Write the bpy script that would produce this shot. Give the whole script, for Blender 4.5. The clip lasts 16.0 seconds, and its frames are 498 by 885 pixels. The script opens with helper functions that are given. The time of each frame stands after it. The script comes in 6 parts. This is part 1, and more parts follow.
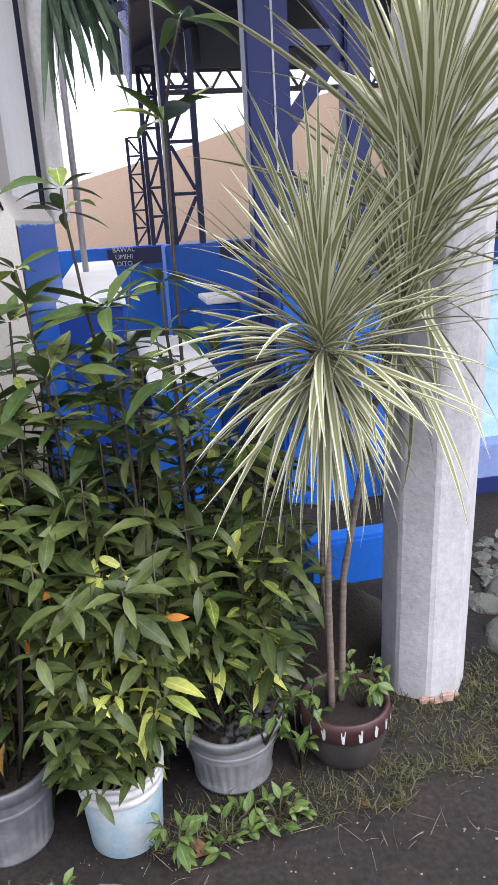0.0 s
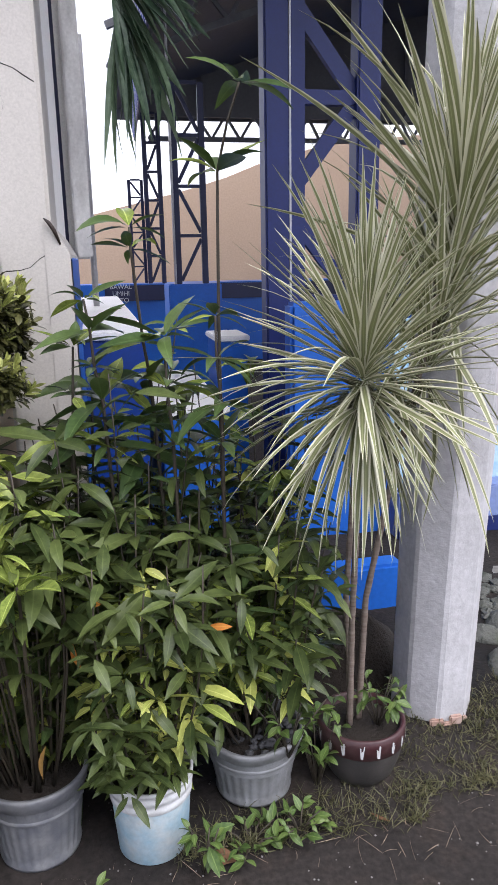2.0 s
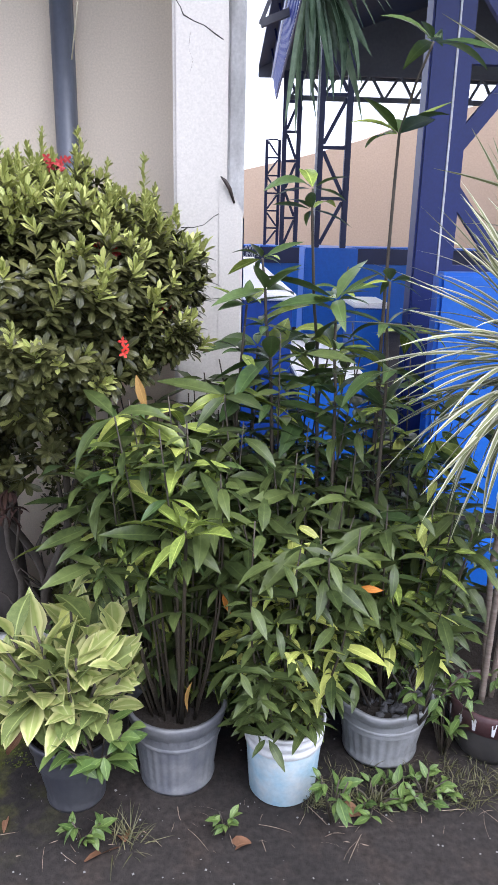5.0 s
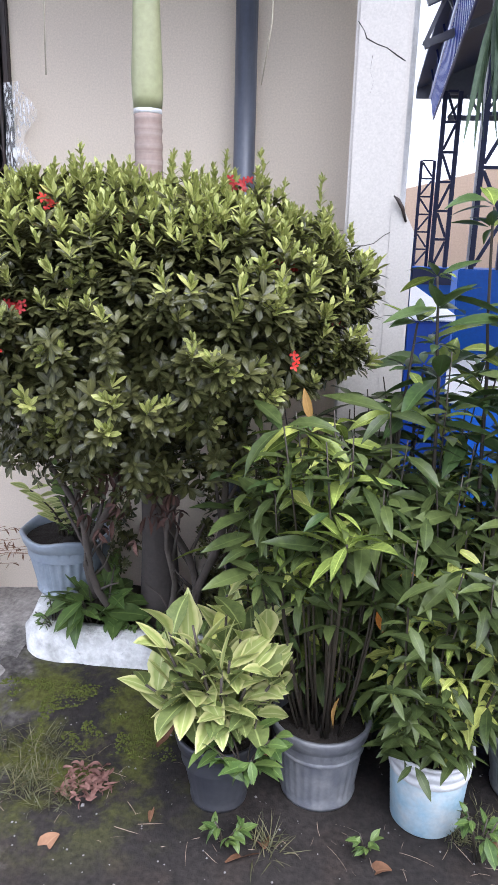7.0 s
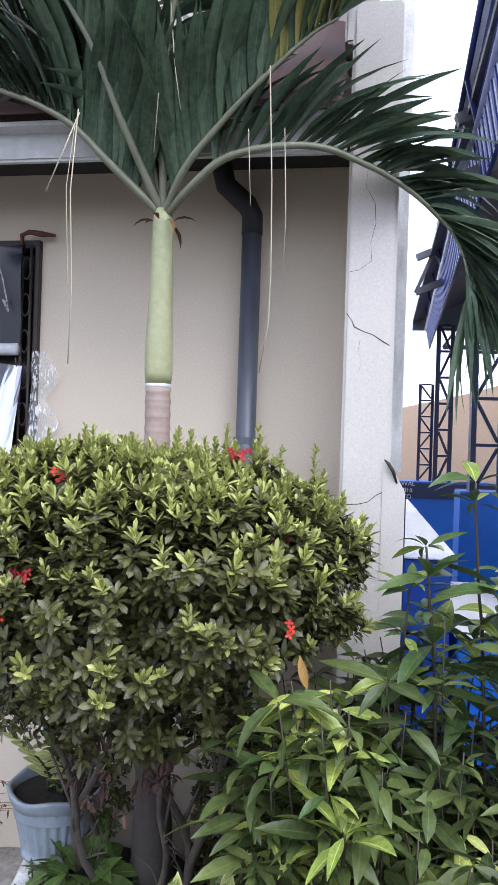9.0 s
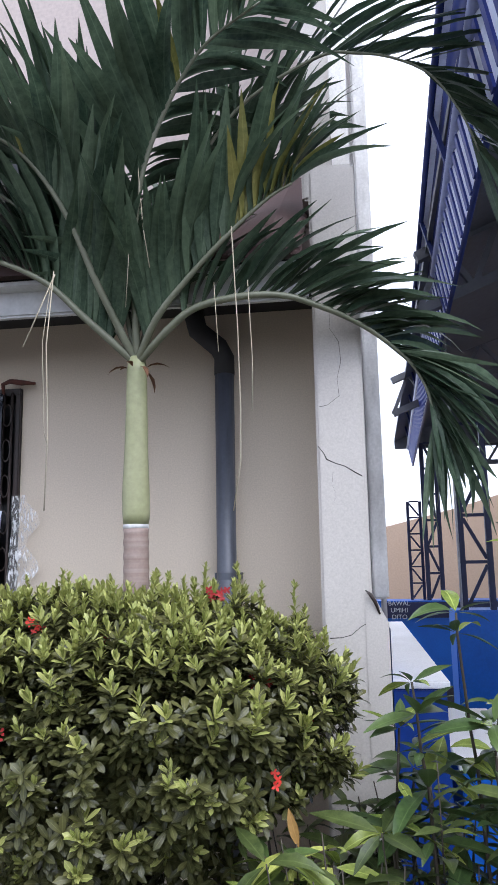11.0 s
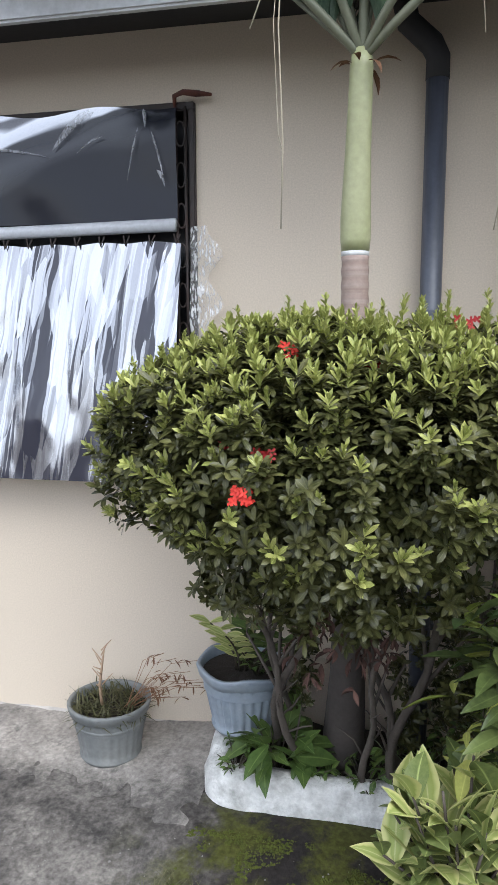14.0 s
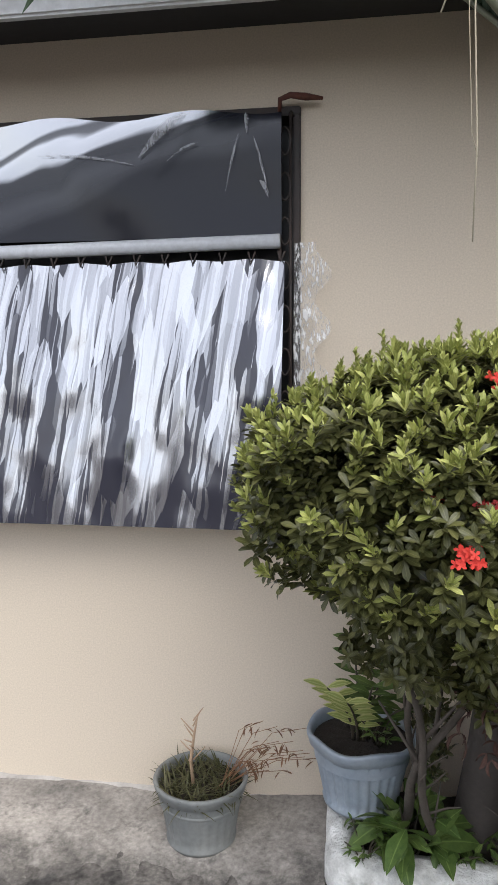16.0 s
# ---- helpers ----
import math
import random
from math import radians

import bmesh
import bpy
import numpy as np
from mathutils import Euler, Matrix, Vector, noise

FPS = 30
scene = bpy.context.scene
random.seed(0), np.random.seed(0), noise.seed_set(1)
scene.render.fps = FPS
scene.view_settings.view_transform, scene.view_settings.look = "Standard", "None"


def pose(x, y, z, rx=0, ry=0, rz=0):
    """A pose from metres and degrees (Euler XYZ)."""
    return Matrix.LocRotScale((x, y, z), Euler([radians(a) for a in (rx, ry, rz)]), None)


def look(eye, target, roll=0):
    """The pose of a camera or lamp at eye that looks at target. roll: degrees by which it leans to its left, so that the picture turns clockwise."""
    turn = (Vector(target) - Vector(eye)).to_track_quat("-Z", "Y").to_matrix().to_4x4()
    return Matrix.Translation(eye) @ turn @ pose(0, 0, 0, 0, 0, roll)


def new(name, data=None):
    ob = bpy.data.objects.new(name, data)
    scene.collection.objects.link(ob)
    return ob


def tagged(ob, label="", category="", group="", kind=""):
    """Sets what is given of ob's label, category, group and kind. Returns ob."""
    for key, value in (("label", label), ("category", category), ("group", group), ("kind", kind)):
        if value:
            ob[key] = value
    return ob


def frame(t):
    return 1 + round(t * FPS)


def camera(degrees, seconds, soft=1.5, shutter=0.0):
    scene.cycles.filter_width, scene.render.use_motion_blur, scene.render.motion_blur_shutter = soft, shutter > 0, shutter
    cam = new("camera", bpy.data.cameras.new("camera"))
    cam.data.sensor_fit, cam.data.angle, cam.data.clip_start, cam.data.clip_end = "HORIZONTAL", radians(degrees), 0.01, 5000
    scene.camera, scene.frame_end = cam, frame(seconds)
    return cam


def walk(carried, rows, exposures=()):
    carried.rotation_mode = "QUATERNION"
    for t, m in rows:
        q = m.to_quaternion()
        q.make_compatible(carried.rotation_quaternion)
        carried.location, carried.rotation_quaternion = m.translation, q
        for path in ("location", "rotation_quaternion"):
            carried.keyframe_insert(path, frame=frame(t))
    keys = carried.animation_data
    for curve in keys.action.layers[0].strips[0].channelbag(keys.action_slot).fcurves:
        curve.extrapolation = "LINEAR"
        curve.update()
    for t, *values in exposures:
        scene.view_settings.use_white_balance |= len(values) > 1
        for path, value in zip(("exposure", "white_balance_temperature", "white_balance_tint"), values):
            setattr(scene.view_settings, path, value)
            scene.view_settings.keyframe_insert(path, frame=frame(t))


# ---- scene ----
cam = camera(37.8, 16.0)
PATH = [
    (0, (0.707, 0.637, 1.59), (1.038, 2.516, 0.991), -3.6),
    (0.5, (0.731, 0.601, 1.624), (1.063, 2.53, 1.212), -2.9),
    (1, (0.733, 0.592, 1.637), (1.087, 2.513, 1.209), -2.6),
    (1.5, (0.675, 0.541, 1.654), (1.083, 2.462, 1.276), -1.4),
    (1.7, (0.605, 0.555, 1.577), (1.019, 2.462, 1.137), -3.1),
    (2, (0.52, 0.529, 1.593), (0.921, 2.425, 1.099), -1.1),
    (2.5, (0.449, 0.522, 1.572), (0.763, 2.42, 1.028), -0.6),
    (3, (0.414, 0.528, 1.576), (0.785, 2.407, 1.0), -1.4),
    (3.2, (0.428, 0.539, 1.594), (0.775, 2.41, 0.979), -0.5),
    (5.3, (0.361, 0.515, 1.59), (0.407, 2.432, 1.021), 1.2),
    (5.5, (0.353, 0.517, 1.585), (0.354, 2.439, 1.03), 1.3),
    (6, (0.338, 0.512, 1.587), (0.3, 2.432, 1.028), 1.4),
    (6.5, (0.338, 0.503, 1.573), (0.208, 2.417, 1.009), 1.6),
    (7, (0.292, 0.489, 1.581), (0.041, 2.398, 1.04), 1.5),
    (7.5, (0.304, 0.495, 1.582), (0.005, 2.399, 1.047), 0.5),
    (8, (0.311, 0.488, 1.641), (0.044, 2.421, 1.203), 1.4),
    (8.5, (0.331, 0.478, 1.701), (0.018, 2.419, 1.334), 0.2),
    (9, (0.331, 0.453, 1.759), (0.024, 2.43, 1.757), 1.8),
    (9.2, (0.381, 0.459, 1.772), (0.078, 2.436, 1.816), 0.2),
    (11.3, (0.376, 0.417, 1.814), (0.098, 2.368, 2.16), -1.0),
    (11.5, (0.332, 0.4, 1.824), (0.061, 2.353, 2.158), 0.4),
    (12, (0.312, 0.404, 1.811), (-0.112, 2.354, 1.939), 0.4),
    (12.5, (0.285, 0.473, 1.744), (-0.198, 2.41, 1.633), 1.4),
    (13, (0.269, 0.51, 1.715), (-0.224, 2.441, 1.555), 1.8),
    (13.5, (0.023, 0.467, 1.694), (-0.361, 2.41, 1.418), -3.7),
    (14, (-0.175, 0.485, 1.691), (-0.591, 2.419, 1.399), -0.2),
    (14.5, (-0.285, 0.6, 1.678), (-0.771, 2.515, 1.371), 1.2),
    (15, (-0.479, 0.615, 1.678), (-0.669, 2.575, 1.328), -2.7),
    (15.5, (-0.681, 0.599, 1.678), (-0.812, 2.578, 1.421), 1.5),
    (16, (-0.752, 0.679, 1.702), (-1.051, 2.643, 1.477), -0.3),
]
EXPOSURES = [(0.0, 1.72, 6300, 15), (1.0, 1.68, 6300, 15), (1.5, 1.6, 6300, 15), (2.0, 1.5, 6300, 15), (2.5, 1.6, 6250, 15), (3.0, 1.75, 6150, 15), (5.5, 1.92, 5900, 15), (7.5, 1.85, 5850, 14), (9.0, 1.74, 5850, 13), (11.5, 1.38, 5900, 13), (12.5, 1.5, 6000, 12), (13.5, 1.58, 6080, 10), (14.0, 1.52, 6130, 8), (14.5, 1.43, 6350, 8), (15.5, 1.37, 6500, 9), (16.0, 1.30, 6500, 9)]
walk(cam, [(t, look(eye, target, roll)) for t, eye, target, roll in PATH], EXPOSURES)

# ---- light: bright overcast sky with a very soft sun ----
world = bpy.data.worlds.new("overcast_sky")
scene.world = world
world.use_nodes = True
wn, wl = world.node_tree.nodes, world.node_tree.links
sky = wn.new("ShaderNodeTexSky")
sky.sky_type, sky.sun_disc = "NISHITA", False
sky.sun_elevation, sky.sun_rotation = radians(59.9), radians(134)
blend = wn.new("ShaderNodeMix")
blend.data_type = "RGBA"
blend.inputs[0].default_value = 0.8
wl.new(sky.outputs[0], blend.inputs[6])
blend.inputs[7].default_value = (6.4, 6.45, 6.95, 1)  # even cloud cover
wl.new(blend.outputs[2], wn["Background"].inputs[0])
wn["Background"].inputs[1].default_value = 0.11
sun = new("sun", bpy.data.lights.new("sun", "SUN"))
sun.data.energy, sun.data.angle, sun.data.color = 1.7, radians(60), (1.0, 0.98, 0.94)
sun.matrix_world = look((3.0, -0.4, 7.2), (0, 2.5, 0))

# ---- materials ----
def mat_new(name):
    m = bpy.data.materials.new(name)
    m.use_nodes = True
    return m, m.node_tree.nodes, m.node_tree.links, m.node_tree.nodes["Principled BSDF"]


def noise_tex(n, l, scale, detail=6.0, rough=0.6, coords="Object", stretch=(1, 1, 1)):
    tc = n.new("ShaderNodeTexCoord")
    mp = n.new("ShaderNodeMapping")
    mp.inputs["Scale"].default_value = stretch
    t = n.new("ShaderNodeTexNoise")
    t.inputs["Scale"].default_value, t.inputs["Detail"].default_value, t.inputs["Roughness"].default_value = scale, detail, rough
    l.new(tc.outputs[coords], mp.inputs[0])
    l.new(mp.outputs[0], t.inputs["Vector"])
    return t.outputs["Fac"]


def ramp(n, l, fac, stops):
    r = n.new("ShaderNodeValToRGB")
    e = r.color_ramp.elements
    while len(e) < len(stops):
        e.new(0.5)
    for el, (p, c) in zip(e, stops):
        el.position, el.color = p, (*c, 1)
    l.new(fac, r.inputs[0])
    return r.outputs[0]


def mix(n, l, fac, a, b, mode="MIX"):
    m = n.new("ShaderNodeMix")
    m.data_type, m.blend_type = "RGBA", mode
    for sock, v in ((m.inputs[0], fac), (m.inputs[6], a), (m.inputs[7], b)):
        if hasattr(v, "links"):
            l.new(v, sock)
        else:
            sock.default_value = v if isinstance(v, (int, float)) else (*v, 1)
    return m.outputs[2]


def bump(n, l, bsdf, fac, strength=0.3, dist=0.01):
    b = n.new("ShaderNodeBump")
    b.inputs["Strength"].default_value, b.inputs["Distance"].default_value = strength, dist
    l.new(fac, b.inputs["Height"])
    l.new(b.outputs[0], bsdf.inputs["Normal"])


def surface(name, base, dirt, rough=0.6, big=2.0, fine=40.0, amount=0.5, relief=0.25, dist=0.004, metal=0.0, stretch=(1, 1, 1)):
    """A painted, cast or plastered surface: stains at a large scale, grain at a fine one."""
    m, n, l, b = mat_new(name)
    f1 = noise_tex(n, l, big, stretch=stretch)
    f2 = noise_tex(n, l, fine)
    c = ramp(n, l, f1, [(0.35, (0, 0, 0)), (0.75, (1, 1, 1))])
    k = n.new("ShaderNodeMath")
    k.operation = "MULTIPLY"
    k.inputs[1].default_value = amount
    l.new(c, k.inputs[0])
    col = mix(n, l, k.outputs[0], base, dirt)
    g = ramp(n, l, f2, [(0.3, (0.86, 0.86, 0.86)), (0.7, (1.06, 1.06, 1.06))])
    l.new(mix(n, l, 1.0, col, g, "MULTIPLY"), b.inputs["Base Color"])
    b.inputs["Roughness"].default_value, b.inputs["Metallic"].default_value = rough, metal
    bump(n, l, b, f2, relief, dist)
    return m


def leafy(name, dark, light, rough=0.42, vein=0.25, through_light=0.25, stripes=None, island=False, cast=(1.10, 0.99, 1.0)):
    """A leaf: colour between dark and light from leaf to leaf, a paler midrib, light shining through."""
    m, n, l, b = mat_new(name)
    dark, light = ((c[0] * cast[0], c[1] * cast[1], c[2] * cast[2]) for c in (dark, light))
    if island:
        rnd = n.new("ShaderNodeNewGeometry").outputs["Random Per Island"]
    else:
        rnd = n.new("ShaderNodeObjectInfo").outputs["Random"]
    col = ramp(n, l, rnd, [(0.0, dark), (0.75, tuple((a + c) / 2 for a, c in zip(dark, light))), (1.0, light)])
    f = noise_tex(n, l, 38.0, 9, 0.7)
    col = mix(n, l, 0.5, col, ramp(n, l, f, [(0.3, tuple(0.6 * v for v in dark)), (0.75, light)]))
    uv = n.new("ShaderNodeUVMap")
    sep = n.new("ShaderNodeSeparateXYZ")
    l.new(uv.outputs[0], sep.inputs[0])
    u = sep.outputs[0]
    if stripes:
        wave = ramp(n, l, u, stripes)
        col = mix(n, l, 0.85, col, wave)
    else:
        rib = ramp(n, l, u, [(0.44, (0, 0, 0)), (0.5, (1, 1, 1)), (0.56, (0, 0, 0))])
        k = n.new("ShaderNodeMath")
        k.operation = "MULTIPLY"
        k.inputs[1].default_value = vein
        l.new(rib, k.inputs[0])
        col = mix(n, l, k.outputs[0], col, tuple(min(1, 1.8 * v + 0.03) for v in light))
    l.new(col, b.inputs["Base Color"])
    b.inputs["Roughness"].default_value = rough
    b.inputs["Specular IOR Level"].default_value = 0.28
    tr = n.new("ShaderNodeBsdfTranslucent")
    l.new(col, tr.inputs[0])
    mx = n.new("ShaderNodeMixShader")
    mx.inputs[0].default_value = through_light * 0.55
    l.new(b.outputs[0], mx.inputs[1])
    l.new(tr.outputs[0], mx.inputs[2])
    l.new(mx.outputs[0], n["Material Output"].inputs[0])
    bump(n, l, b, f, 0.15, 0.003)
    return m


WALL = surface("beige_plaster", (0.62, 0.535, 0.43), (0.51, 0.43, 0.34), 0.8, 0.6, 170, 0.12, 0.03)
PILASTER = surface("white_wall_paint", (0.535, 0.503, 0.468), (0.36, 0.335, 0.305), 0.7, 2.2, 170, 0.35, 0.08, stretch=(1, 1, 0.4))
WHITEPAINT = surface("old_white_paint", (0.80, 0.80, 0.78), (0.16, 0.16, 0.145), 0.85, 13, 70, 0.75, 1.0, 0.010)
MORTAR = surface("pale_mortar", (0.52, 0.48, 0.44), (0.24, 0.22, 0.20), 0.9, 9, 60, 0.7, 0.9, 0.006)
CONCRETE = surface("post_concrete", (0.48, 0.472, 0.485), (0.28, 0.27, 0.27), 0.85, 5, 45, 0.6, 0.6, 0.006)
SLAB = surface("worn_concrete", (0.30, 0.28, 0.25), (0.08, 0.08, 0.08), 0.85, 5, 50, 0.8, 0.6, 0.008)
BLUE = surface("blue_enamel", (0.006, 0.018, 0.13), (0.005, 0.012, 0.07), 0.5, 3, 60, 0.5, 0.1)
BRIGHTBLUE = surface("bright_blue_paint", (0.009, 0.12, 0.52), (0.007, 0.06, 0.32), 0.45, 2, 50, 0.5, 0.1)
# darker copy of the bright blue, for a wall face in shade
SHADEDBLUE = surface("shaded_blue_paint", (0.006, 0.045, 0.26), (0.005, 0.025, 0.15), 0.45, 2, 50, 0.5, 0.1)
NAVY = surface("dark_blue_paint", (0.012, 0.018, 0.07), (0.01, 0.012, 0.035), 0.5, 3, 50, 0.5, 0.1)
TAN = surface("tan_wall", (0.45, 0.33, 0.24), (0.38, 0.27, 0.19), 0.8, 0.5, 30, 0.4, 0.1)
ROOFDARK = surface("dark_sheet_roof", (0.13, 0.138, 0.155), (0.08, 0.084, 0.095), 0.6, 1, 20, 0.5, 0.1)
# near-black: deep shade under the eave is put into the colour
SOFFIT = surface("eave_shade_board", (0.030, 0.030, 0.033), (0.018, 0.018, 0.020), 0.7, 2, 40, 0.5, 0.1)
FASCIA = surface("grey_white_gutter", (0.62, 0.63, 0.64), (0.35, 0.34, 0.33), 0.5, 2, 40, 0.5, 0.15)
PVC = surface("dark_grey_pvc", (0.095, 0.105, 0.135), (0.030, 0.030, 0.034), 0.4, 16, 60, 0.8, 0.08, stretch=(1, 1, 0.10))
MURAL = surface("pale_blue_wall", (0.50, 0.66, 0.76), (0.14, 0.42, 0.66), 0.7, 1.6, 30, 0.9, 0.1, stretch=(0.6, 1, 4))
LAVENDER = surface("faded_blue_ledge", (0.20, 0.27, 0.50), (0.15, 0.2, 0.4), 0.7, 3, 40, 0.5, 0.2)
UPPER = surface("pinkish_upper_wall", (0.50, 0.43, 0.40), (0.42, 0.35, 0.32), 0.8, 1, 40, 0.4, 0.1)
# lighter copy of the wall white: strong sky light put into the colour
SIDEWHITE = surface("sky_lit_white_paint", (0.88, 0.87, 0.85), (0.62, 0.60, 0.57), 0.7, 2.5, 120, 0.3, 0.1, stretch=(1, 1, 0.3))
WEATHERED = surface("weathered_white_post", (0.74, 0.73, 0.71), (0.20, 0.19, 0.18), 0.8, 6, 60, 0.75, 0.3, stretch=(1, 1, 0.35))
ROOFRED = surface("brown_red_roof", (0.075, 0.036, 0.032), (0.04, 0.024, 0.022), 0.6, 2, 40, 0.5, 0.2)
BLACKIRON = surface("rusty_black_iron", (0.02, 0.018, 0.017), (0.07, 0.03, 0.02), 0.6, 8, 80, 0.5, 0.3)
RUST = surface("rust_red_iron", (0.12, 0.035, 0.022), (0.03, 0.015, 0.012), 0.8, 22, 90, 0.8, 0.5)
# dark base colour stands for the unlit rooms behind the windows
GLASSDARK = surface("dark_window_backing", (0.012, 0.013, 0.016), (0.02, 0.02, 0.022), 0.35, 3, 40, 0.4, 0.05)

# ---- geometry helpers ----
class Shape:
    """Collects vertices, faces and the width coordinate of leaves for one mesh."""
    def __init__(self):
        self.v, self.f, self.u, self.sharp = [], [], [], False

    def add(self, verts, faces, us=None):
        o = len(self.v)
        self.v += [tuple(p) for p in verts]
        self.f += [tuple(i + o for i in fc) for fc in faces]
        self.u += us if us else [0.5] * len(verts)

    def mesh(self, name, material, smooth=True):
        me = bpy.data.meshes.new(name)
        me.from_pydata(self.v, [], self.f)
        uv = me.uv_layers.new(name="UVMap")
        idx = np.empty(len(me.loops), dtype=np.int32)
        me.loops.foreach_get("vertex_index", idx)
        us = np.array(self.u)[idx]
        uv.data.foreach_set("uv", np.stack([us, np.zeros(len(us))], 1).ravel())
        if smooth:
            me.polygons.foreach_set("use_smooth", [True] * len(me.polygons))
            if self.sharp:
                me.set_sharp_from_angle(angle=0.7)
        me.materials.append(material)
        me.update()
        return me


def box(sh, x0, x1, y0, y1, z0, z1, c=0.0):
    """A box with its upright and level edges bevelled by c."""
    sh.sharp = True
    if c <= 0:
        vs = [(x, y, z) for z in (z0, z1) for x, y in ((x0, y0), (x1, y0), (x1, y1), (x0, y1))]
        sh.add(vs, [(3, 2, 1, 0), (4, 5, 6, 7), (0, 1, 5, 4), (1, 2, 6, 5), (2, 3, 7, 6), (3, 0, 4, 7)])
        return
    bm = bmesh.new()
    bmesh.ops.create_cube(bm, size=1)
    for v in bm.verts:
        v.co = ((x0 + x1) / 2 + v.co.x * (x1 - x0), (y0 + y1) / 2 + v.co.y * (y1 - y0), (z0 + z1) / 2 + v.co.z * (z1 - z0))
    bmesh.ops.bevel(bm, geom=bm.edges[:], offset=c, segments=2, affect="EDGES")
    bm.verts.index_update()
    sh.add([v.co.copy() for v in bm.verts], [tuple(v.index for v in f.verts) for f in bm.faces])
    bm.free()


def tube(sh, pts, radii, n=8, cap=True):
    """A round tube through points, with a radius at each."""
    pts = [Vector(p) for p in pts]
    rows = []
    for i, p in enumerate(pts):
        d = (pts[min(i + 1, len(pts) - 1)] - pts[max(i - 1, 0)]).normalized()
        a = d.cross(Vector((0.13, 0.97, 0.2))).normalized()
        b = d.cross(a)
        r = radii[i] if hasattr(radii, "__len__") else radii
        rows += [p + r * (math.cos(k * math.tau / n) * a + math.sin(k * math.tau / n) * b) for k in range(n)]
    fs = [(i * n + k, i * n + (k + 1) % n, (i + 1) * n + (k + 1) % n, (i + 1) * n + k) for i in range(len(pts) - 1) for k in range(n)]
    if cap:
        fs += [tuple(range(n - 1, -1, -1)), tuple((len(pts) - 1) * n + k for k in range(n))]
    sh.add(rows, fs)


def bar(sh, a, b, w, h):
    """A rectangular bar from a to b."""
    sh.sharp = True
    a, b = Vector(a), Vector(b)
    d = (b - a).normalized()
    s = d.cross(Vector((0, 1, 0)))
    s = s.normalized() if s.length > 0.01 else Vector((1, 0, 0))
    t = d.cross(s)
    vs = [p + i * w / 2 * s + j * h / 2 * t for p in (a, b) for i, j in ((-1, -1), (1, -1), (1, 1), (-1, 1))]
    sh.add(vs, [(3, 2, 1, 0), (4, 5, 6, 7), (0, 1, 5, 4), (1, 2, 6, 5), (2, 3, 7, 6), (3, 0, 4, 7)])


def lathe(sh, profile, n=48, flute=None, wobble=None):
    """Turns (radius, height) rows about z. flute(k, i): radius factor at angle step k, row i."""
    vs = []
    for i, (r, z) in enumerate(profile):
        for k in range(n):
            a = k * math.tau / n
            q = r * (flute(k / n, i) if flute else 1.0)
            vs.append((q * math.cos(a), q * math.sin(a), z + (wobble(a, i) if wobble else 0)))
    fs = [(i * n + k, i * n + (k + 1) % n, (i + 1) * n + (k + 1) % n, (i + 1) * n + k) for i in range(len(profile) - 1) for k in range(n)]
    sh.add(vs, fs)


def blade(sh, m, length, width, bend=40.0, fold=0.25, segs=5, tip=0.45, twist=0.0, waist=0.08, blunt=1.7):
    """A leaf blade along +y of m: width greatest at tip, bending down by bend degrees, folded along its midrib."""
    vs, us, fs = [], [], []
    p, ang = Vector((0, 0, 0)), 0.0
    for i in range(segs + 1):
        s = i / segs
        w = width / 2 * (waist + (1 - waist) * min(1.0, (s / tip)) ** 0.7) if s < tip else width / 2 * max(0.02, 1 - ((s - tip) / (1 - tip)) ** blunt)
        d = Vector((0, math.cos(ang), -math.sin(ang)))
        up = Vector((0, math.sin(ang), math.cos(ang)))
        c, q = math.cos(twist * s), math.sin(twist * s)
        side = Vector((c, 0, 0)) + q * up
        vs += [m @ (p - w * side + fold * w * up), m @ p, m @ (p + w * side + fold * w * up)]
        us += [0.0, 0.5, 1.0]
        p = p + d * (length / segs)
        ang += radians(bend) / segs
    for i in range(segs):
        a = 3 * i
        fs += [(a, a + 1, a + 4, a + 3), (a + 1, a + 2, a + 5, a + 4)]
    sh.add(vs, fs, us)


def frame_to(p, d, roll=0.0):
    """The pose at p whose +y points along d and whose +z is as far up as it can be."""
    y = Vector(d).normalized()
    x = y.cross(Vector((0, 0, 1)))
    x = x.normalized() if x.length > 1e-3 else Vector((1, 0, 0))
    z = x.cross(y)
    m = Matrix((x, y, z)).transposed().to_4x4()
    m.translation = p
    return m @ Matrix.Rotation(roll, 4, "Y")


def thing(name, label, category, at=(0, 0, 0), group="", kind=""):
    e = new(name)
    e.empty_display_size = 0.05
    e.location = at
    return tagged(e, label, category, group, kind)


def part(name, data, material, parent, label="", kind="", m=None, smooth=True):
    me = data.mesh(name, material, smooth) if isinstance(data, Shape) else data
    o = new(name, me)
    o.parent = parent
    if m is not None:
        o.matrix_basis = m
    return tagged(o, label, kind=kind)


def structure(name, sh, material, label, smooth=False):
    return tagged(new(name, sh.mesh(name, material, smooth)), label, kind="structure")


def rnd(a, b):
    return random.uniform(a, b)

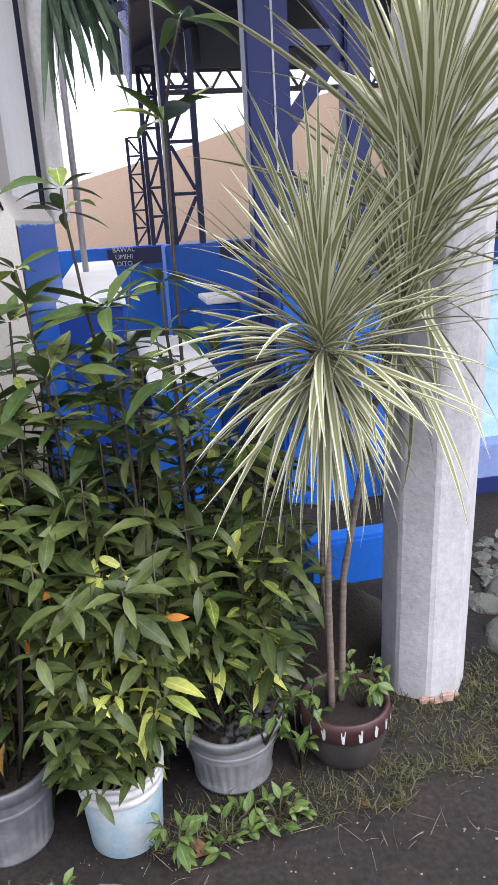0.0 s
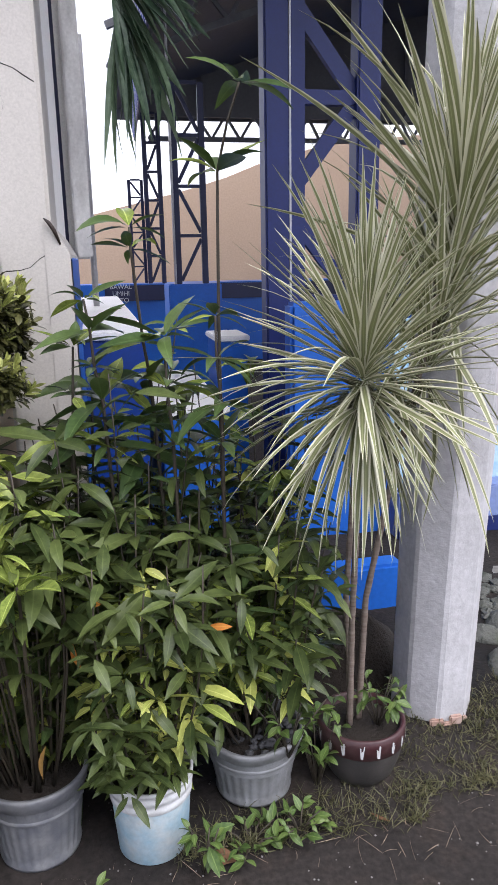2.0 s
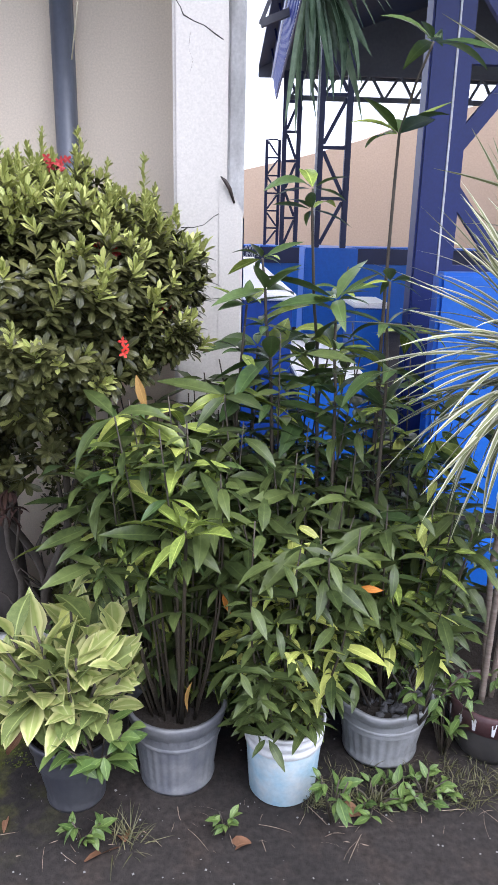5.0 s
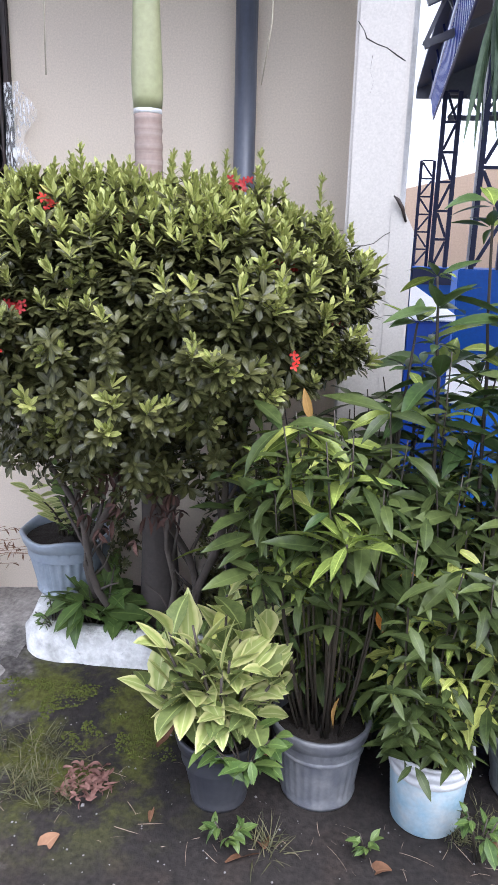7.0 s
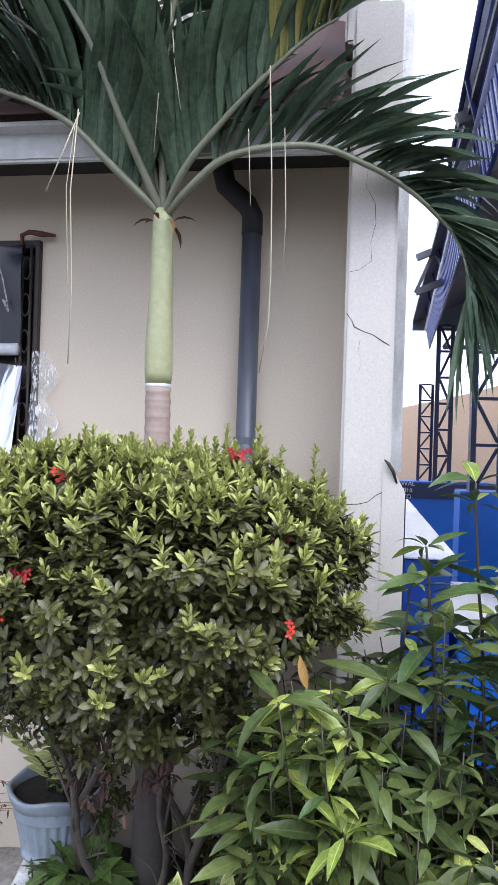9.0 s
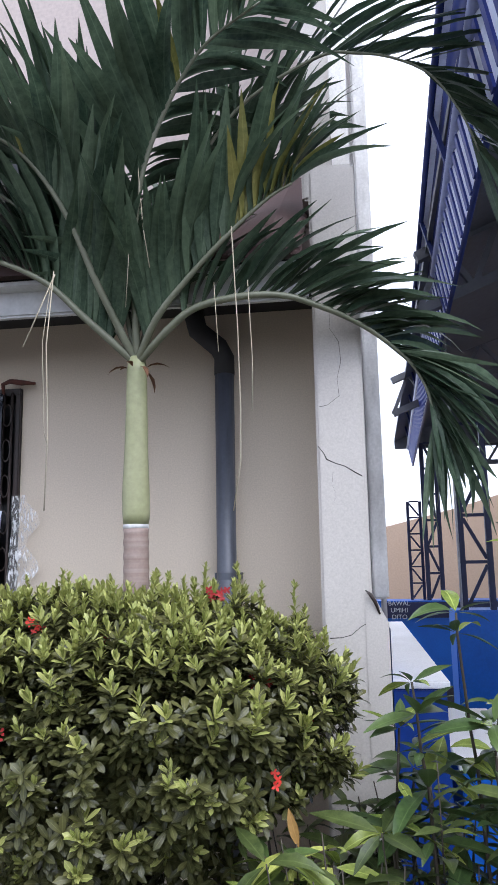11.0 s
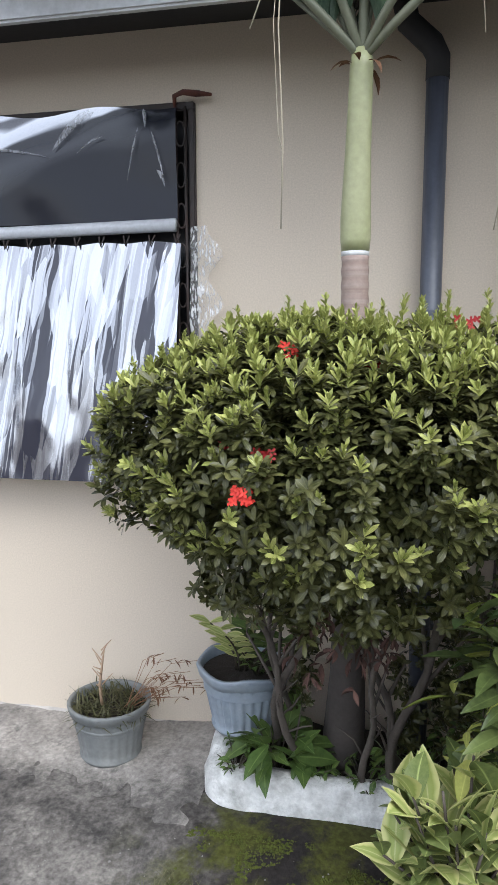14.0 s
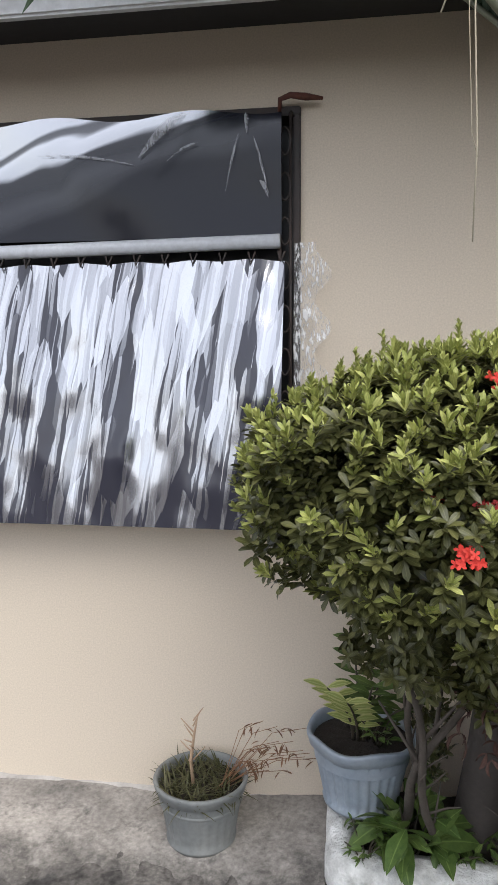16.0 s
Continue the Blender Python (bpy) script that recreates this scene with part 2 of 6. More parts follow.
# ---- ground ----
def ground_material():
    m, n, l, b = mat_new("dark_damp_ground")
    f1, f2, f3 = noise_tex(n, l, 1.3), noise_tex(n, l, 55.0, 8), noise_tex(n, l, 7.0)
    c = ramp(n, l, f1, [(0.3, (0.011, 0.0095, 0.009)), (0.7, (0.031, 0.026, 0.0235))])
    c = mix(n, l, ramp(n, l, f3, [(0.5, (0, 0, 0)), (0.7, (0.6, 0.6, 0.6))]), c, (0.034, 0.025, 0.020))
    tc = n.new("ShaderNodeTexCoord")
    sx = n.new("ShaderNodeSeparateXYZ")
    l.new(tc.outputs["Object"], sx.inputs[0])
    edge = n.new("ShaderNodeMath")
    edge.operation = "MULTIPLY_ADD"
    edge.inputs[1].default_value, edge.inputs[2].default_value = -1.0, -0.72
    l.new(sx.outputs[0], edge.inputs[0])
    wob = n.new("ShaderNodeMath")
    wob.operation = "ADD"
    l.new(edge.outputs[0], wob.inputs[0])
    l.new(ramp(n, l, f3, [(0.3, (0, 0, 0)), (0.8, (0.5, 0.5, 0.5))]), wob.inputs[1])
    worn = ramp(n, l, noise_tex(n, l, 6.0, 9, 0.75), [(0.38, (0.045, 0.042, 0.040)), (0.5, (0.10, 0.092, 0.085)), (0.66, (0.19, 0.175, 0.16))])
    c = mix(n, l, ramp(n, l, wob.outputs[0], [(0.12, (0, 0, 0)), (0.45, (1, 1, 1))]), c, worn)
    # moss grows in a patch before the planter
    far = n.new("ShaderNodeVectorMath")
    far.operation = "DISTANCE"
    far.inputs[1].default_value = (-0.5, 2.47, 0.0)
    l.new(tc.outputs["Object"], far.inputs[0])
    patch = ramp(n, l, far.outputs["Value"], [(0.25, (1, 1, 1)), (0.62, (0, 0, 0))])
    grow = mix(n, l, 1.0, patch, ramp(n, l, noise_tex(n, l, 5.0, 9, 0.7), [(0.46, (0, 0, 0)), (0.57, (1, 1, 1))]), "MULTIPLY")
    c = mix(n, l, grow, c, (0.055, 0.058, 0.013))
    c = mix(n, l, 1.0, c, ramp(n, l, f2, [(0.3, (0.6, 0.6, 0.6)), (0.72, (1.5, 1.5, 1.5))]), "MULTIPLY")
    l.new(c, b.inputs["Base Color"])
    l.new(ramp(n, l, f1, [(0.35, (0.72,) * 3), (0.65, (0.95,) * 3)]), b.inputs["Roughness"])
    b.inputs["Specular IOR Level"].default_value = 0.2
    bump(n, l, b, f2, 0.6, 0.006)
    return m


def slope(x, y):
    """Height of the ground towards the house wall, left of the cane plants."""
    mound = 0.03 * max(0.0, min(1.0, (y - 2.38) / 0.27)) * max(0.0, min(1.0, (x + 1.15) / 0.25))
    return (0.062 * max(0.0, min(1.0, (y - 2.35) / 0.85)) + mound) * max(0.0, min(1.0, (0.1 - x) / 0.3))


def relief(x, y):
    return 0.014 * noise.noise(Vector((x * 2.5, y * 2.5, 0))) + 0.006 * noise.noise(Vector((x * 14, y * 14, 3)))


GROUND = ground_material()
sh = Shape()
NX, NY = 90, 60
gx = [-300, -80, -20, -6] + [-3.5 + 7.5 * i / NX for i in range(NX + 1)] + [6, 12, 25, 80, 300]
gy = [-300, -80, -20, -5] + [0.0 + 5.0 * i / NY for i in range(NY + 1)] + [7, 12, 25, 80, 300]
for y in gy:
    for x in gx:
        near = max(0.0, 1 - max(abs(x - 0.2) - 3.2, abs(y - 2.2) - 2.2, 0.0))
        verge = max(0.0, min(1.0, (x - 0.9) / 0.5)) * max(0.0, min(1.0, (y - 2.25) / 0.25))
        bed = max(0.0, min(1.0, (y - 2.15) / 0.2)) * 0.012
        z = near * (0.014 * noise.noise(Vector((x * 2.5, y * 2.5, 0))) + 0.006 * noise.noise(Vector((x * 14, y * 14, 3))) + bed + 0.05 * verge)
        sh.v.append((x, y, z))
        sh.u.append(0.5)
        sh.v[-1] = (x, y, z + near * slope(x, y))
w = len(gx)
sh.f = [(j * w + i, j * w + i + 1, (j + 1) * w + i + 1, (j + 1) * w + i) for j in range(len(gy) - 1) for i in range(w - 1)]
structure("ground", sh, GROUND, "dark damp asphalt and bare earth with stains", True)

def apron_material():
    m, n, l, b = mat_new("worn_concrete_apron")
    f1, f2, f3 = noise_tex(n, l, 2.2, 7, 0.65), noise_tex(n, l, 60.0, 8), noise_tex(n, l, 11.0, 8, 0.7)
    c = ramp(n, l, f1, [(0.36, (0.15, 0.138, 0.127)), (0.62, (0.36, 0.33, 0.30))])
    c = mix(n, l, ramp(n, l, f3, [(0.54, (0, 0, 0)), (0.68, (0.75,) * 3)]), c, (0.07, 0.066, 0.063))
    tc, sep, far = n.new("ShaderNodeTexCoord"), n.new("ShaderNodeSeparateXYZ"), n.new("ShaderNodeMath")
    l.new(tc.outputs["Object"], sep.inputs[0])
    far.operation = "MULTIPLY_ADD"
    far.inputs[1].default_value = 0.55
    l.new(noise_tex(n, l, 9.0, 9, 0.75), far.inputs[0])
    l.new(sep.outputs[1], far.inputs[2])
    worn = ramp(n, l, noise_tex(n, l, 6.0, 9, 0.75), [(0.38, (0.045, 0.042, 0.040)), (0.5, (0.12, 0.11, 0.10)), (0.64, (0.27, 0.25, 0.23))])
    shift = n.new("ShaderNodeMath")
    shift.operation = "SUBTRACT"
    shift.inputs[1].default_value = 2.70
    l.new(far.outputs[0], shift.inputs[0])
    c = mix(n, l, ramp(n, l, shift.outputs[0], [(0.36, (0, 0, 0)), (0.52, (1, 1, 1))]), worn, c)
    c = mix(n, l, 1.0, c, ramp(n, l, f2, [(0.3, (0.7,) * 3), (0.72, (1.3,) * 3)]), "MULTIPLY")
    l.new(c, b.inputs["Base Color"])
    b.inputs["Roughness"].default_value = 0.85
    bump(n, l, b, f2, 0.5, 0.006)
    return m


sh = Shape()
nx, ny = 330, 46
for j in range(ny + 1):
    for i in range(nx + 1):
        x, y = -5.0 + 4.16 * i / nx, 2.62 + 0.58 * j / ny
        edge = y - 2.86 + 0.16 * noise.noise(Vector((x * 1.7, y * 1.2, 0))) + 0.09 * noise.noise(Vector((x * 9, y * 9, 3)))
        sh.v.append((x, y, slope(x, y) + (relief(x, y) if x > -3 else 0) + 0.012 + 0.006 + max(-0.02, min(0.004, edge * 0.06))))
        sh.u.append(0.5)
sh.f = [(j * (nx + 1) + i, j * (nx + 1) + i + 1, (j + 1) * (nx + 1) + i + 1, (j + 1) * (nx + 1) + i) for j in range(ny) for i in range(nx)]
structure("pavement_1", sh, apron_material(), "worn grey concrete apron along the beige wall", True)

# ---- house: beige wall with a window, eave, upper storey ----
WX0, WX1, WZ0, WZ1 = -3.4, -0.955, 1.11, 2.535
sh = Shape()
for x0, x1, z0, z1 in ((-6.0, WX0, -0.1, 2.9), (WX1, 0.30, -0.1, 2.9), (WX0, WX1, -0.1, WZ0), (WX0, WX1, WZ1, 2.9)):
    box(sh, x0, x1, 3.2, 3.36, z0, z1)
structure("wall_north", sh, WALL, "beige plastered house wall, slightly stained")
sh = Shape()
box(sh, -6.0, -5.85, 3.36, 6.0, -0.1, 7.0)
box(sh, -6.0, 0.3, 5.9, 6.0, -0.1, 7.0)
structure("wall_house_back", sh, UPPER, "plain rear walls of the house")
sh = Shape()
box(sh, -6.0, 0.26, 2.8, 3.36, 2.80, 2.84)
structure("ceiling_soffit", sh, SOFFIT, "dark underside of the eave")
sh = Shape()
box(sh, -6.0, 0.255, 2.765, 2.80, 2.685, 2.79, 0.008)
box(sh, -6.0, 0.255, 2.70, 2.765, 2.775, 2.79)
structure("trim_fascia", sh, FASCIA, "grey-white eave fascia board")
sh = Shape()
for k in range(26):
    x0 = -6.0 + k * 0.24
    sh.add([(x0, 2.66, 2.81), (x0 + 0.12, 2.66, 2.84), (x0 + 0.24, 2.66, 2.81), (x0, 4.2, 3.91), (x0 + 0.12, 4.2, 3.94), (x0 + 0.24, 4.2, 3.91),
            (x0, 2.66, 2.795), (x0 + 0.24, 2.66, 2.795), (x0, 4.2, 3.895), (x0 + 0.24, 4.2, 3.895)],
           [(0, 1, 4, 3), (1, 2, 5, 4), (6, 8, 9, 7), (0, 6, 7, 2, 1)])
structure("roof_house", sh, ROOFRED, "brown-red sheet roof over the eave")
sh = Shape()
for x0, x1, z0, z1 in ((-6.0, -2.5, 3.4, 7.0), (-1.2, 0.22, 3.4, 7.0), (-2.5, -1.2, 3.4, 3.86), (-2.5, -1.2, 4.40, 7.0)):
    box(sh, x0, x1, 4.2, 4.35, z0, z1)
structure("wall_upper", sh, UPPER, "pale pinkish upper storey wall")
upper_window = thing("window_2", "dark upper storey window with white frame and lintel", "window", (-1.85, 4.25, 3.86), kind="structure")
sh = Shape()
box(sh, -0.62, 0.62, 0.03, 0.04, 0.03, 0.51)
part("pane", sh, GLASSDARK, upper_window)
sh = Shape()
for x0, x1, z0, z1 in ((-0.65, 0.65, 0, 0.05), (-0.65, 0.65, 0.49, 0.54), (-0.65, -0.59, 0.05, 0.49), (0.59, 0.65, 0.05, 0.49), (-0.03, 0.03, 0.05, 0.49)):
    box(sh, x0, x1, -0.03, 0.03, z0, z1)
part("frame", sh, FASCIA, upper_window)
sh = Shape()
box(sh, -0.75, 0.75, -0.11, -0.052, 0.53, 0.62, 0.006)
part("lintel", sh, FASCIA, upper_window, "white painted lintel band")

# corner pier and the side of the house: white above, blue below
sh = Shape()
box(sh, 0.262, 0.424, 2.85, 3.36, -0.1, 3.21, 0.01)
structure("pilaster", sh, PILASTER, "white painted corner pilaster with cracks")
sh = Shape()
box(sh, 0.225, 0.345, 3.10, 3.36, 3.212, 7.0, 0.01)
structure("pilaster_upper", sh, PILASTER, "white upper part of the corner pilaster")
sh = Shape()
box(sh, 0.30, 0.42, 3.364, 4.62, -0.1, 7.0)
structure("wall_house_side", sh, SIDEWHITE, "white painted side wall of the house")
# navy wall closes the gap, its colour standing for the shade inside
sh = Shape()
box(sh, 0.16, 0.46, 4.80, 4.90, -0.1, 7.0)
structure("wall_recess", sh, NAVY, "recess at the end of the side wall, painted dark for its shade")
sh = Shape()
box(sh, 0.434, 0.475, 4.785, 4.797, 1.60, 7.0)
structure("wall_return", sh, SIDEWHITE, "white return beside the recess")
sh = Shape()
box(sh, 0.465, 0.555, 4.68, 4.78, 1.60, 5.2, 0.012)
structure("corner_post", sh, WEATHERED, "weathered white post past the side wall")
# thicker lower plaster on the house corner, broken off at a slant, its side painted blue
sh = Shape()
for y in (2.847, 4.615):
    sh.add([(0.4, y, -0.1), (0.473, y, -0.1), (0.473, y, 1.612), (0.428, y, 1.695), (0.4, y, 1.695)], [])
sh.f = [(0, 1, 2, 3, 4), (9, 8, 7, 6, 5)] + [(i, i + 5, (i + 1) % 5 + 5, (i + 1) % 5) for i in range(5)]
structure("pilaster_foot", sh, PILASTER, "thicker white plaster on the lower house corner")
sh = Shape()
n = 60
for i in range(n + 1):
    y = 2.853 + 1.76 * i / n
    top = 1.595 + 0.010 * noise.noise(Vector((y * 7, 2, 0))) + 0.006 * noise.noise(Vector((y * 31, 5, 0)))
    sh.add([(0.477, y, -0.1), (0.477, y, top), (0.4725, y, top + 0.004)], [])
sh.f = [(3 * i + j, 3 * i + 3 + j, 3 * i + 4 + j, 3 * i + 1 + j) for i in range(n) for j in (0, 1)]
structure("blue_pier", sh, BRIGHTBLUE, "blue painted lower side of the house corner")
# bent dark strip of flashing on the pilaster's edge
flash = thing("flashing", "bent dark metal strip sticking out of the corner pilaster", "metal strip", (0.424, 2.85, 1.69))
sh = Shape()
tube(sh, [(-0.02, -0.012, 0.025), (-0.006, -0.016, 0.012), (0.008, -0.012, -0.01), (0.022, -0.004, -0.05)], [0.002, 0.006, 0.006, 0.003], 6)
part("strip", sh, BLACKIRON, flash)

# downpipe on the wall
pipe = thing("downpipe", "dark grey plastic rain downpipe on the beige wall", "pipe", (-0.098, 3.13, 0))
sh = Shape()
tube(sh, [(0, 0, 0.0), (0, 0, 2.57)], 0.037, 16)
part("pipe", sh, PVC, pipe)
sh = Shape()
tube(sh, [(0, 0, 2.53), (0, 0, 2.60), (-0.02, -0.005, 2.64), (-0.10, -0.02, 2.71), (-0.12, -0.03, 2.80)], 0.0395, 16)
part("elbow", sh, SOFFIT, pipe, "near-black elbow, shade in its colour")
for z in (0.6, 1.75):
    sh = Shape()
    tube(sh, [(0, 0, z), (0, 0, z + 0.025)], 0.038, 16)
    box(sh, -0.05, 0.05, 0.02, 0.068, z, z + 0.025)
    part("clamp", sh, PVC, pipe)

# ---- court on the far side: blue laced column, roof, walls ----
def laced_column(name, label, at, width, depth, z0, z1, chord, material, panels, back=True, rungs=1):
    t = thing(name, label, "column", at)
    for x in (0, width):
        for y in ((0, depth) if back else (0,)):
            sh = Shape()
            box(sh, x - chord / 2, x + chord / 2, y - chord / 2, y + chord / 2, z0, z1, chord * 0.08)
            part("chord", sh, material, t, smooth=False)
    step = (z1 - z0) / panels
    for k in range(panels):
        za, zb = z0 + k * step, z0 + (k + 1) * step
        for y in ((0, depth) if back else (0,)):
            sh = Shape()
            a, b = (width - chord / 2, chord / 2) if k % 2 else (chord / 2, width - chord / 2)
            bar(sh, (a, y, za + 0.03), (b, y, zb - 0.03), chord * 0.6, chord * 0.3)
            part("diagonal", sh, material, t, smooth=False)
            if k % rungs:
                continue
            sh = Shape()
            bar(sh, (chord / 2, y, zb), (width - chord / 2, y, zb), chord * 0.55, chord * 0.4)
            part("rung", sh, material, t, smooth=False)
    return t


laced_column("blue_steel_column", "glossy blue laced steel column of the covered court", (1.632, 4.92, 0), 0.555, 0.4, -0.42, 5.38, 0.145, BLUE, 10, False, 2)
sh = Shape()
box(sh, 0.086, 0.174, -0.045, 0.06, 0.0, 5.3, 0.004)
part("seam_plate", sh, BLUE, bpy.data.objects["blue_steel_column"], smooth=False)
sh = Shape()
box(sh, 0.074, 0.085, -0.066, -0.05, 0.0, 5.3)
part("weld_seam", sh, FASCIA, bpy.data.objects["blue_steel_column"], "pale weld seam")
laced_column("truss_column", "thin dark blue lattice column under the roof edge", (1.215, 12.2, 0), 0.19, 0.35, 1.23, 2.75, 0.045, NAVY, 6, False)
laced_column("truss_column", "dark blue lattice column under the roof edge", (1.455, 12.0, 0), 0.21, 0.35, 1.23, 3.65, 0.065, NAVY, 6, False)
laced_column("truss_column", "wide dark blue lattice column under the roof edge", (1.355, 7.5, 0), 0.25, 0.25, 1.36, 3.1, 0.055, NAVY, 4, False)
laced_column("truss_column", "dark blue lattice column under the roof", (6.9, 12.4, 0), 0.50, 0.35, 1.23, 5.2, 0.08, NAVY, 6, False)
sh = Shape()
box(sh, -0.6, 16.0, 11.9, 12.5, 0.0, 1.23, 0.01)
box(sh, 1.25, 1.75, 7.45, 7.9, 0.0, 1.36, 0.01)
structure("wall_court_blue", sh, BRIGHTBLUE, "low blue painted wall of the court")
sh = Shape()
box(sh, 0.75, 16.0, 11.86, 11.9, 0.98, 1.21)
structure("wall_band_navy", sh, NAVY, "dark blue band on the court wall")
sh = Shape()
pts = [(-1.5, 1.9), (0.9, 2.52), (2.4, 2.88), (3.4, 3.17), (4.1, 3.44), (5.6, 3.85), (8.2, 4.1), (22.0, 4.2)]
k = len(pts)
vs = [(x, y, z * e) for y in (16.0, 16.2) for e in (0, 1) for x, z in pts]
sh.add(vs, [(i, i + 1, k + i + 1, k + i) for i in range(k - 1)] + [(3 * k + i, 3 * k + i + 1, 2 * k + i + 1, 2 * k + i) for i in range(k - 1)] + [(k + i, k + i + 1, 3 * k + i + 1, 3 * k + i) for i in range(k - 1)])
structure("wall_court_tan", sh, TAN, "tan gable wall behind the court")
pole = thing("thin_pole", "thin grey pole standing on the capped blue wall", "pole", (0.568, 6.0, 1.268))
sh = Shape()
tube(sh, [(0, 0, 0), (0, 0, 1.78)], 0.022, 10)
part("shaft", sh, CONCRETE, pole)
conduit = thing("conduit", "thin white conduit beside the lattice column", "pipe", (1.315, 7.43, 1.36))
sh = Shape()
tube(sh, [(0, 0, 0), (0, 0, 2.6)], 0.012, 8)
part("pipe", sh, FASCIA, conduit)
# roof sheet, arched away from its eave, ribbed below
sh = Shape()
arch = [(0.86, 3.85), (1.6, 4.15), (2.6, 4.5), (4.0, 4.95), (6.0, 5.4), (9.0, 5.7), (12.0, 5.4), (16.0, 4.6)]
for x, z in arch:
    sh.add([(x, 2.6, z), (x + 0.25, 13.0, z), (x, 2.6, z + 0.05), (x + 0.25, 13.0, z + 0.05)], [])
for j in range(len(arch) - 1):
    a, b = 4 * j, 4 * j + 4
    sh.f += [(a, b, b + 1, a + 1), (a + 2, a + 3, b + 3, b + 2), (a, a + 2, b + 2, b), (a + 1, b + 1, b + 3, a + 3)]
sh.f += [(0, 1, 3, 2)]
structure("roof_court", sh, ROOFDARK, "dark arched sheet roof over the court")
sh = Shape()
for x, z in arch:
    sh.add([(x + 0.25, 12.95, 3.72), (x + 0.25, 12.95, z + 0.03), (x + 0.25, 13.0, 3.72), (x + 0.25, 13.0, z + 0.03)], [])
for j in range(len(arch) - 1):
    a, b = 4 * j, 4 * j + 4
    sh.f += [(a, b, b + 1, a + 1), (b + 2, a + 2, a + 3, b + 3), (a, a + 2, b + 2, b)]
structure("wall_court_gable", sh, ROOFDARK, "dark sheet gable above the far girder")
# lattice girders under the roof
for y, dz in ((12.8, 0.0), (8.6, -0.15), (5.2, -0.15)):
    g = thing("roof_girder", "dark steel lattice girder under the court roof", "girder", (0, y, 0), "girders under the court roof")
    zl = 4.15 if y > 12 else None
    for j in range(len(arch) - 1):
        if zl and j == 0:
            continue
        (xa, za), (xb, zb) = arch[j], arch[j + 1]
        la, lb = (za - 0.4, zb - 0.4) if zl is None else (3.42, 3.42)
        ta, tb = (za - 0.02, zb - 0.02) if zl is None else (3.78, 3.78)
        sh = Shape()
        bar(sh, (xa, 0, la), (xb, 0, lb), 0.07, 0.07)
        part("lower_chord", sh, ROOFDARK, g)
        sh = Shape()
        bar(sh, (xa, 0, ta), (xb, 0, tb), 0.07, 0.07)
        part("upper_chord", sh, ROOFDARK, g)
        sh = Shape()
        n = max(2, int((xb - xa) / 0.4))
        for k in range(n):
            f0, f1, f2 = k / n, (k + 0.5) / n, (k + 1) / n
            p = [(xa + (xb - xa) * f, 0, (la + (lb - la) * f) if e else (ta + (tb - ta) * f)) for f, e in ((f0, 1), (f1, 0), (f2, 1))]
            bar(sh, p[0], p[1], 0.04, 0.04)
            bar(sh, p[1], p[2], 0.04, 0.04)
        part("lacing", sh, ROOFDARK, g, kind="stuff")
        if zl:
            sh = Shape()
            bar(sh, (xb - 0.1, 0, tb), (xb - 0.1, 0.1, zb + 0.02), 0.05, 0.05)
            part("hanger", sh, ROOFDARK, g)
# edge of the court roof: thin rail, navy panel, pipe gutter and a ribbed pale skirt
CORR = surface("pale_corrugated_sheet", (0.66, 0.70, 0.86), (0.40, 0.45, 0.68), 0.4, 3, 40, 0.5, 0.1)
PIPEBLUE = surface("lavender_blue_pipe", (0.30, 0.33, 0.52), (0.14, 0.17, 0.36), 0.35, 3, 40, 0.6, 0.1)
RIBBLUE = surface("blue_skirt_rib", (0.035, 0.06, 0.30), (0.02, 0.035, 0.18), 0.45, 3, 40, 0.6, 0.1)
EDGE = 0.0455
eave = thing("roof_edge", "blue and white ribbed skirt with a pipe gutter under the roof", "roof edge", (0.735, 2.3, 3.7))
sh = Shape()
tube(sh, [(0.03, 0, 0.30), (0.03 + EDGE * 10.5, 10.5, 0.30)], 0.017, 8)
part("rail", sh, BLUE, eave, "thin dark blue rail")
sh = Shape()
bar(sh, (0.062, 0, 0.30), (0.062 + EDGE * 10.5, 10.5, 0.30), 0.022, 0.03)
part("strip", sh, CORR, eave, "pale strip behind the rail")
sh = Shape()
for y in (0, 10.5):
    x = EDGE * y
    sh.add([(x + 0.078, y, 0.31), (x + 0.112, y, 0.04), (x + 0.118, y, 0.04), (x + 0.084, y, 0.31)], [])
sh.f = [(0, 1, 2, 3), (7, 6, 5, 4)] + [(i, i + 4, (i + 1) % 4 + 4, (i + 1) % 4) for i in range(4)]
part("panel", sh, BLUE, eave, "dark blue panel")
sh = Shape()
tube(sh, [(0.105, 0, 0), (0.105 + EDGE * 10.5, 10.5, 0)], 0.026, 10)
part("pipe", sh, PIPEBLUE, eave, "faded lavender-blue pipe")
sh = Shape()
n = 292
for i in range(n + 1):
    y = 10.5 * i / n
    x = 0.118 + EDGE * y + 0.010 * math.cos(i * math.pi)
    sh.add([(x, y, -0.02), (x + 0.05, y, -0.30)], [])
sh.f = [(2 * i, 2 * i + 2, 2 * i + 3, 2 * i + 1) for i in range(n)]
part("skirt", sh, CORR, eave, "pale corrugated skirt", smooth=False)
sh = Shape()
bar(sh, (-0.007, 0, -0.02), (0.043, 0, -0.302), 0.016, 0.042)
rib = sh.mesh("rib", RIBBLUE, False)
for k in range(72):
    part("rib", rib, None, eave, m=Matrix.Translation((0.118 + EDGE * k * 0.1438, 0.07 + k * 0.1438, 0)))
sh = Shape()
tube(sh, [(0.172, 0, -0.30), (0.172 + EDGE * 10.5, 10.5, -0.30)], 0.014, 8)
part("rail", sh, BLUE, eave, "dark blue bottom rail")
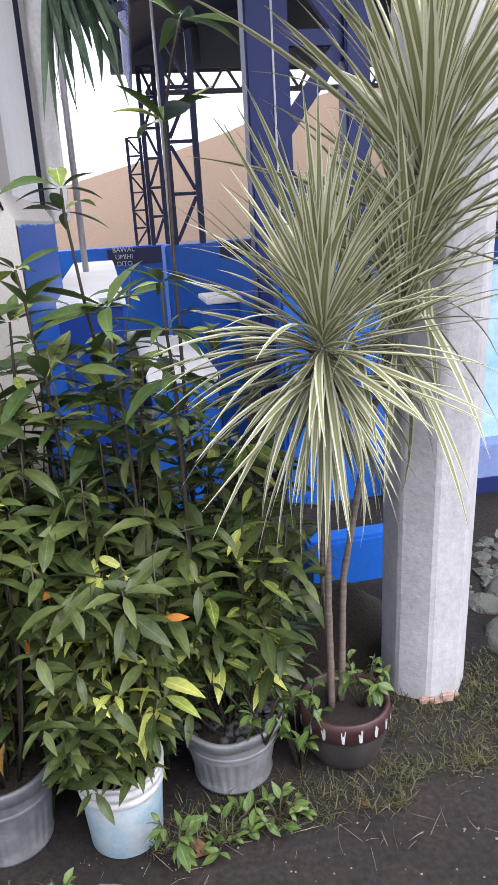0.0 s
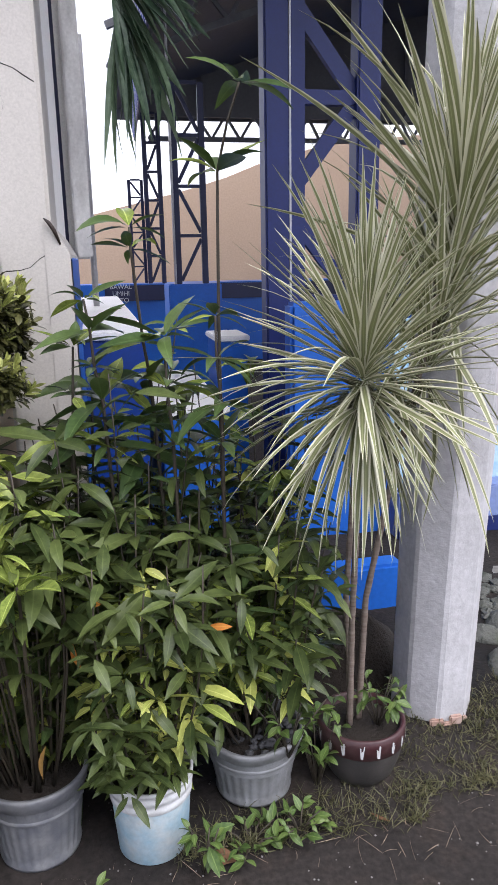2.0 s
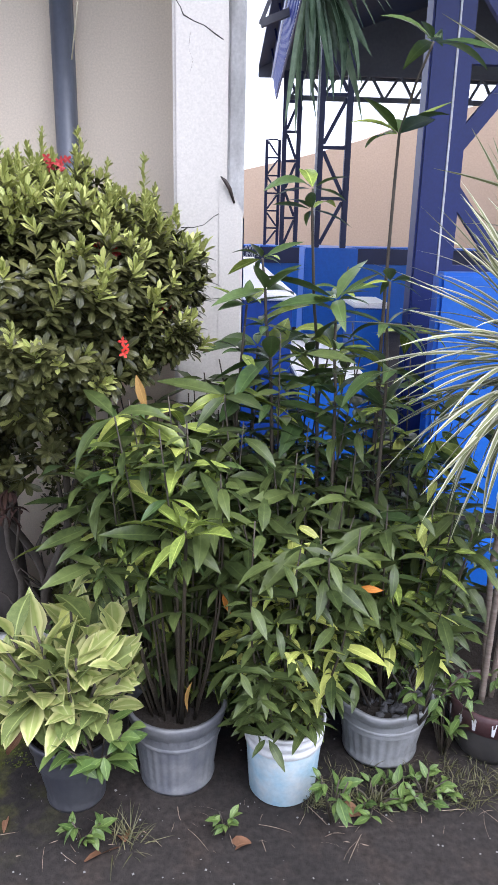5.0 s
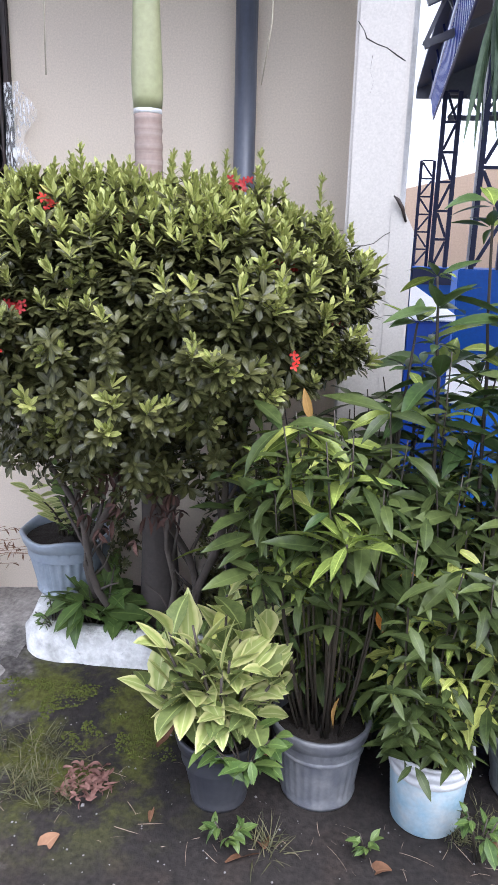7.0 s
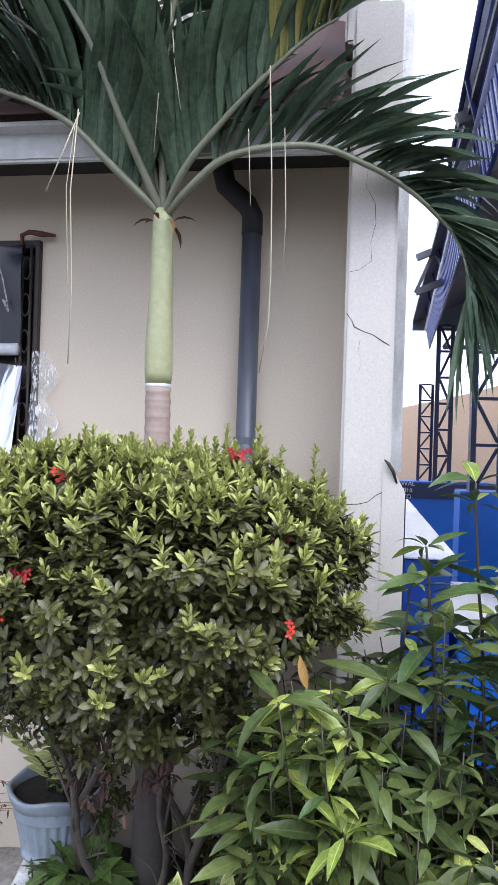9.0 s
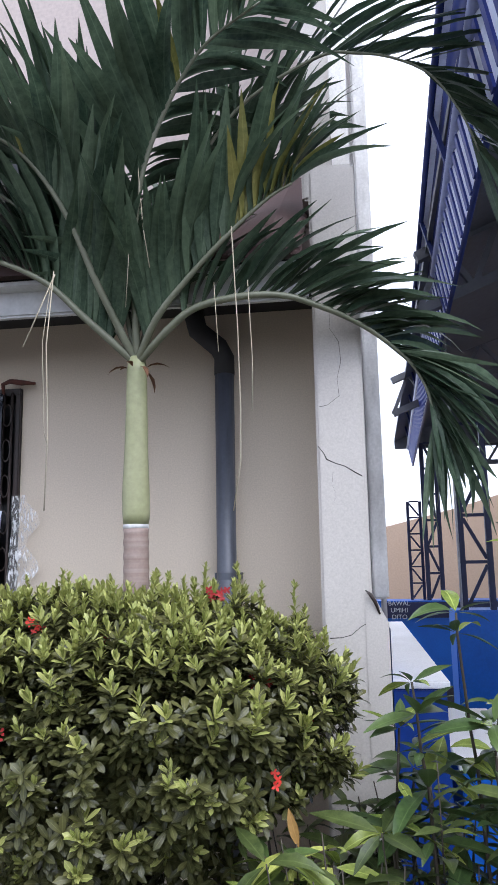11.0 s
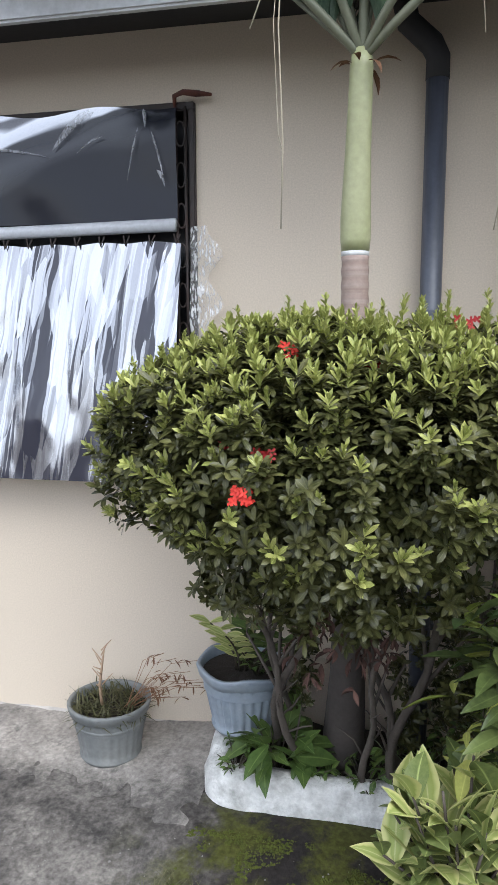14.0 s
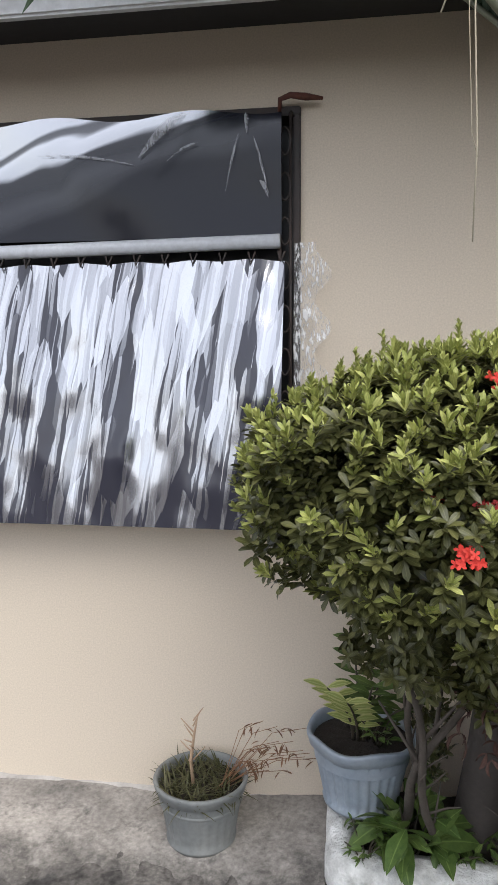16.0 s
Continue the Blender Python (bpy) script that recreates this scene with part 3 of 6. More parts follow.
for k in range(9):
    sh = Shape()
    bar(sh, (EDGE * (0.4 + k * 1.15) + 0.03, 0.4 + k * 1.15, 0.30), (EDGE * (0.4 + k * 1.15) + 0.105, 0.4 + k * 1.15, 0), 0.025, 0.025)
    part("bracket", sh, BLUE, eave)

# stepped blue walls with white caps beyond the corner
def capped_block(label, x0, x1, y0, y1, top, paint=None):
    t = thing("capped_wall", label, "low wall", ((x0 + x1) / 2, y0, 0), "stepped blue walls")
    sh = Shape()
    box(sh, x0 - (x0 + x1) / 2, x1 - (x0 + x1) / 2, 0, y1 - y0, -0.1, top - 0.035, 0.008)
    part("body", sh, paint or BRIGHTBLUE, t)
    # cap in the lightened white, to offset shade from the roof
    sh = Shape()
    box(sh, x0 - (x0 + x1) / 2 - 0.015, x1 - (x0 + x1) / 2 + 0.015, -0.015, y1 - y0, top - 0.035, top, 0.006)
    part("cap", sh, SIDEWHITE, t, "worn white cap")
    return t


capped_block("blue low wall with a white cap, shade in its colour", 0.445, 0.76, 3.95, 7.4, 1.27, SHADEDBLUE)
capped_block("blue low wall with a lower white cap", 0.87, 1.235, 4.5, 6.0, 0.775)
capped_block("blue low wall with a white cap further back", 1.31, 1.51, 5.2, 5.6, 1.10)
sh = Shape()
box(sh, 1.53, 2.10, 4.20, 4.34, -0.1, 1.36, 0.02)
structure("wall_bright_blue", sh, BRIGHTBLUE, "bright blue painted wall before the steel column")
# pale blue wall on the far side of the concrete post
sh = Shape()
box(sh, 2.10, 7.0, 4.2, 4.35, -0.1, 1.25, 0.01)
structure("wall_pale_blue", sh, MURAL, "pale blue wall with wavy white strokes")
sh = Shape()
box(sh, 2.10, 7.0, 4.05, 4.2, -0.1, 0.33, 0.01)
structure("ledge_lavender", sh, LAVENDER, "faded lavender-blue ledge")
sh = Shape()
box(sh, 2.10, 7.0, 4.04, 4.05, 0.06, 0.15)
structure("ledge_band", sh, BLUE, "blue painted band on the ledge")
sh = Shape()
box(sh, 2.10, 7.0, 3.5, 4.04, -0.1, 0.06, 0.02)
structure("pavement_2", sh, SLAB, "pale concrete edge below the ledge")

# sign painted on the blue wall
sign = thing("wall_sign", "white hand-painted warning on the low blue wall", "sign", (0.99, 11.855, 1.235))
SIGNWHITE = surface("sign_white", (0.55, 0.58, 0.62), (0.3, 0.35, 0.42), 0.7, 8, 40, 0.5, 0.1)
for i, word in enumerate(("BAWAL", "UMIHI", "DITO")):
    cu = bpy.data.curves.new("lettering", "FONT")
    cu.body, cu.size, cu.align_x, cu.extrude = word, 0.095, "CENTER", 0.002
    tmp = bpy.data.objects.new("lettering", cu)
    me = bpy.data.meshes.new_from_object(tmp)
    me.materials.clear()
    me.materials.append(SIGNWHITE)
    part("word", me, SIGNWHITE, sign, m=pose(0, -0.004, -0.07 - 0.10 * i, 90))
    bpy.data.objects.remove(tmp)

# concrete post, eight-sided
post = thing("concrete_post", "pale eight-sided concrete post with a chipped foot", "post", (1.598, 2.62, 0))
sh = Shape()
rows = [(0.124, -0.05), (0.124, 0.0), (0.136, 0.06), (0.139, 0.5), (0.152, 2.0), (0.165, 5.5)]
vs = []
for r, z in rows:
    for k in range(8):
        a = (k + 0.5) * math.tau / 8 + 0.12
        for d in (-0.06, 0.06):
            q = r * (1 + 0.012 * noise.noise(Vector((k * 3.1, z * 6, d * 9))))
            vs.append((q * math.cos(a + d) + 0.028 * z, q * math.sin(a + d), z))
n = 16
sh.add(vs, [(i * n + k, i * n + (k + 1) % n, (i + 1) * n + (k + 1) % n, (i + 1) * n + k) for i in range(len(rows) - 1) for k in range(n)] + [tuple((len(rows) - 1) * n + k for k in range(n))])
part("shaft", sh, CONCRETE, post, smooth=False)
sh = Shape()
BRICKRED = surface("chipped_brick", (0.34, 0.20, 0.15), (0.5, 0.42, 0.38), 0.85, 14, 60, 0.8, 0.6)
for i, (a, z, w) in enumerate(((-1.85, 0.045, 0.05), (-1.6, 0.03, 0.04), (-1.35, 0.05, 0.045), (-1.1, 0.035, 0.03))):
    box(sh, 0.136 * math.cos(a) - w / 2, 0.136 * math.cos(a) + w / 2, 0.136 * math.sin(a) - 0.008, 0.136 * math.sin(a) + 0.01, z, z + 0.035, 0.005)
part("chip", sh, BRICKRED, post, "bare brick-red chips")

# window with iron grille, clear roller sheet and crinkled plastic curtain
def plastic(name, tint, rough, wave, strength, stops, fade=None, sweep=None):
    """Thin clear film over a dark opening: sky glints are masked in by noise, the unlit room is the dark base tint.
    wave: scales of x and z, lean of the glint pattern and how far it runs unevenly; fade: height below which the glints
    end."""
    m, n, l, b = mat_new(name)
    b.inputs["Base Color"].default_value = (*tint, 1)
    b.inputs["Roughness"].default_value = rough
    b.inputs["Specular IOR Level"].default_value = 0.22
    tc, sep, com = n.new("ShaderNodeTexCoord"), n.new("ShaderNodeSeparateXYZ"), n.new("ShaderNodeCombineXYZ")
    l.new(tc.outputs["Object"], sep.inputs[0])

    def calc(op, a, c, d=0.0):
        k = n.new("ShaderNodeMath")
        k.operation = op
        for s, v in zip(k.inputs, (a, c, d)):
            if isinstance(v, float):
                s.default_value = v
            else:
                l.new(v, s)
        return k.outputs[0]
    x, z = sep.outputs[0], sep.outputs[2]
    l.new(calc("MULTIPLY_ADD", z, wave[2], calc("MULTIPLY", x, wave[0])), com.inputs[0])
    l.new(calc("MULTIPLY", z, wave[1]), com.inputs[2])
    tex = n.new("ShaderNodeTexNoise")
    tex.inputs["Scale"].default_value, tex.inputs["Detail"].default_value, tex.inputs["Roughness"].default_value = 1.0, 2.0, 0.35
    tex.inputs["Distortion"].default_value = wave[3]
    l.new(com.outputs[0], tex.inputs["Vector"])
    f = tex.outputs[0]
    if fade:
        f = calc("SUBTRACT", f, ramp(n, l, calc("MULTIPLY_ADD", x, fade[2], z), [(fade[0], (fade[3],) * 3), (fade[1], (0, 0, 0))]))
    bump(n, l, b, f, strength, 0.02)
    gl = n.new("ShaderNodeBsdfGlossy")
    gl.inputs[0].default_value, gl.inputs["Roughness"].default_value = (0.93, 0.95, 1.0, 1), rough
    l.new(b.inputs["Normal"].links[0].from_socket, gl.inputs["Normal"])
    mx = n.new("ShaderNodeMixShader")
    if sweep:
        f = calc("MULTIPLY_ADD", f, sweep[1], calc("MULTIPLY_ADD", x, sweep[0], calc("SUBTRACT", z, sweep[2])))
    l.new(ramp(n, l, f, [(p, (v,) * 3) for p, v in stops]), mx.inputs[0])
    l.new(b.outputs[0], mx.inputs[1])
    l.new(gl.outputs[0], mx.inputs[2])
    l.new(mx.outputs[0], n["Material Output"].inputs[0])
    return m


# sweep and stops lay the sky's reflection on as a fixed diagonal
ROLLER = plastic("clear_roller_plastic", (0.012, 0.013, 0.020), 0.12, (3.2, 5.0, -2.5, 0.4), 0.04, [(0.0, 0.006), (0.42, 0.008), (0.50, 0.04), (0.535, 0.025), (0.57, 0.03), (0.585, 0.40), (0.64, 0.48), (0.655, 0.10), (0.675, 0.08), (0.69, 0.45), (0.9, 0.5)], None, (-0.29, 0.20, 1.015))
def crumpled():
    """Gathered clear film: sky glints are masked in as long angular strips, the dark room is the base colour."""
    m, n, l, b = mat_new("crinkled_clear_plastic")
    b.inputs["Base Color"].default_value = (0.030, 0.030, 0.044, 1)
    b.inputs["Roughness"].default_value, b.inputs["Specular IOR Level"].default_value = 0.14, 0.22
    tc = n.new("ShaderNodeTexCoord")
    warp = mix(n, l, 0.03, tc.outputs["Object"], noise_tex(n, l, 9.0, 3, 0.6, stretch=(1, 1, 0.5)), "ADD")
    sep, skew, lean = n.new("ShaderNodeSeparateXYZ"), n.new("ShaderNodeMath"), n.new("ShaderNodeCombineXYZ")
    l.new(warp, sep.inputs[0])
    skew.operation = "MULTIPLY_ADD"
    skew.inputs[1].default_value = -0.15
    l.new(sep.outputs[2], skew.inputs[0])
    l.new(sep.outputs[0], skew.inputs[2])
    for k, o in enumerate((skew.outputs[0], sep.outputs[1], sep.outputs[2])):
        l.new(o, lean.inputs[k])
    total = None
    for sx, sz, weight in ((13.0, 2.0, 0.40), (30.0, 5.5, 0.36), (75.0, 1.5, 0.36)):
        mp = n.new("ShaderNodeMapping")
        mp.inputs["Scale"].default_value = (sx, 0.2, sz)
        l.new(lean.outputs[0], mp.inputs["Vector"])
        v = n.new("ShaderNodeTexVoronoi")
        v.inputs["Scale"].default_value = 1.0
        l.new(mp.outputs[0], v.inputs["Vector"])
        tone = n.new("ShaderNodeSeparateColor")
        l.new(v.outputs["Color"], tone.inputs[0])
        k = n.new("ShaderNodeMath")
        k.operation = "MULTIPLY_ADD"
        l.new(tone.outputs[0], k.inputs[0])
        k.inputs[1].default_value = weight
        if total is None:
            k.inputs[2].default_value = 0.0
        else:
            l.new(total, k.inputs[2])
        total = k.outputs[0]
    # fewer painted glints towards the hem, more higher up
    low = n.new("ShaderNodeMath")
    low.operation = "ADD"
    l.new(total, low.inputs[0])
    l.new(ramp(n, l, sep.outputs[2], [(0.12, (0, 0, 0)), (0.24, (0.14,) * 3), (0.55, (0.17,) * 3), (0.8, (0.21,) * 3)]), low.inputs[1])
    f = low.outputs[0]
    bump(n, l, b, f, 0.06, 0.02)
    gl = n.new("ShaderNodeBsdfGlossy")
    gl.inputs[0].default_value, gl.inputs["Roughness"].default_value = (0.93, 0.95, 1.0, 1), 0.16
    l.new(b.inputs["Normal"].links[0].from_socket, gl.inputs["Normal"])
    # glint strength follows the strip mask, not the folds
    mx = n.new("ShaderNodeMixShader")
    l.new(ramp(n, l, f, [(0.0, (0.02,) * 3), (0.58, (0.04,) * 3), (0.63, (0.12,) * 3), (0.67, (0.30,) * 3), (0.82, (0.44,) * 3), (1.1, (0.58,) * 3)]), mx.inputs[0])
    l.new(b.outputs[0], mx.inputs[1])
    l.new(gl.outputs[0], mx.inputs[2])
    l.new(mx.outputs[0], n["Material Output"].inputs[0])
    return m


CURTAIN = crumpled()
# pale half-clear colour that stands for light caught on a crease
def glint_film():
    m, n, l, b = mat_new("plastic_glint")
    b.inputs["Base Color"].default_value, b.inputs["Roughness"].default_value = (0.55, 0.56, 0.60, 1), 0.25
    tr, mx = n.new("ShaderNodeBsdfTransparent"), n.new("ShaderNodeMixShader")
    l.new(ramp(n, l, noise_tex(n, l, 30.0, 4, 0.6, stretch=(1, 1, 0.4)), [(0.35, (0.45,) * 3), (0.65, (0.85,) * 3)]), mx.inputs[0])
    l.new(b.outputs[0], mx.inputs[1])
    l.new(tr.outputs[0], mx.inputs[2])
    l.new(mx.outputs[0], n["Material Output"].inputs[0])
    return m


GLINT = glint_film()
TUBEGREY = surface("pale_grey_tube", (0.62, 0.64, 0.68), (0.25, 0.26, 0.3), 0.3, 3, 50, 0.4, 0.05)
win = thing("window_1", "window with iron grille behind sheets of clear crinkled plastic", "window", (WX1, 3.2, WZ0), kind="structure")
W, Hh = WX1 - WX0, WZ1 - WZ0
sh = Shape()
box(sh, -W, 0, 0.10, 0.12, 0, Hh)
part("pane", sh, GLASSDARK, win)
sh = Shape()
for x0, x1, z0, z1 in ((-W, 0, 0, 0.03), (-W, 0, Hh - 0.03, Hh), (-0.024, 0, 0.03, Hh - 0.03), (-W, -W + 0.024, 0.03, Hh - 0.03)):
    box(sh, x0, x1, -0.02, 0.08, z0, z1, 0.004)
part("frame", sh, BLACKIRON, win, "dark iron frame")
for k in range(2):
    sh = Shape()
    tube(sh, [(-0.032 - 0.036 * k, -0.03, 0.03), (-0.032 - 0.036 * k, -0.03, Hh - 0.02)], 0.006, 8)
    part("grille_bar", sh, BLACKIRON, win)
sh = Shape()
for k in range(9):
    z = 0.15 + k * 0.145
    pts = [(-0.05 + 0.018 * math.cos(a), -0.034, z + 0.045 * math.sin(a)) for a in [j * math.tau / 12 for j in range(13)]]
    tube(sh, pts, 0.004, 6, False)
part("scroll", sh, BLACKIRON, win, "curled iron scrolls")
hook = part("bracket", (lambda s: (tube(s, [(-0.07, -0.03, Hh - 0.03), (-0.065, -0.05, Hh + 0.012), (-0.03, -0.06, Hh + 0.02), (0.02, -0.06, Hh + 0.012), (0.075, -0.05, Hh + 0.008)], [0.006, 0.009, 0.010, 0.012, 0.005], 8), s)[1])(Shape()), RUST, win, "rusty bracket")
# roller sheet
sh = Shape()
nx, nz = 40, 14
for j in range(nz + 1):
    for i in range(nx + 1):
        x, z = -W + (W - 0.06) * i / nx, 1.005 + 0.40 * j / nz
        y = -0.055 + 0.012 * noise.noise(Vector((x * 2.2, z * 3.5, 1))) + 0.006 * math.sin(x * 9 + z * 14)
        sh.v.append((x, y, z + (0.012 * math.sin(x * 13) if j == nz else 0)))
        sh.u.append(0.5)
sh.f = [(j * (nx + 1) + i, j * (nx + 1) + i + 1, (j + 1) * (nx + 1) + i + 1, (j + 1) * (nx + 1) + i) for j in range(nz) for i in range(nx)]
part("roller_sheet", sh, ROLLER, win, "clear plastic roller sheet, dark room and sky reflection in its material")
sh = Shape()
tube(sh, [(-W, -0.055, 0.955), (-0.065, -0.055, 0.985)], 0.024, 14)
part("roller_tube", sh, TUBEGREY, win, "pale grey roller tube")
# pale strips laid on the roller sheet as glints of its creases
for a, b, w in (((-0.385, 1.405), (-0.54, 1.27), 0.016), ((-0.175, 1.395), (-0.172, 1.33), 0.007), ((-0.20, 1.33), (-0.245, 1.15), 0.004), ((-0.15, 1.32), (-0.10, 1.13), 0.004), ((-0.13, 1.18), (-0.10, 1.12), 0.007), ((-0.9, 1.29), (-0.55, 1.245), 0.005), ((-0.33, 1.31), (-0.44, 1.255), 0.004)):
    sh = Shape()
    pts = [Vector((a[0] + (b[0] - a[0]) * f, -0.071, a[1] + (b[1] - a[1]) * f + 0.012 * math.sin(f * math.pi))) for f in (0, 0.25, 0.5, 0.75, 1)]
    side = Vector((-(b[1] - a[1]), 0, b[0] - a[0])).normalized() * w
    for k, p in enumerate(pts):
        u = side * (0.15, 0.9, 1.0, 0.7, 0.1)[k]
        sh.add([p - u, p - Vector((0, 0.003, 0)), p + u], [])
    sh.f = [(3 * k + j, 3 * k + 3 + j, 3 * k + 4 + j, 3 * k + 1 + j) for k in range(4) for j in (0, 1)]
    part("crease", sh, GLINT, win, "pale strip set on the clear sheet as a crease glint")
# gathered curtain below
sh = Shape()
nx, nz = 230, 40
for j in range(nz + 1):
    s = j / nz
    for i in range(nx + 1):
        x = -W + (W - 0.05) * i / nx
        z = 0.925 - 0.90 * s
        wv = x * 26 + 3.0 * noise.noise(Vector((x * 2.1, s * 1.3, 5)))
        flat = min(1, max(0, (0.97 - s) / 0.22))
        amp = (0.007 + 0.012 * s * (1.15 - s)) * (0.1 + 0.9 * flat)
        y = -0.06 - amp * math.sin(wv) - 0.022 * (0.25 + 0.75 * flat) * noise.noise(Vector((x * 7, z * 2.4, 2))) - 0.005 * noise.noise(Vector((x * 20, z * 9, 7))) - 0.15 * s * (1 - 0.35 * s)
        sh.v.append((x + 0.03 * s * math.sin(x * 5), y, z + 0.004 * (1 - s) * math.sin(x * 31)))
        sh.u.append(0.5)
sh.f = [(j * (nx + 1) + i, j * (nx + 1) + i + 1, (j + 1) * (nx + 1) + i + 1, (j + 1) * (nx + 1) + i) for j in range(nz) for i in range(nx)]
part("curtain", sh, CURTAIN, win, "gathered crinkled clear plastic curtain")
sh = Shape()
for i in range(25):
    x = -W + (W - 0.06) * i / 24
    tube(sh, [(x - 0.012, -0.06, 0.95), (x, -0.075, 0.915), (x + 0.012, -0.06, 0.95)], 0.004, 6, False)
part("tie", sh, BLACKIRON, win, "dark ties along the curtain top")
sh = Shape()
nx, nz = 6, 24
for j in range(nz + 1):
    for i in range(nx + 1):
        x, z = -0.02 + (0.10 + 0.03 * math.sin(j)) * i / nx, 0.30 + 0.68 * j / nz
        sh.v.append((x, -0.04 - 0.03 * noise.noise(Vector((x * 30, z * 14, 4))), z))
        sh.u.append(0.5)
sh.f = [(j * (nx + 1) + i, j * (nx + 1) + i + 1, (j + 1) * (nx + 1) + i + 1, (j + 1) * (nx + 1) + i) for j in range(nz) for i in range(nx)]
def clear_film():
    m, n, l, b = mat_new("loose_clear_film")
    b.inputs["Base Color"].default_value, b.inputs["Roughness"].default_value = (0.8, 0.8, 0.8, 1), 0.12
    tr = n.new("ShaderNodeBsdfTransparent")
    mx = n.new("ShaderNodeMixShader")
    # noise opacity leaves pale patches that stand for glints
    l.new(ramp(n, l, noise_tex(n, l, 26.0, 4, 0.6, stretch=(2.2, 1, 0.6)), [(0.38, (0.25,) * 3), (0.46, (0.88,) * 3), (0.56, (0.80,) * 3), (0.62, (0.15,) * 3)]), mx.inputs[0])
    l.new(b.outputs[0], mx.inputs[1])
    l.new(tr.outputs[0], mx.inputs[2])
    l.new(mx.outputs[0], n["Material Output"].inputs[0])
    bump(n, l, b, noise_tex(n, l, 60.0), 0.8, 0.01)
    return m
part("loose_film", sh, clear_film(), win, "loose clear film hanging past the frame")

sh = Shape()
n = 120
for i in range(n + 1):
    x = -5.0 + 4.1 * i / n
    h = 0.082 + 0.010 * noise.noise(Vector((x * 9, 1, 0)))
    sh.add([(x, 3.184, 0.03), (x, 3.186 - 0.006 * noise.noise(Vector((x * 13, 5, 0))), h - 0.006), (x, 3.2, h + 0.012)], [])
sh.f = [(3 * i + j, 3 * i + 3 + j, 3 * i + 4 + j, 3 * i + 1 + j) for i in range(n) for j in (0, 1)]
structure("baseboard", sh, MORTAR, "rough pale mortar line at the wall foot", True)

# planter: white painted kerb with soil
SOIL = surface("dark_soil", (0.026, 0.019, 0.014), (0.012, 0.009, 0.007), 0.95, 12, 70, 0.7, 1.0, 0.012)
planter = thing("planter_bed", "white-painted low concrete planter at the wall foot", "planter", (-0.285, 2.725, 0))


def kerb(pts, top):
    """A rounded, uneven kerb of 0.10 m along a line of points."""
    sh, n = Shape(), len(pts)
    ring = [(-0.060, -0.06), (-0.056, top * 0.4), (-0.052, top - 0.03), (-0.036, top - 0.006), (0.0, top + 0.003), (0.034, top - 0.006), (0.05, top - 0.03), (0.05, -0.06)]
    for i, p in enumerate(pts):
        p = Vector(p)
        d = (Vector(pts[min(i + 1, n - 1)]) - Vector(pts[max(i - 1, 0)])).normalized()
        side = Vector((-d.y, d.x, 0))
        for r, (o, z) in enumerate(ring):
            k = 0.006 * noise.noise(Vector((p.x * 14, p.y * 14, r * 0.7)))
            sh.v.append(p + side * (o + k) + Vector((0, 0, z + k)))
            sh.u.append(0.5)
    r = len(ring)
    sh.f = [(i * r + k, i * r + k + 1, (i + 1) * r + k + 1, (i + 1) * r + k) for i in range(n - 1) for k in range(r - 1)] + [tuple(range(r)), tuple(range((n - 1) * r, n * r))]
    return sh


corner = [(-0.45 - 0.06 * math.sin(a), 0.11 - 0.06 * math.cos(a), 0) for a in [k * math.pi / 16 for k in range(9)]]
part("front_kerb", kerb([(-0.45 + 0.94 * (1 - i / 24), 0.05, 0) for i in range(25)] + corner[1:] + [(-0.51, 0.11 + 0.37 * i / 10, min(0.052, 0.012 * i)) for i in range(1, 11)], 0.194), WHITEPAINT, planter, "rounded kerb with flaking white paint")
sh = Shape()
box(sh, 0.44, 0.53, 0.105, 0.30, -0.05, 0.178, 0.025)
part("side_kerb", sh, WHITEPAINT, planter)
sh = Shape()
for j in range(13):
    for i in range(25):
        x, y = -0.49 + 0.95 * i / 24, 0.05 + 0.43 * j / 12
        sh.v.append((x, y, 0.15 + 0.02 * noise.noise(Vector((x * 9, y * 9, 2)))))
        sh.u.append(0.5)
sh.f = [(j * 25 + i, j * 25 + i + 1, (j + 1) * 25 + i + 1, (j + 1) * 25 + i) for j in range(12) for i in range(24)]
part("soil", sh, SOIL, planter)

# ---- pots ----
GREYPOT = surface("grey_plastic_pot", (0.105, 0.11, 0.125), (0.23, 0.23, 0.23), 0.5, 16, 70, 0.8, 0.25)
PALEPOT = surface("pale_grey_plastic_pot", (0.22, 0.225, 0.235), (0.12, 0.12, 0.115), 0.5, 16, 70, 0.8, 0.25)
BLACKPOT = surface("black_plastic_pot", (0.035, 0.036, 0.045), (0.09, 0.09, 0.09), 0.45, 6, 50, 0.5, 0.12)
BLUEPOT = surface("blue_grey_plastic_pot", (0.24, 0.285, 0.335), (0.36, 0.38, 0.40), 0.45, 7, 50, 0.5, 0.12)
MOSSPOT = surface("weathered_green_grey_pot", (0.15, 0.16, 0.16), (0.27, 0.27, 0.255), 0.6, 6, 50, 0.7, 0.2)
PAIL = surface("pale_blue_pail", (0.29, 0.45, 0.55), (0.62, 0.60, 0.55), 0.45, 13, 70, 0.8, 0.2)
PAILWHITE = surface("white_pail_plastic", (0.60, 0.61, 0.62), (0.30, 0.29, 0.27), 0.5, 18, 70, 0.7, 0.2)
CLAYDARK = surface("dark_painted_clay", (0.028, 0.026, 0.026), (0.10, 0.09, 0.08), 0.5, 9, 60, 0.6, 0.3)
CLAYRED = surface("maroon_painted_band", (0.045, 0.012, 0.015), (0.08, 0.06, 0.055), 0.5, 14, 60, 0.5, 0.3)


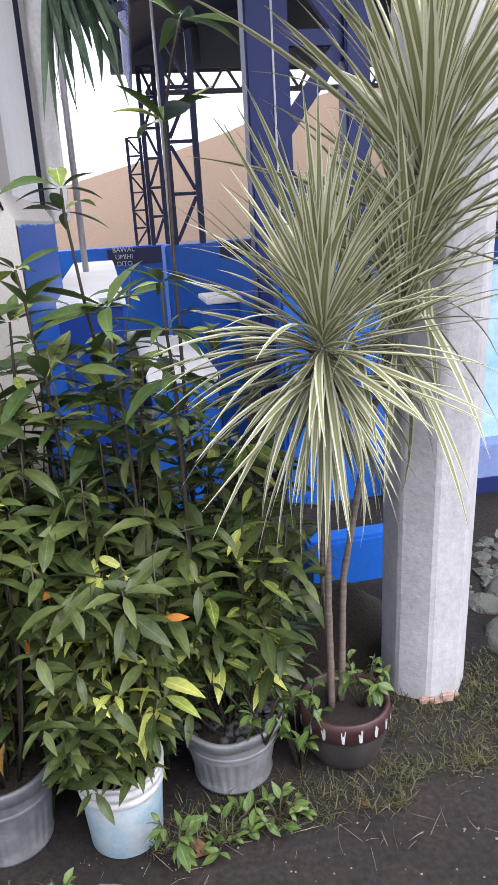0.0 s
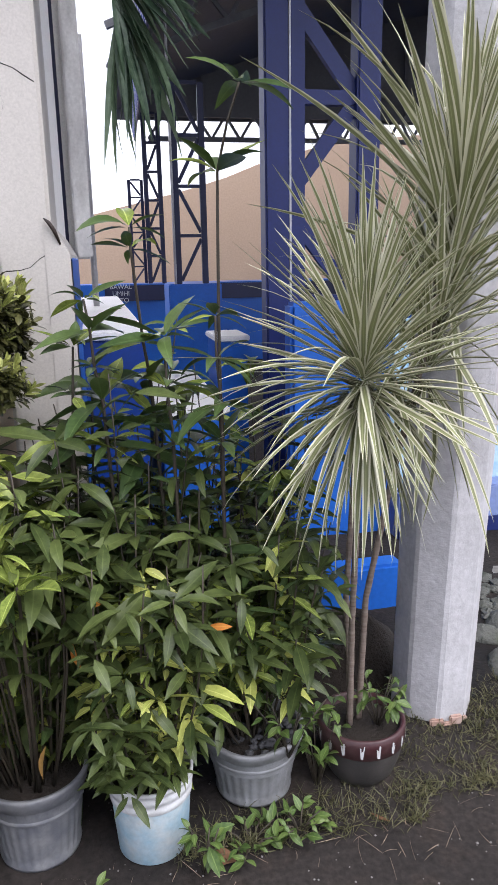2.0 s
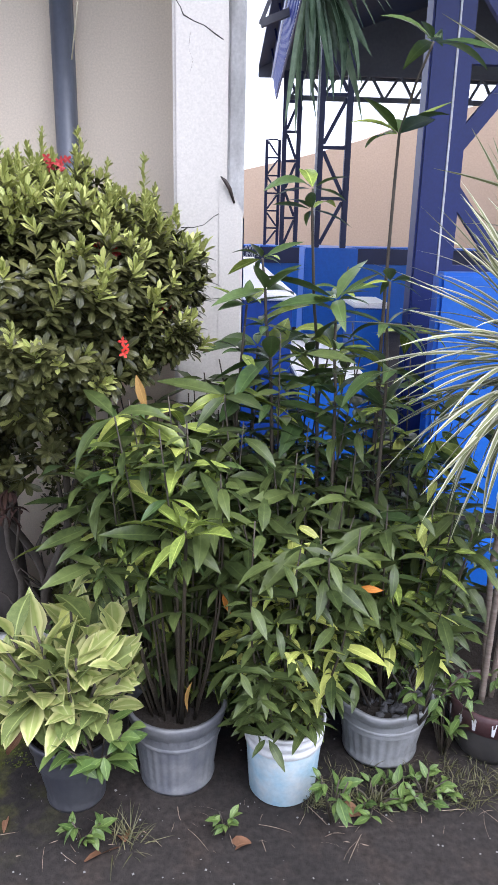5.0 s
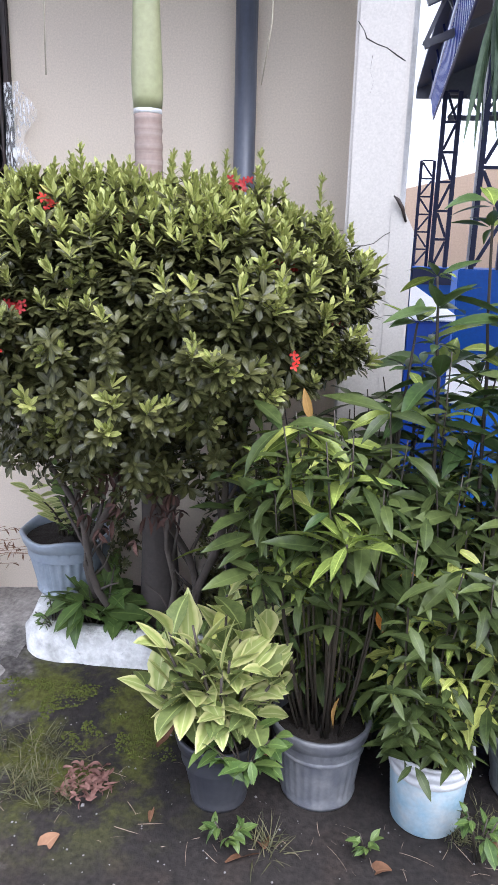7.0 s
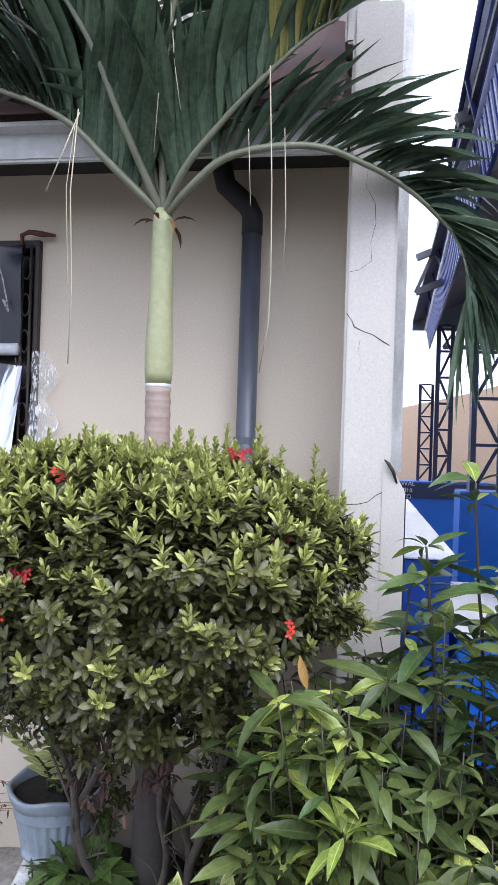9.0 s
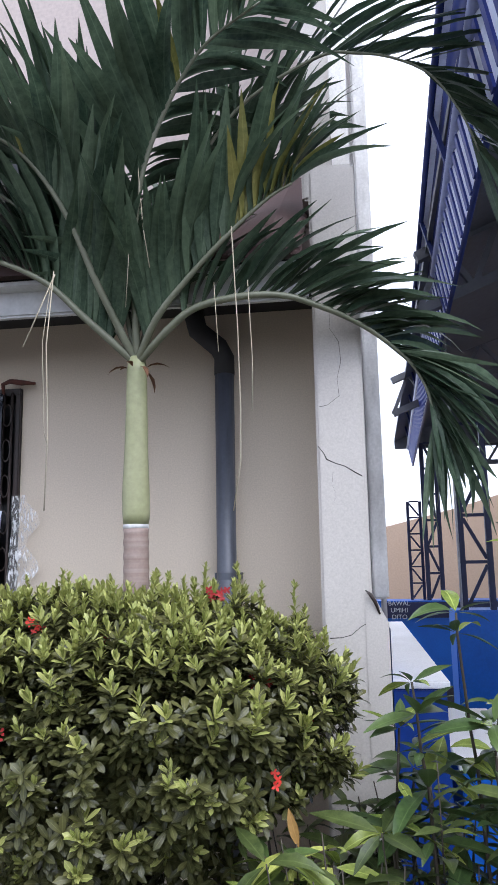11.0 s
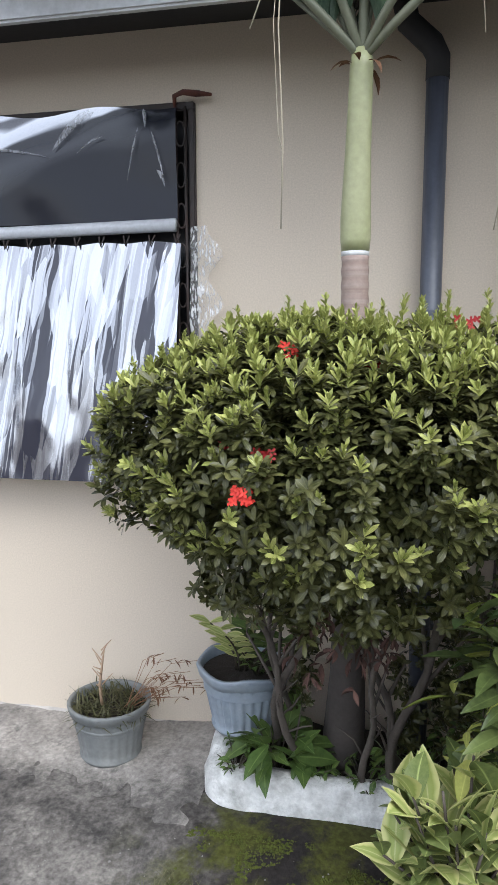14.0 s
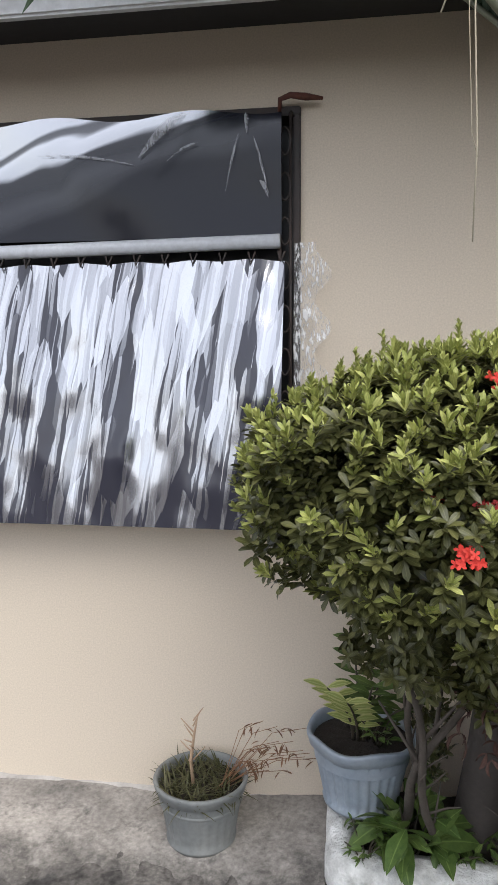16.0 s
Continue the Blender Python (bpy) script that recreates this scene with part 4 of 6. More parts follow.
def fluted_pot(name, label, at, r, h, base, body_mat, rim_mat, flutes=30, depth=0.03, scallop=0.0, band=True, soil_drop=0.035):
    t = thing(name, label, "flower pot", at, "potted plants in a row")
    n = flutes * 4
    sh = Shape()
    rim_h = h * 0.17
    prof = [(base * 0.3, 0.004), (base, 0.0), (base * 1.03, 0.012)]
    prof += [(base + (r * 0.9 - base) * s, 0.02 + (h - rim_h - 0.02) * s) for s in [i / 7 for i in range(8)]]

    def fl(k, i):
        return 1 + (depth * 0.5 * (math.cos(k * flutes * math.tau) - 1) if 3 <= i <= 9 else 0)
    lathe(sh, prof, n, fl)
    part("body", sh, body_mat, t)
    sh = Shape()
    prof = [(r * 0.895, h - rim_h - 0.006), (r * 0.955, h - rim_h), (r * 0.985, h - rim_h * 0.5), (r, h - 0.014), (r * 1.01, h - 0.005), (r * 0.995, h), (r * 0.93, h), (r * 0.90, h - 0.012), (r * 0.86, h - 0.09)]
    lathe(sh, prof, 72, None, (lambda a, i: scallop * math.cos(a * 5) if 1 <= i <= 7 else 0) if scallop else None)
    part("rim", sh, rim_mat, t)
    if band:
        sh = Shape()
        zb = h * 0.66
        rb = base + (r * 0.9 - base) * 0.78
        lathe(sh, [(rb * 0.99, zb - 0.008), (rb * 1.025, zb - 0.004), (rb * 1.025, zb + 0.004), (rb * 0.99, zb + 0.008)], 72)
        part("band", sh, body_mat, t)
    sh = Shape()
    k = 30
    sh.add([(0, 0, h - soil_drop + 0.008)] + [(r * 0.45 * math.cos(a), r * 0.45 * math.sin(a), h - soil_drop + rnd(0, 0.012)) for a in [i * math.tau / k for i in range(k)]] + [(r * 0.885 * math.cos(a), r * 0.885 * math.sin(a), h - soil_drop) for a in [i * math.tau / k for i in range(k)]],
           [(0, 1 + i, 1 + (i + 1) % k) for i in range(k)] + [(1 + i, 1 + k + i, 1 + k + (i + 1) % k, 1 + (i + 1) % k) for i in range(k)])
    part("soil", sh, SOIL, t)
    return t


pot_black = fluted_pot("flower_pot", "black ribbed plastic flower pot on the damp ground", (-0.002, 2.246, 0.008), 0.127, 0.228, 0.081, BLACKPOT, BLACKPOT, 24, 0.012)
pot_grey = fluted_pot("flower_pot", "grey fluted plastic flower pot with a rolled rim", (0.283, 2.325, 0.010), 0.146, 0.252, 0.108, GREYPOT, GREYPOT, 30, 0.03)
pot_pale = fluted_pot("flower_pot", "pale grey fluted flower pot with a wide rim", (0.912, 2.411, 0.02), 0.155, 0.207, 0.113, PALEPOT, PALEPOT, 28, 0.04, 0.004)
pot_blue = fluted_pot("flower_pot", "blue-grey fluted flower pot standing on the planter edge", (-0.732, 2.99, 0.248), 0.180, 0.242, 0.124, BLUEPOT, BLUEPOT, 26, 0.09, 0.007, False)
pot_weed = fluted_pot("flower_pot", "weathered grey flower pot with dry weeds by the wall", (-1.278, 2.99, 0.060), 0.162, 0.222, 0.118, MOSSPOT, MOSSPOT, 26, 0.03)

# pail
pail = thing("plastic_pail", "scuffed pale blue plastic pail with a white ribbed rim", "pail", (0.592, 2.268, 0.004), "potted plants in a row")
sh = Shape()
lathe(sh, [(0.03, 0.003), (0.092, 0.0), (0.097, 0.006), (0.109, 0.17)], 64)
part("body", sh, PAIL, pail)
sh = Shape()
lathe(sh, [(0.109, 0.17), (0.113, 0.173), (0.114, 0.187), (0.111, 0.19), (0.112, 0.2), (0.116, 0.203), (0.117, 0.216), (0.114, 0.219), (0.114, 0.229), (0.119, 0.232), (0.119, 0.241), (0.111, 0.242), (0.109, 0.236), (0.107, 0.15)], 64)
part("rim", sh, PAILWHITE, pail, "white ribbed rim")
sh = Shape()
lathe(sh, [(0.0005, 0.207), (0.05, 0.204), (0.109, 0.2)], 40)
part("soil", sh, SOIL, pail)
# dark clay pot with maroon band and pale brush marks
pot_red = thing("clay_pot", "dark clay pot with a maroon band and white brush strokes", "flower pot", (1.253, 2.393, 0.018), "potted plants in a row")
sh = Shape()
lathe(sh, [(0.02, 0.003), (0.085, 0.0), (0.105, 0.03), (0.122, 0.08), (0.128, 0.125)], 56)
part("body", sh, CLAYDARK, pot_red)
sh = Shape()
lathe(sh, [(0.128, 0.125), (0.133, 0.128), (0.136, 0.17), (0.135, 0.19), (0.128, 0.194), (0.12, 0.188), (0.115, 0.12)], 56)
part("rim", sh, CLAYRED, pot_red, "maroon painted band")
for i in range(11):
    sh = Shape()
    a = -math.pi * 0.5 + (i - 5) * 0.36 + rnd(-0.05, 0.05)
    for k in range(4):
        lean = (k - 1.5) * 0.028
        a0, a1 = a + lean * 0.35, a + lean + rnd(-0.012, 0.012)
        z0, z1 = 0.136 + rnd(0, 0.004), 0.162 + rnd(0.0, 0.020)
        w = rnd(0.010, 0.020)
        r0, r1 = 0.1362, 0.1378
        sh.add([(r0 * math.cos(a0 - w), r0 * math.sin(a0 - w), z0), (r0 * math.cos(a0 + w), r0 * math.sin(a0 + w), z0), (r1 * math.cos(a1 + w), r1 * math.sin(a1 + w), z1), (r1 * math.cos(a1 - w), r1 * math.sin(a1 - w), z1)], [(0, 1, 2, 3)])
    part("brush_mark", sh, PAILWHITE, pot_red, "white brush strokes")
sh = Shape()
lathe(sh, [(0.0005, 0.172), (0.06, 0.168), (0.122, 0.165)], 40)
part("soil", sh, SOIL, pot_red)

# ---- leaf materials ----
CANE_LEAF = leafy("cane_plant_leaf", (0.050, 0.105, 0.020), (0.40, 0.52, 0.12), 0.27, 0.35, 0.25)
CANE_YOUNG = leafy("cane_plant_young_leaf", (0.25, 0.33, 0.06), (0.60, 0.68, 0.20), 0.30, 0.35, 0.3)
CANE_DARK = leafy("cane_plant_old_leaf", (0.024, 0.056, 0.019), (0.11, 0.18, 0.055), 0.30, 0.2, 0.2)
IXORA_OLD = leafy("ixora_leaf", (0.013, 0.021, 0.006), (0.125, 0.140, 0.044), 0.30, 0.3, 0.12, island=True, cast=(1.12, 0.98, 1.1))
IXORA_YOUNG = leafy("ixora_young_leaf", (0.15, 0.21, 0.042), (0.50, 0.56, 0.19), 0.34, 0.3, 0.3, island=True)
VARIEGATED = leafy("variegated_leaf", (0.20, 0.25, 0.065), (0.56, 0.56, 0.25), 0.40, 0.5, 0.22,
                   [(0.0, (0.58, 0.57, 0.27)), (0.14, (0.52, 0.53, 0.22)), (0.27, (0.27, 0.33, 0.09)), (0.46, (0.33, 0.39, 0.13)), (0.5, (0.56, 0.56, 0.28)), (0.54, (0.33, 0.39, 0.13)), (0.73, (0.27, 0.33, 0.09)), (0.86, (0.52, 0.53, 0.22)), (1.0, (0.58, 0.57, 0.27))])
GREENVEIN = leafy("pale_veined_leaf", (0.07, 0.12, 0.035), (0.26, 0.33, 0.11), 0.42, 0.6, 0.2)
GREENBLADE = leafy("broad_green_leaf", (0.035, 0.085, 0.022), (0.15, 0.23, 0.06), 0.38, 0.35, 0.2)
STRIPED = leafy("striped_blade", (0.10, 0.16, 0.05), (0.30, 0.36, 0.14), 0.45, 0, 0.25,
                [(0.0, (0.66, 0.64, 0.50)), (0.18, (0.60, 0.58, 0.44)), (0.26, (0.18, 0.185, 0.10)), (0.46, (0.20, 0.22, 0.10)), (0.5, (0.33, 0.33, 0.19)), (0.54, (0.20, 0.22, 0.10)), (0.74, (0.18, 0.185, 0.10)), (0.82, (0.60, 0.58, 0.44)), (1.0, (0.66, 0.64, 0.50))])
PALMLEAF = leafy("palm_leaflet", (0.015, 0.042, 0.028), (0.14, 0.215, 0.13), 0.31, 0.15, 0.6)
PALMYELLOW = leafy("palm_yellowing_leaflet", (0.10, 0.13, 0.03), (0.30, 0.30, 0.09), 0.4, 0.15, 0.3)
DRY = leafy("dry_brown_leaf", (0.10, 0.050, 0.024), (0.25, 0.15, 0.085), 0.75, 0.2, 0.1)
DRYPALE = leafy("pale_dry_shoot", (0.20, 0.14, 0.085), (0.42, 0.33, 0.22), 0.75, 0.2, 0.1)
ORANGE = leafy("orange_dying_leaf", (0.45, 0.14, 0.02), (0.60, 0.34, 0.06), 0.5, 0.2, 0.3)
DEADBROWN = leafy("dead_bush_leaf", (0.028, 0.016, 0.012), (0.13, 0.075, 0.058), 0.8, 0.1, 0.05, island=True)
GRASS = leafy("grass_blade", (0.032, 0.044, 0.016), (0.145, 0.145, 0.070), 0.5, 0, 0.2, island=True)
PETAL = leafy("red_petal", (0.62, 0.03, 0.02), (0.80, 0.09, 0.06), 0.5, 0, 0.25, island=True)
PETALDARK = leafy("dark_red_petal", (0.22, 0.012, 0.012), (0.40, 0.03, 0.03), 0.5, 0, 0.2, island=True)
STEM = surface("ringed_green_cane", (0.032, 0.026, 0.017), (0.075, 0.055, 0.038), 0.6, 30, 80, 0.7, 0.3)
BARK = surface("grey_brown_bark", (0.10, 0.082, 0.068), (0.04, 0.033, 0.028), 0.85, 12, 60, 0.7, 0.8, 0.006)
PALMTRUNK = surface("grey_palm_trunk", (0.075, 0.063, 0.056), (0.035, 0.03, 0.027), 0.85, 9, 60, 0.6, 0.5)


def leaf_meshes(name, material, sizes, segs=5, tip=0.42, fold=0.3, waist=0.06, twist=0.4):
    out = []
    for length, width, bend in sizes:
        sh = Shape()
        blade(sh, Matrix(), length, width, bend, fold, segs, tip, rnd(-twist, twist), waist)
        out.append(sh.mesh(name, material))
    return out


# ---- cane plants: thin ringed stems with whorls of pointed leaves ----
CANE_SIZES = [(0.150, 0.046, 24), (0.135, 0.041, 40), (0.162, 0.050, 15), (0.112, 0.035, 30), (0.14, 0.038, 62)]
CANE_MATS = (CANE_LEAF, CANE_YOUNG, CANE_DARK)
CANE_SETS = [leaf_meshes("leaf", m, CANE_SIZES, 6, 0.36) for m in CANE_MATS]
CANE_SHAPES = []
for L, wd, bd in CANE_SIZES:
    q = Shape()
    blade(q, Matrix(), L, wd, bd, 0.3, 4, 0.36, rnd(-0.4, 0.4), 0.06)
    CANE_SHAPES.append(q)
# darkened copy of the cane leaf: inner shade is held in its colour
CANE_FAR = leafy("cane_plant_shaded_leaf", (0.014, 0.030, 0.010), (0.11, 0.155, 0.045), 0.38, 0.2, 0.15, island=True)


def whorl(parent, p, axis, count, scale, sets, el=(-38, 22), joined=None):
    a0 = rnd(0, math.tau)
    scale *= random.choice((0.6, 0.75, 0.88, 1.0, 1.08))
    for k in range(count):
        a = a0 + k * math.tau / count + rnd(-0.35, 0.35)
        e = radians(rnd(*el))
        d = Vector((math.cos(a) * math.cos(e), math.sin(a) * math.cos(e), math.sin(e))) + axis * 0.15
        m = frame_to(p + d.normalized() * 0.008, d, rnd(-0.5, 0.5)) @ Matrix.Scale(scale * rnd(0.7, 1.15), 4)
        if joined is None:
            part("leaf", random.choice(random.choices(CANE_SETS, sets)[0]), None, parent, m=m)
        else:
            g = random.choice(CANE_SHAPES)
            joined.add([m @ Vector(v) for v in g.v], g.f, list(g.u))


def cane_plant(label, at, stems, spread, height, whorls, sets, scale=1.0, per=4, low=0.08, lean=(0, 0), inner=0, short=0.35):
    """Stems fan out from the pot; the first inner stems stand in the middle and share one mesh of leaves."""
    t = thing("cane_plant", label, "potted plant", at, "leafy cane plants in pots")
    made, joined = 0, Shape()
    order = list(range(stems))
    for s in order:
        a, q = s * 2.4 + rnd(-0.3, 0.3), math.sqrt((s + 0.5) / stems)
        base = Vector((0.07 * q * math.cos(a), 0.07 * q * math.sin(a), -0.005))
        hgt = height * rnd(short, 1.0)
        top = Vector((spread * q * math.cos(a) + lean[0] * hgt, spread * q * math.sin(a) + lean[1] * hgt, hgt))
        bow = Vector((rnd(-0.04, 0.04), rnd(-0.04, 0.04), 0))
        pts = [base.lerp(top, f) + bow * math.sin(f * math.pi) for f in (0, 0.25, 0.5, 0.75, 1)]
        sh = Shape()
        tube(sh, pts, [0.0036, 0.0034, 0.003, 0.0026, 0.0018], 6)
        part("stem", sh, STEM, t)
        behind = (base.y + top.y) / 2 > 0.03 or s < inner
        for w in range(whorls):
            f = min(low + (1 - low) * (w + rnd(0.2, 1.0)) / whorls, 1.0)
            p = base.lerp(top, f) + bow * math.sin(f * math.pi)
            c = per + random.choice((-1, 0, 0, 1))
            # short side twig
            b = rnd(0, math.tau)
            off = Vector((math.cos(b), math.sin(b), 0.3)) * (rnd(0.0, 0.09) if f < 0.95 else 0)
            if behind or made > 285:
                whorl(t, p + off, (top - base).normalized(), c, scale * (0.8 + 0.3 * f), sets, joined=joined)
            else:
                whorl(t, p + off, (top - base).normalized(), c, scale * (0.8 + 0.3 * f), sets)
                made += c
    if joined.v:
        part("inner_foliage", joined, CANE_FAR, t, "leaves deep in the plant, coloured dark for shade", "stuff")
    return t


cane_plant("dense cane plant with long pointed green leaves in the grey pot", (0.283, 2.318, 0.22), 34, 0.21, 0.98, 6, (6, 3, 3), 0.88, 4, 0.58, (-0.04, -0.02), 0, 0.66)
cane_plant("cane plant with yellow-green pointed leaves in the pale blue pail", (0.592, 2.268, 0.204), 34, 0.21, 0.78, 7, (4, 7, 1), 0.72, 5, 0.06, (0, -0.03))
cane_plant("cane plant with dark pointed leaves in the pale grey pot", (0.912, 2.411, 0.19), 34, 0.25, 0.86, 7, (5, 3, 3), 0.76, 4, 0.36, (-0.03, -0.03), 0, 0.42)
cane_plant("tall dark cane plant behind the pail", (0.60, 2.46, 0.0), 26, 0.26, 1.22, 8, (3, 1, 5), 0.95, 4, 0.15)
cane_plant("tall dark cane plant between the pots", (0.33, 2.50, 0.0), 24, 0.24, 1.20, 8, (3, 1, 5), 0.95, 4, 0.15)
cane_plant("dark leafy cane plant behind the pale pot", (1.00, 2.64, 0.0), 24, 0.24, 1.05, 8, (3, 1, 5), 0.9, 4, 0.1)
cane_plant("tall dense cane plant with dark leaves behind the pots", (0.58, 2.66, 0.0), 26, 0.30, 1.50, 7, (3, 0, 5), 1.0, 4, 0.45, (0.02, -0.06))
cane_plant("tall dense cane plant with dark leaves behind the pale pot", (0.92, 2.70, 0.0), 22, 0.26, 1.30, 6, (3, 0, 5), 0.95, 4, 0.4, (0, -0.05))
cane_plant("low dark cane plant beside the planter", (0.15, 2.46, 0.0), 9, 0.14, 1.0, 6, (5, 3, 3), 0.95, 4, 0.3)


def tall_cane(label, base, nodes, per, scale, sets):
    """One tall stem; nodes: points from foot to tip, with whorls at the upper ones."""
    t = thing("tall_cane", label, "plant", base, "tall single canes")
    b = Vector(base)
    pts = [Vector(p) - b for p, _ in nodes]
    sh = Shape()
    tube(sh, pts, [0.006 - 0.003 * i / (len(pts) - 1) for i in range(len(pts))], 8)
    part("stem", sh, STEM, t)
    for (p, n), q in zip(nodes, pts):
        if n:
            whorl(t, q, Vector((0, 0, 1)), n, scale * rnd(0.9, 1.15), sets, (-25, 35))
    return t


tall_cane("tall thin cane with drooping leaves at its tip", (0.88, 2.62, 0.0), [((0.88, 2.62, 0), 0), ((0.885, 2.66, 0.8), 0), ((0.89, 2.68, 1.4), 0), ((0.897, 2.69, 1.70), 0), ((0.90, 2.69, 1.83), 7), ((0.92, 2.63, 1.95), 0), ((0.945, 2.58, 2.04), 7)], 4, 1.12, (1, 0, 6))
tall_cane("tall cane with broad glossy leaves near its tip", (0.55, 2.48, 0.0), [((0.55, 2.48, 0), 0), ((0.56, 2.45, 0.7), 0), ((0.54, 2.42, 1.12), 6), ((0.535, 2.42, 1.24), 7), ((0.52, 2.41, 1.33), 7), ((0.515, 2.41, 1.42), 6), ((0.505, 2.40, 1.50), 7)], 4, 1.12, (1, 0, 6))
tall_cane("tall cane with narrow dark leaves", (0.68, 2.52, 0.0), [((0.68, 2.52, 0), 0), ((0.69, 2.5, 0.8), 0), ((0.67, 2.48, 1.18), 6), ((0.665, 2.48, 1.28), 6), ((0.65, 2.46, 1.38), 6), ((0.628, 2.42, 1.62), 6), ((0.628, 2.42, 1.67), 5)], 4, 1.12, (1, 0, 6))
tall_cane("tall cane with hanging oval leaves", (0.84, 2.42, 0.0), [((0.84, 2.42, 0), 0), ((0.84, 2.4, 0.7), 0), ((0.84, 2.38, 1.12), 6), ((0.84, 2.38, 1.22), 7), ((0.83, 2.38, 1.34), 7), ((0.83, 2.38, 1.45), 7)], 4, 1.12, (1, 0, 6))
tall_cane("tall cane with dark leaves behind the pots", (0.48, 2.60, 0.0), [((0.48, 2.60, 0), 0), ((0.49, 2.6, 0.7), 0), ((0.50, 2.58, 1.1), 6), ((0.51, 2.57, 1.25), 6)], 4, 1.12, (1, 0, 6))

tall_cane("tall cane with long drooping leaves above the pots", (0.72, 2.44, 0.0), [((0.72, 2.44, 0), 0), ((0.72, 2.42, 0.7), 0), ((0.71, 2.40, 1.15), 6), ((0.70, 2.40, 1.27), 6), ((0.70, 2.40, 1.40), 7)], 4, 1.12, (1, 0, 6))
tall_cane("tall cane with long dark leaves before the blue wall", (0.44, 2.52, 0.0), [((0.44, 2.52, 0), 0), ((0.44, 2.5, 0.7), 0), ((0.45, 2.46, 1.12), 6), ((0.46, 2.45, 1.25), 6), ((0.47, 2.44, 1.38), 7)], 4, 1.12, (1, 0, 6))

# ---- variegated shrub in the black pot ----
shrub = thing("variegated_shrub", "variegated yellow-green shrub with upright broad leaves in the black pot", "potted plant", (-0.002, 2.246, 0.212))
VGREEN = leaf_meshes("leaf", GREENVEIN, [(0.15, 0.068, 30), (0.13, 0.060, 45)], 6, 0.45, 0.25, 0.1, 0.6)
VSETS = leaf_meshes("leaf", VARIEGATED, [(0.160, 0.074, 20), (0.14, 0.066, 35), (0.170, 0.072, 12), (0.12, 0.058, 50)], 7, 0.42, 0.22, 0.1, 0.6)
for s in range(27):
    a, q = s * 2.4, math.sqrt((s + 0.5) / 27)
    base = Vector((0.05 * q * math.cos(a), 0.05 * q * math.sin(a), 0))
    top = Vector((0.20 * q * math.cos(a) - 0.01, 0.17 * q * math.sin(a) - 0.02, rnd(0.20, 0.44) * (1.1 - 0.35 * q)))
    sh = Shape()
    tube(sh, [base, base.lerp(top, 0.5) + Vector((0, 0, 0.02)), top], [0.005, 0.0045, 0.0035], 6)
    part("stem", sh, BARK, shrub)
    for k in range(9):
        b = a + rnd(-2.2, 2.2)
        at = rnd(0.35, 1.0)
        e = radians(rnd(-5, 45) if at < 0.6 else rnd(35, 85))
        d = Vector((math.cos(b) * math.cos(e), math.sin(b) * math.cos(e), math.sin(e)))
        part("leaf", random.choice(VSETS if random.random() < 0.62 else VGREEN), None, shrub, m=frame_to(base.lerp(top, at), d, rnd(-0.6, 0.6)) @ Matrix.Scale(rnd(0.7, 1.12), 4))
for a in (5.75, 3.5):
    d = Vector((math.cos(a), math.sin(a), -1.2))
    sh = Shape()
    blade(sh, frame_to(Vector((0.125 * math.cos(a), 0.125 * math.sin(a), 0.05)), d, rnd(-1, 1)), 0.12, 0.026, 60, 0.9, 5, 0.45, 1.8)
    part("dry_leaf", sh, DRY, shrub, "dry brown hanging leaf")

# ---- striped dracaena with long thin blades ----
drac = thing("striped_dracaena", "striped dracaena with long narrow cream-edged blades on bare canes", "potted plant", (1.243, 2.382, 0.19))
O = Vector((1.243, 2.382, 0.19))
SPINES = [leaf_meshes("blade", STRIPED, [(L, 0.0225, bd) for L, bd in ((0.46, 10), (0.5, 22), (0.42, 35), (0.38, 15), (0.48, 50))], 8, 0.3, 0.35, 0.55, 0.5)][0]


RINGCANE = surface("ringed_dracaena_cane", (0.12, 0.085, 0.065), (0.34, 0.30, 0.26), 0.7, 5, 60, 0.55, 0.5, stretch=(0.3, 0.3, 16))


def dracaena_head(c, axis, up_n, down_n, scale, el0):
    c, axis = Vector(c) - O, Vector(axis).normalized()
    q = axis.to_track_quat("Z", "Y")
    for k in range(up_n + down_n):
        s = (k + 0.5) / (up_n + down_n)
        a = k * 2.39996 + rnd(-0.2, 0.2)
        e = radians(el0 + (88 - el0) * (1 - s) ** 0.9 + rnd(-8, 8)) if k < up_n else radians(rnd(-72, el0))
        d = q @ Vector((math.cos(a) * math.cos(e), math.sin(a) * math.cos(e), math.sin(e)))
        z = 0.10 * (1 - s)
        part("blade", random.choice(SPINES), None, drac, m=frame_to(c + axis * z + d * 0.012, d, rnd(-0.3, 0.3)) @ Matrix.Scale(scale * rnd(0.75, 1.1), 4))


for pts in ([(1.215, 2.39, 0.17), (1.205, 2.36, 0.55), (1.19, 2.29, 0.95), (1.172, 2.21, 1.29)], [(1.25, 2.41, 0.17), (1.262, 2.40, 0.6), (1.32, 2.36, 1.0), (1.455, 2.31, 1.66)], [(1.235, 2.43, 0.17), (1.215, 2.44, 0.6), (1.23, 2.42, 1.05), (1.27, 2.37, 1.34)]):
    sh = Shape()
    P = [Vector(p) - O for p in pts]
    fine = []
    for i in range(len(P) - 1):
        fine += [P[i].lerp(P[i + 1], f / 8) for f in range(8)]
    fine.append(P[-1])
    tube(sh, fine, [0.0098 - 0.0025 * i / len(fine) + (0.0012 if i % 2 else 0) for i in range(len(fine))], 10)
    part("cane", sh, RINGCANE, drac, "bare ringed grey-brown cane")
dracaena_head((1.165, 2.20, 1.265), (-0.06, -0.10, 1), 135, 0, 0.97, 0)
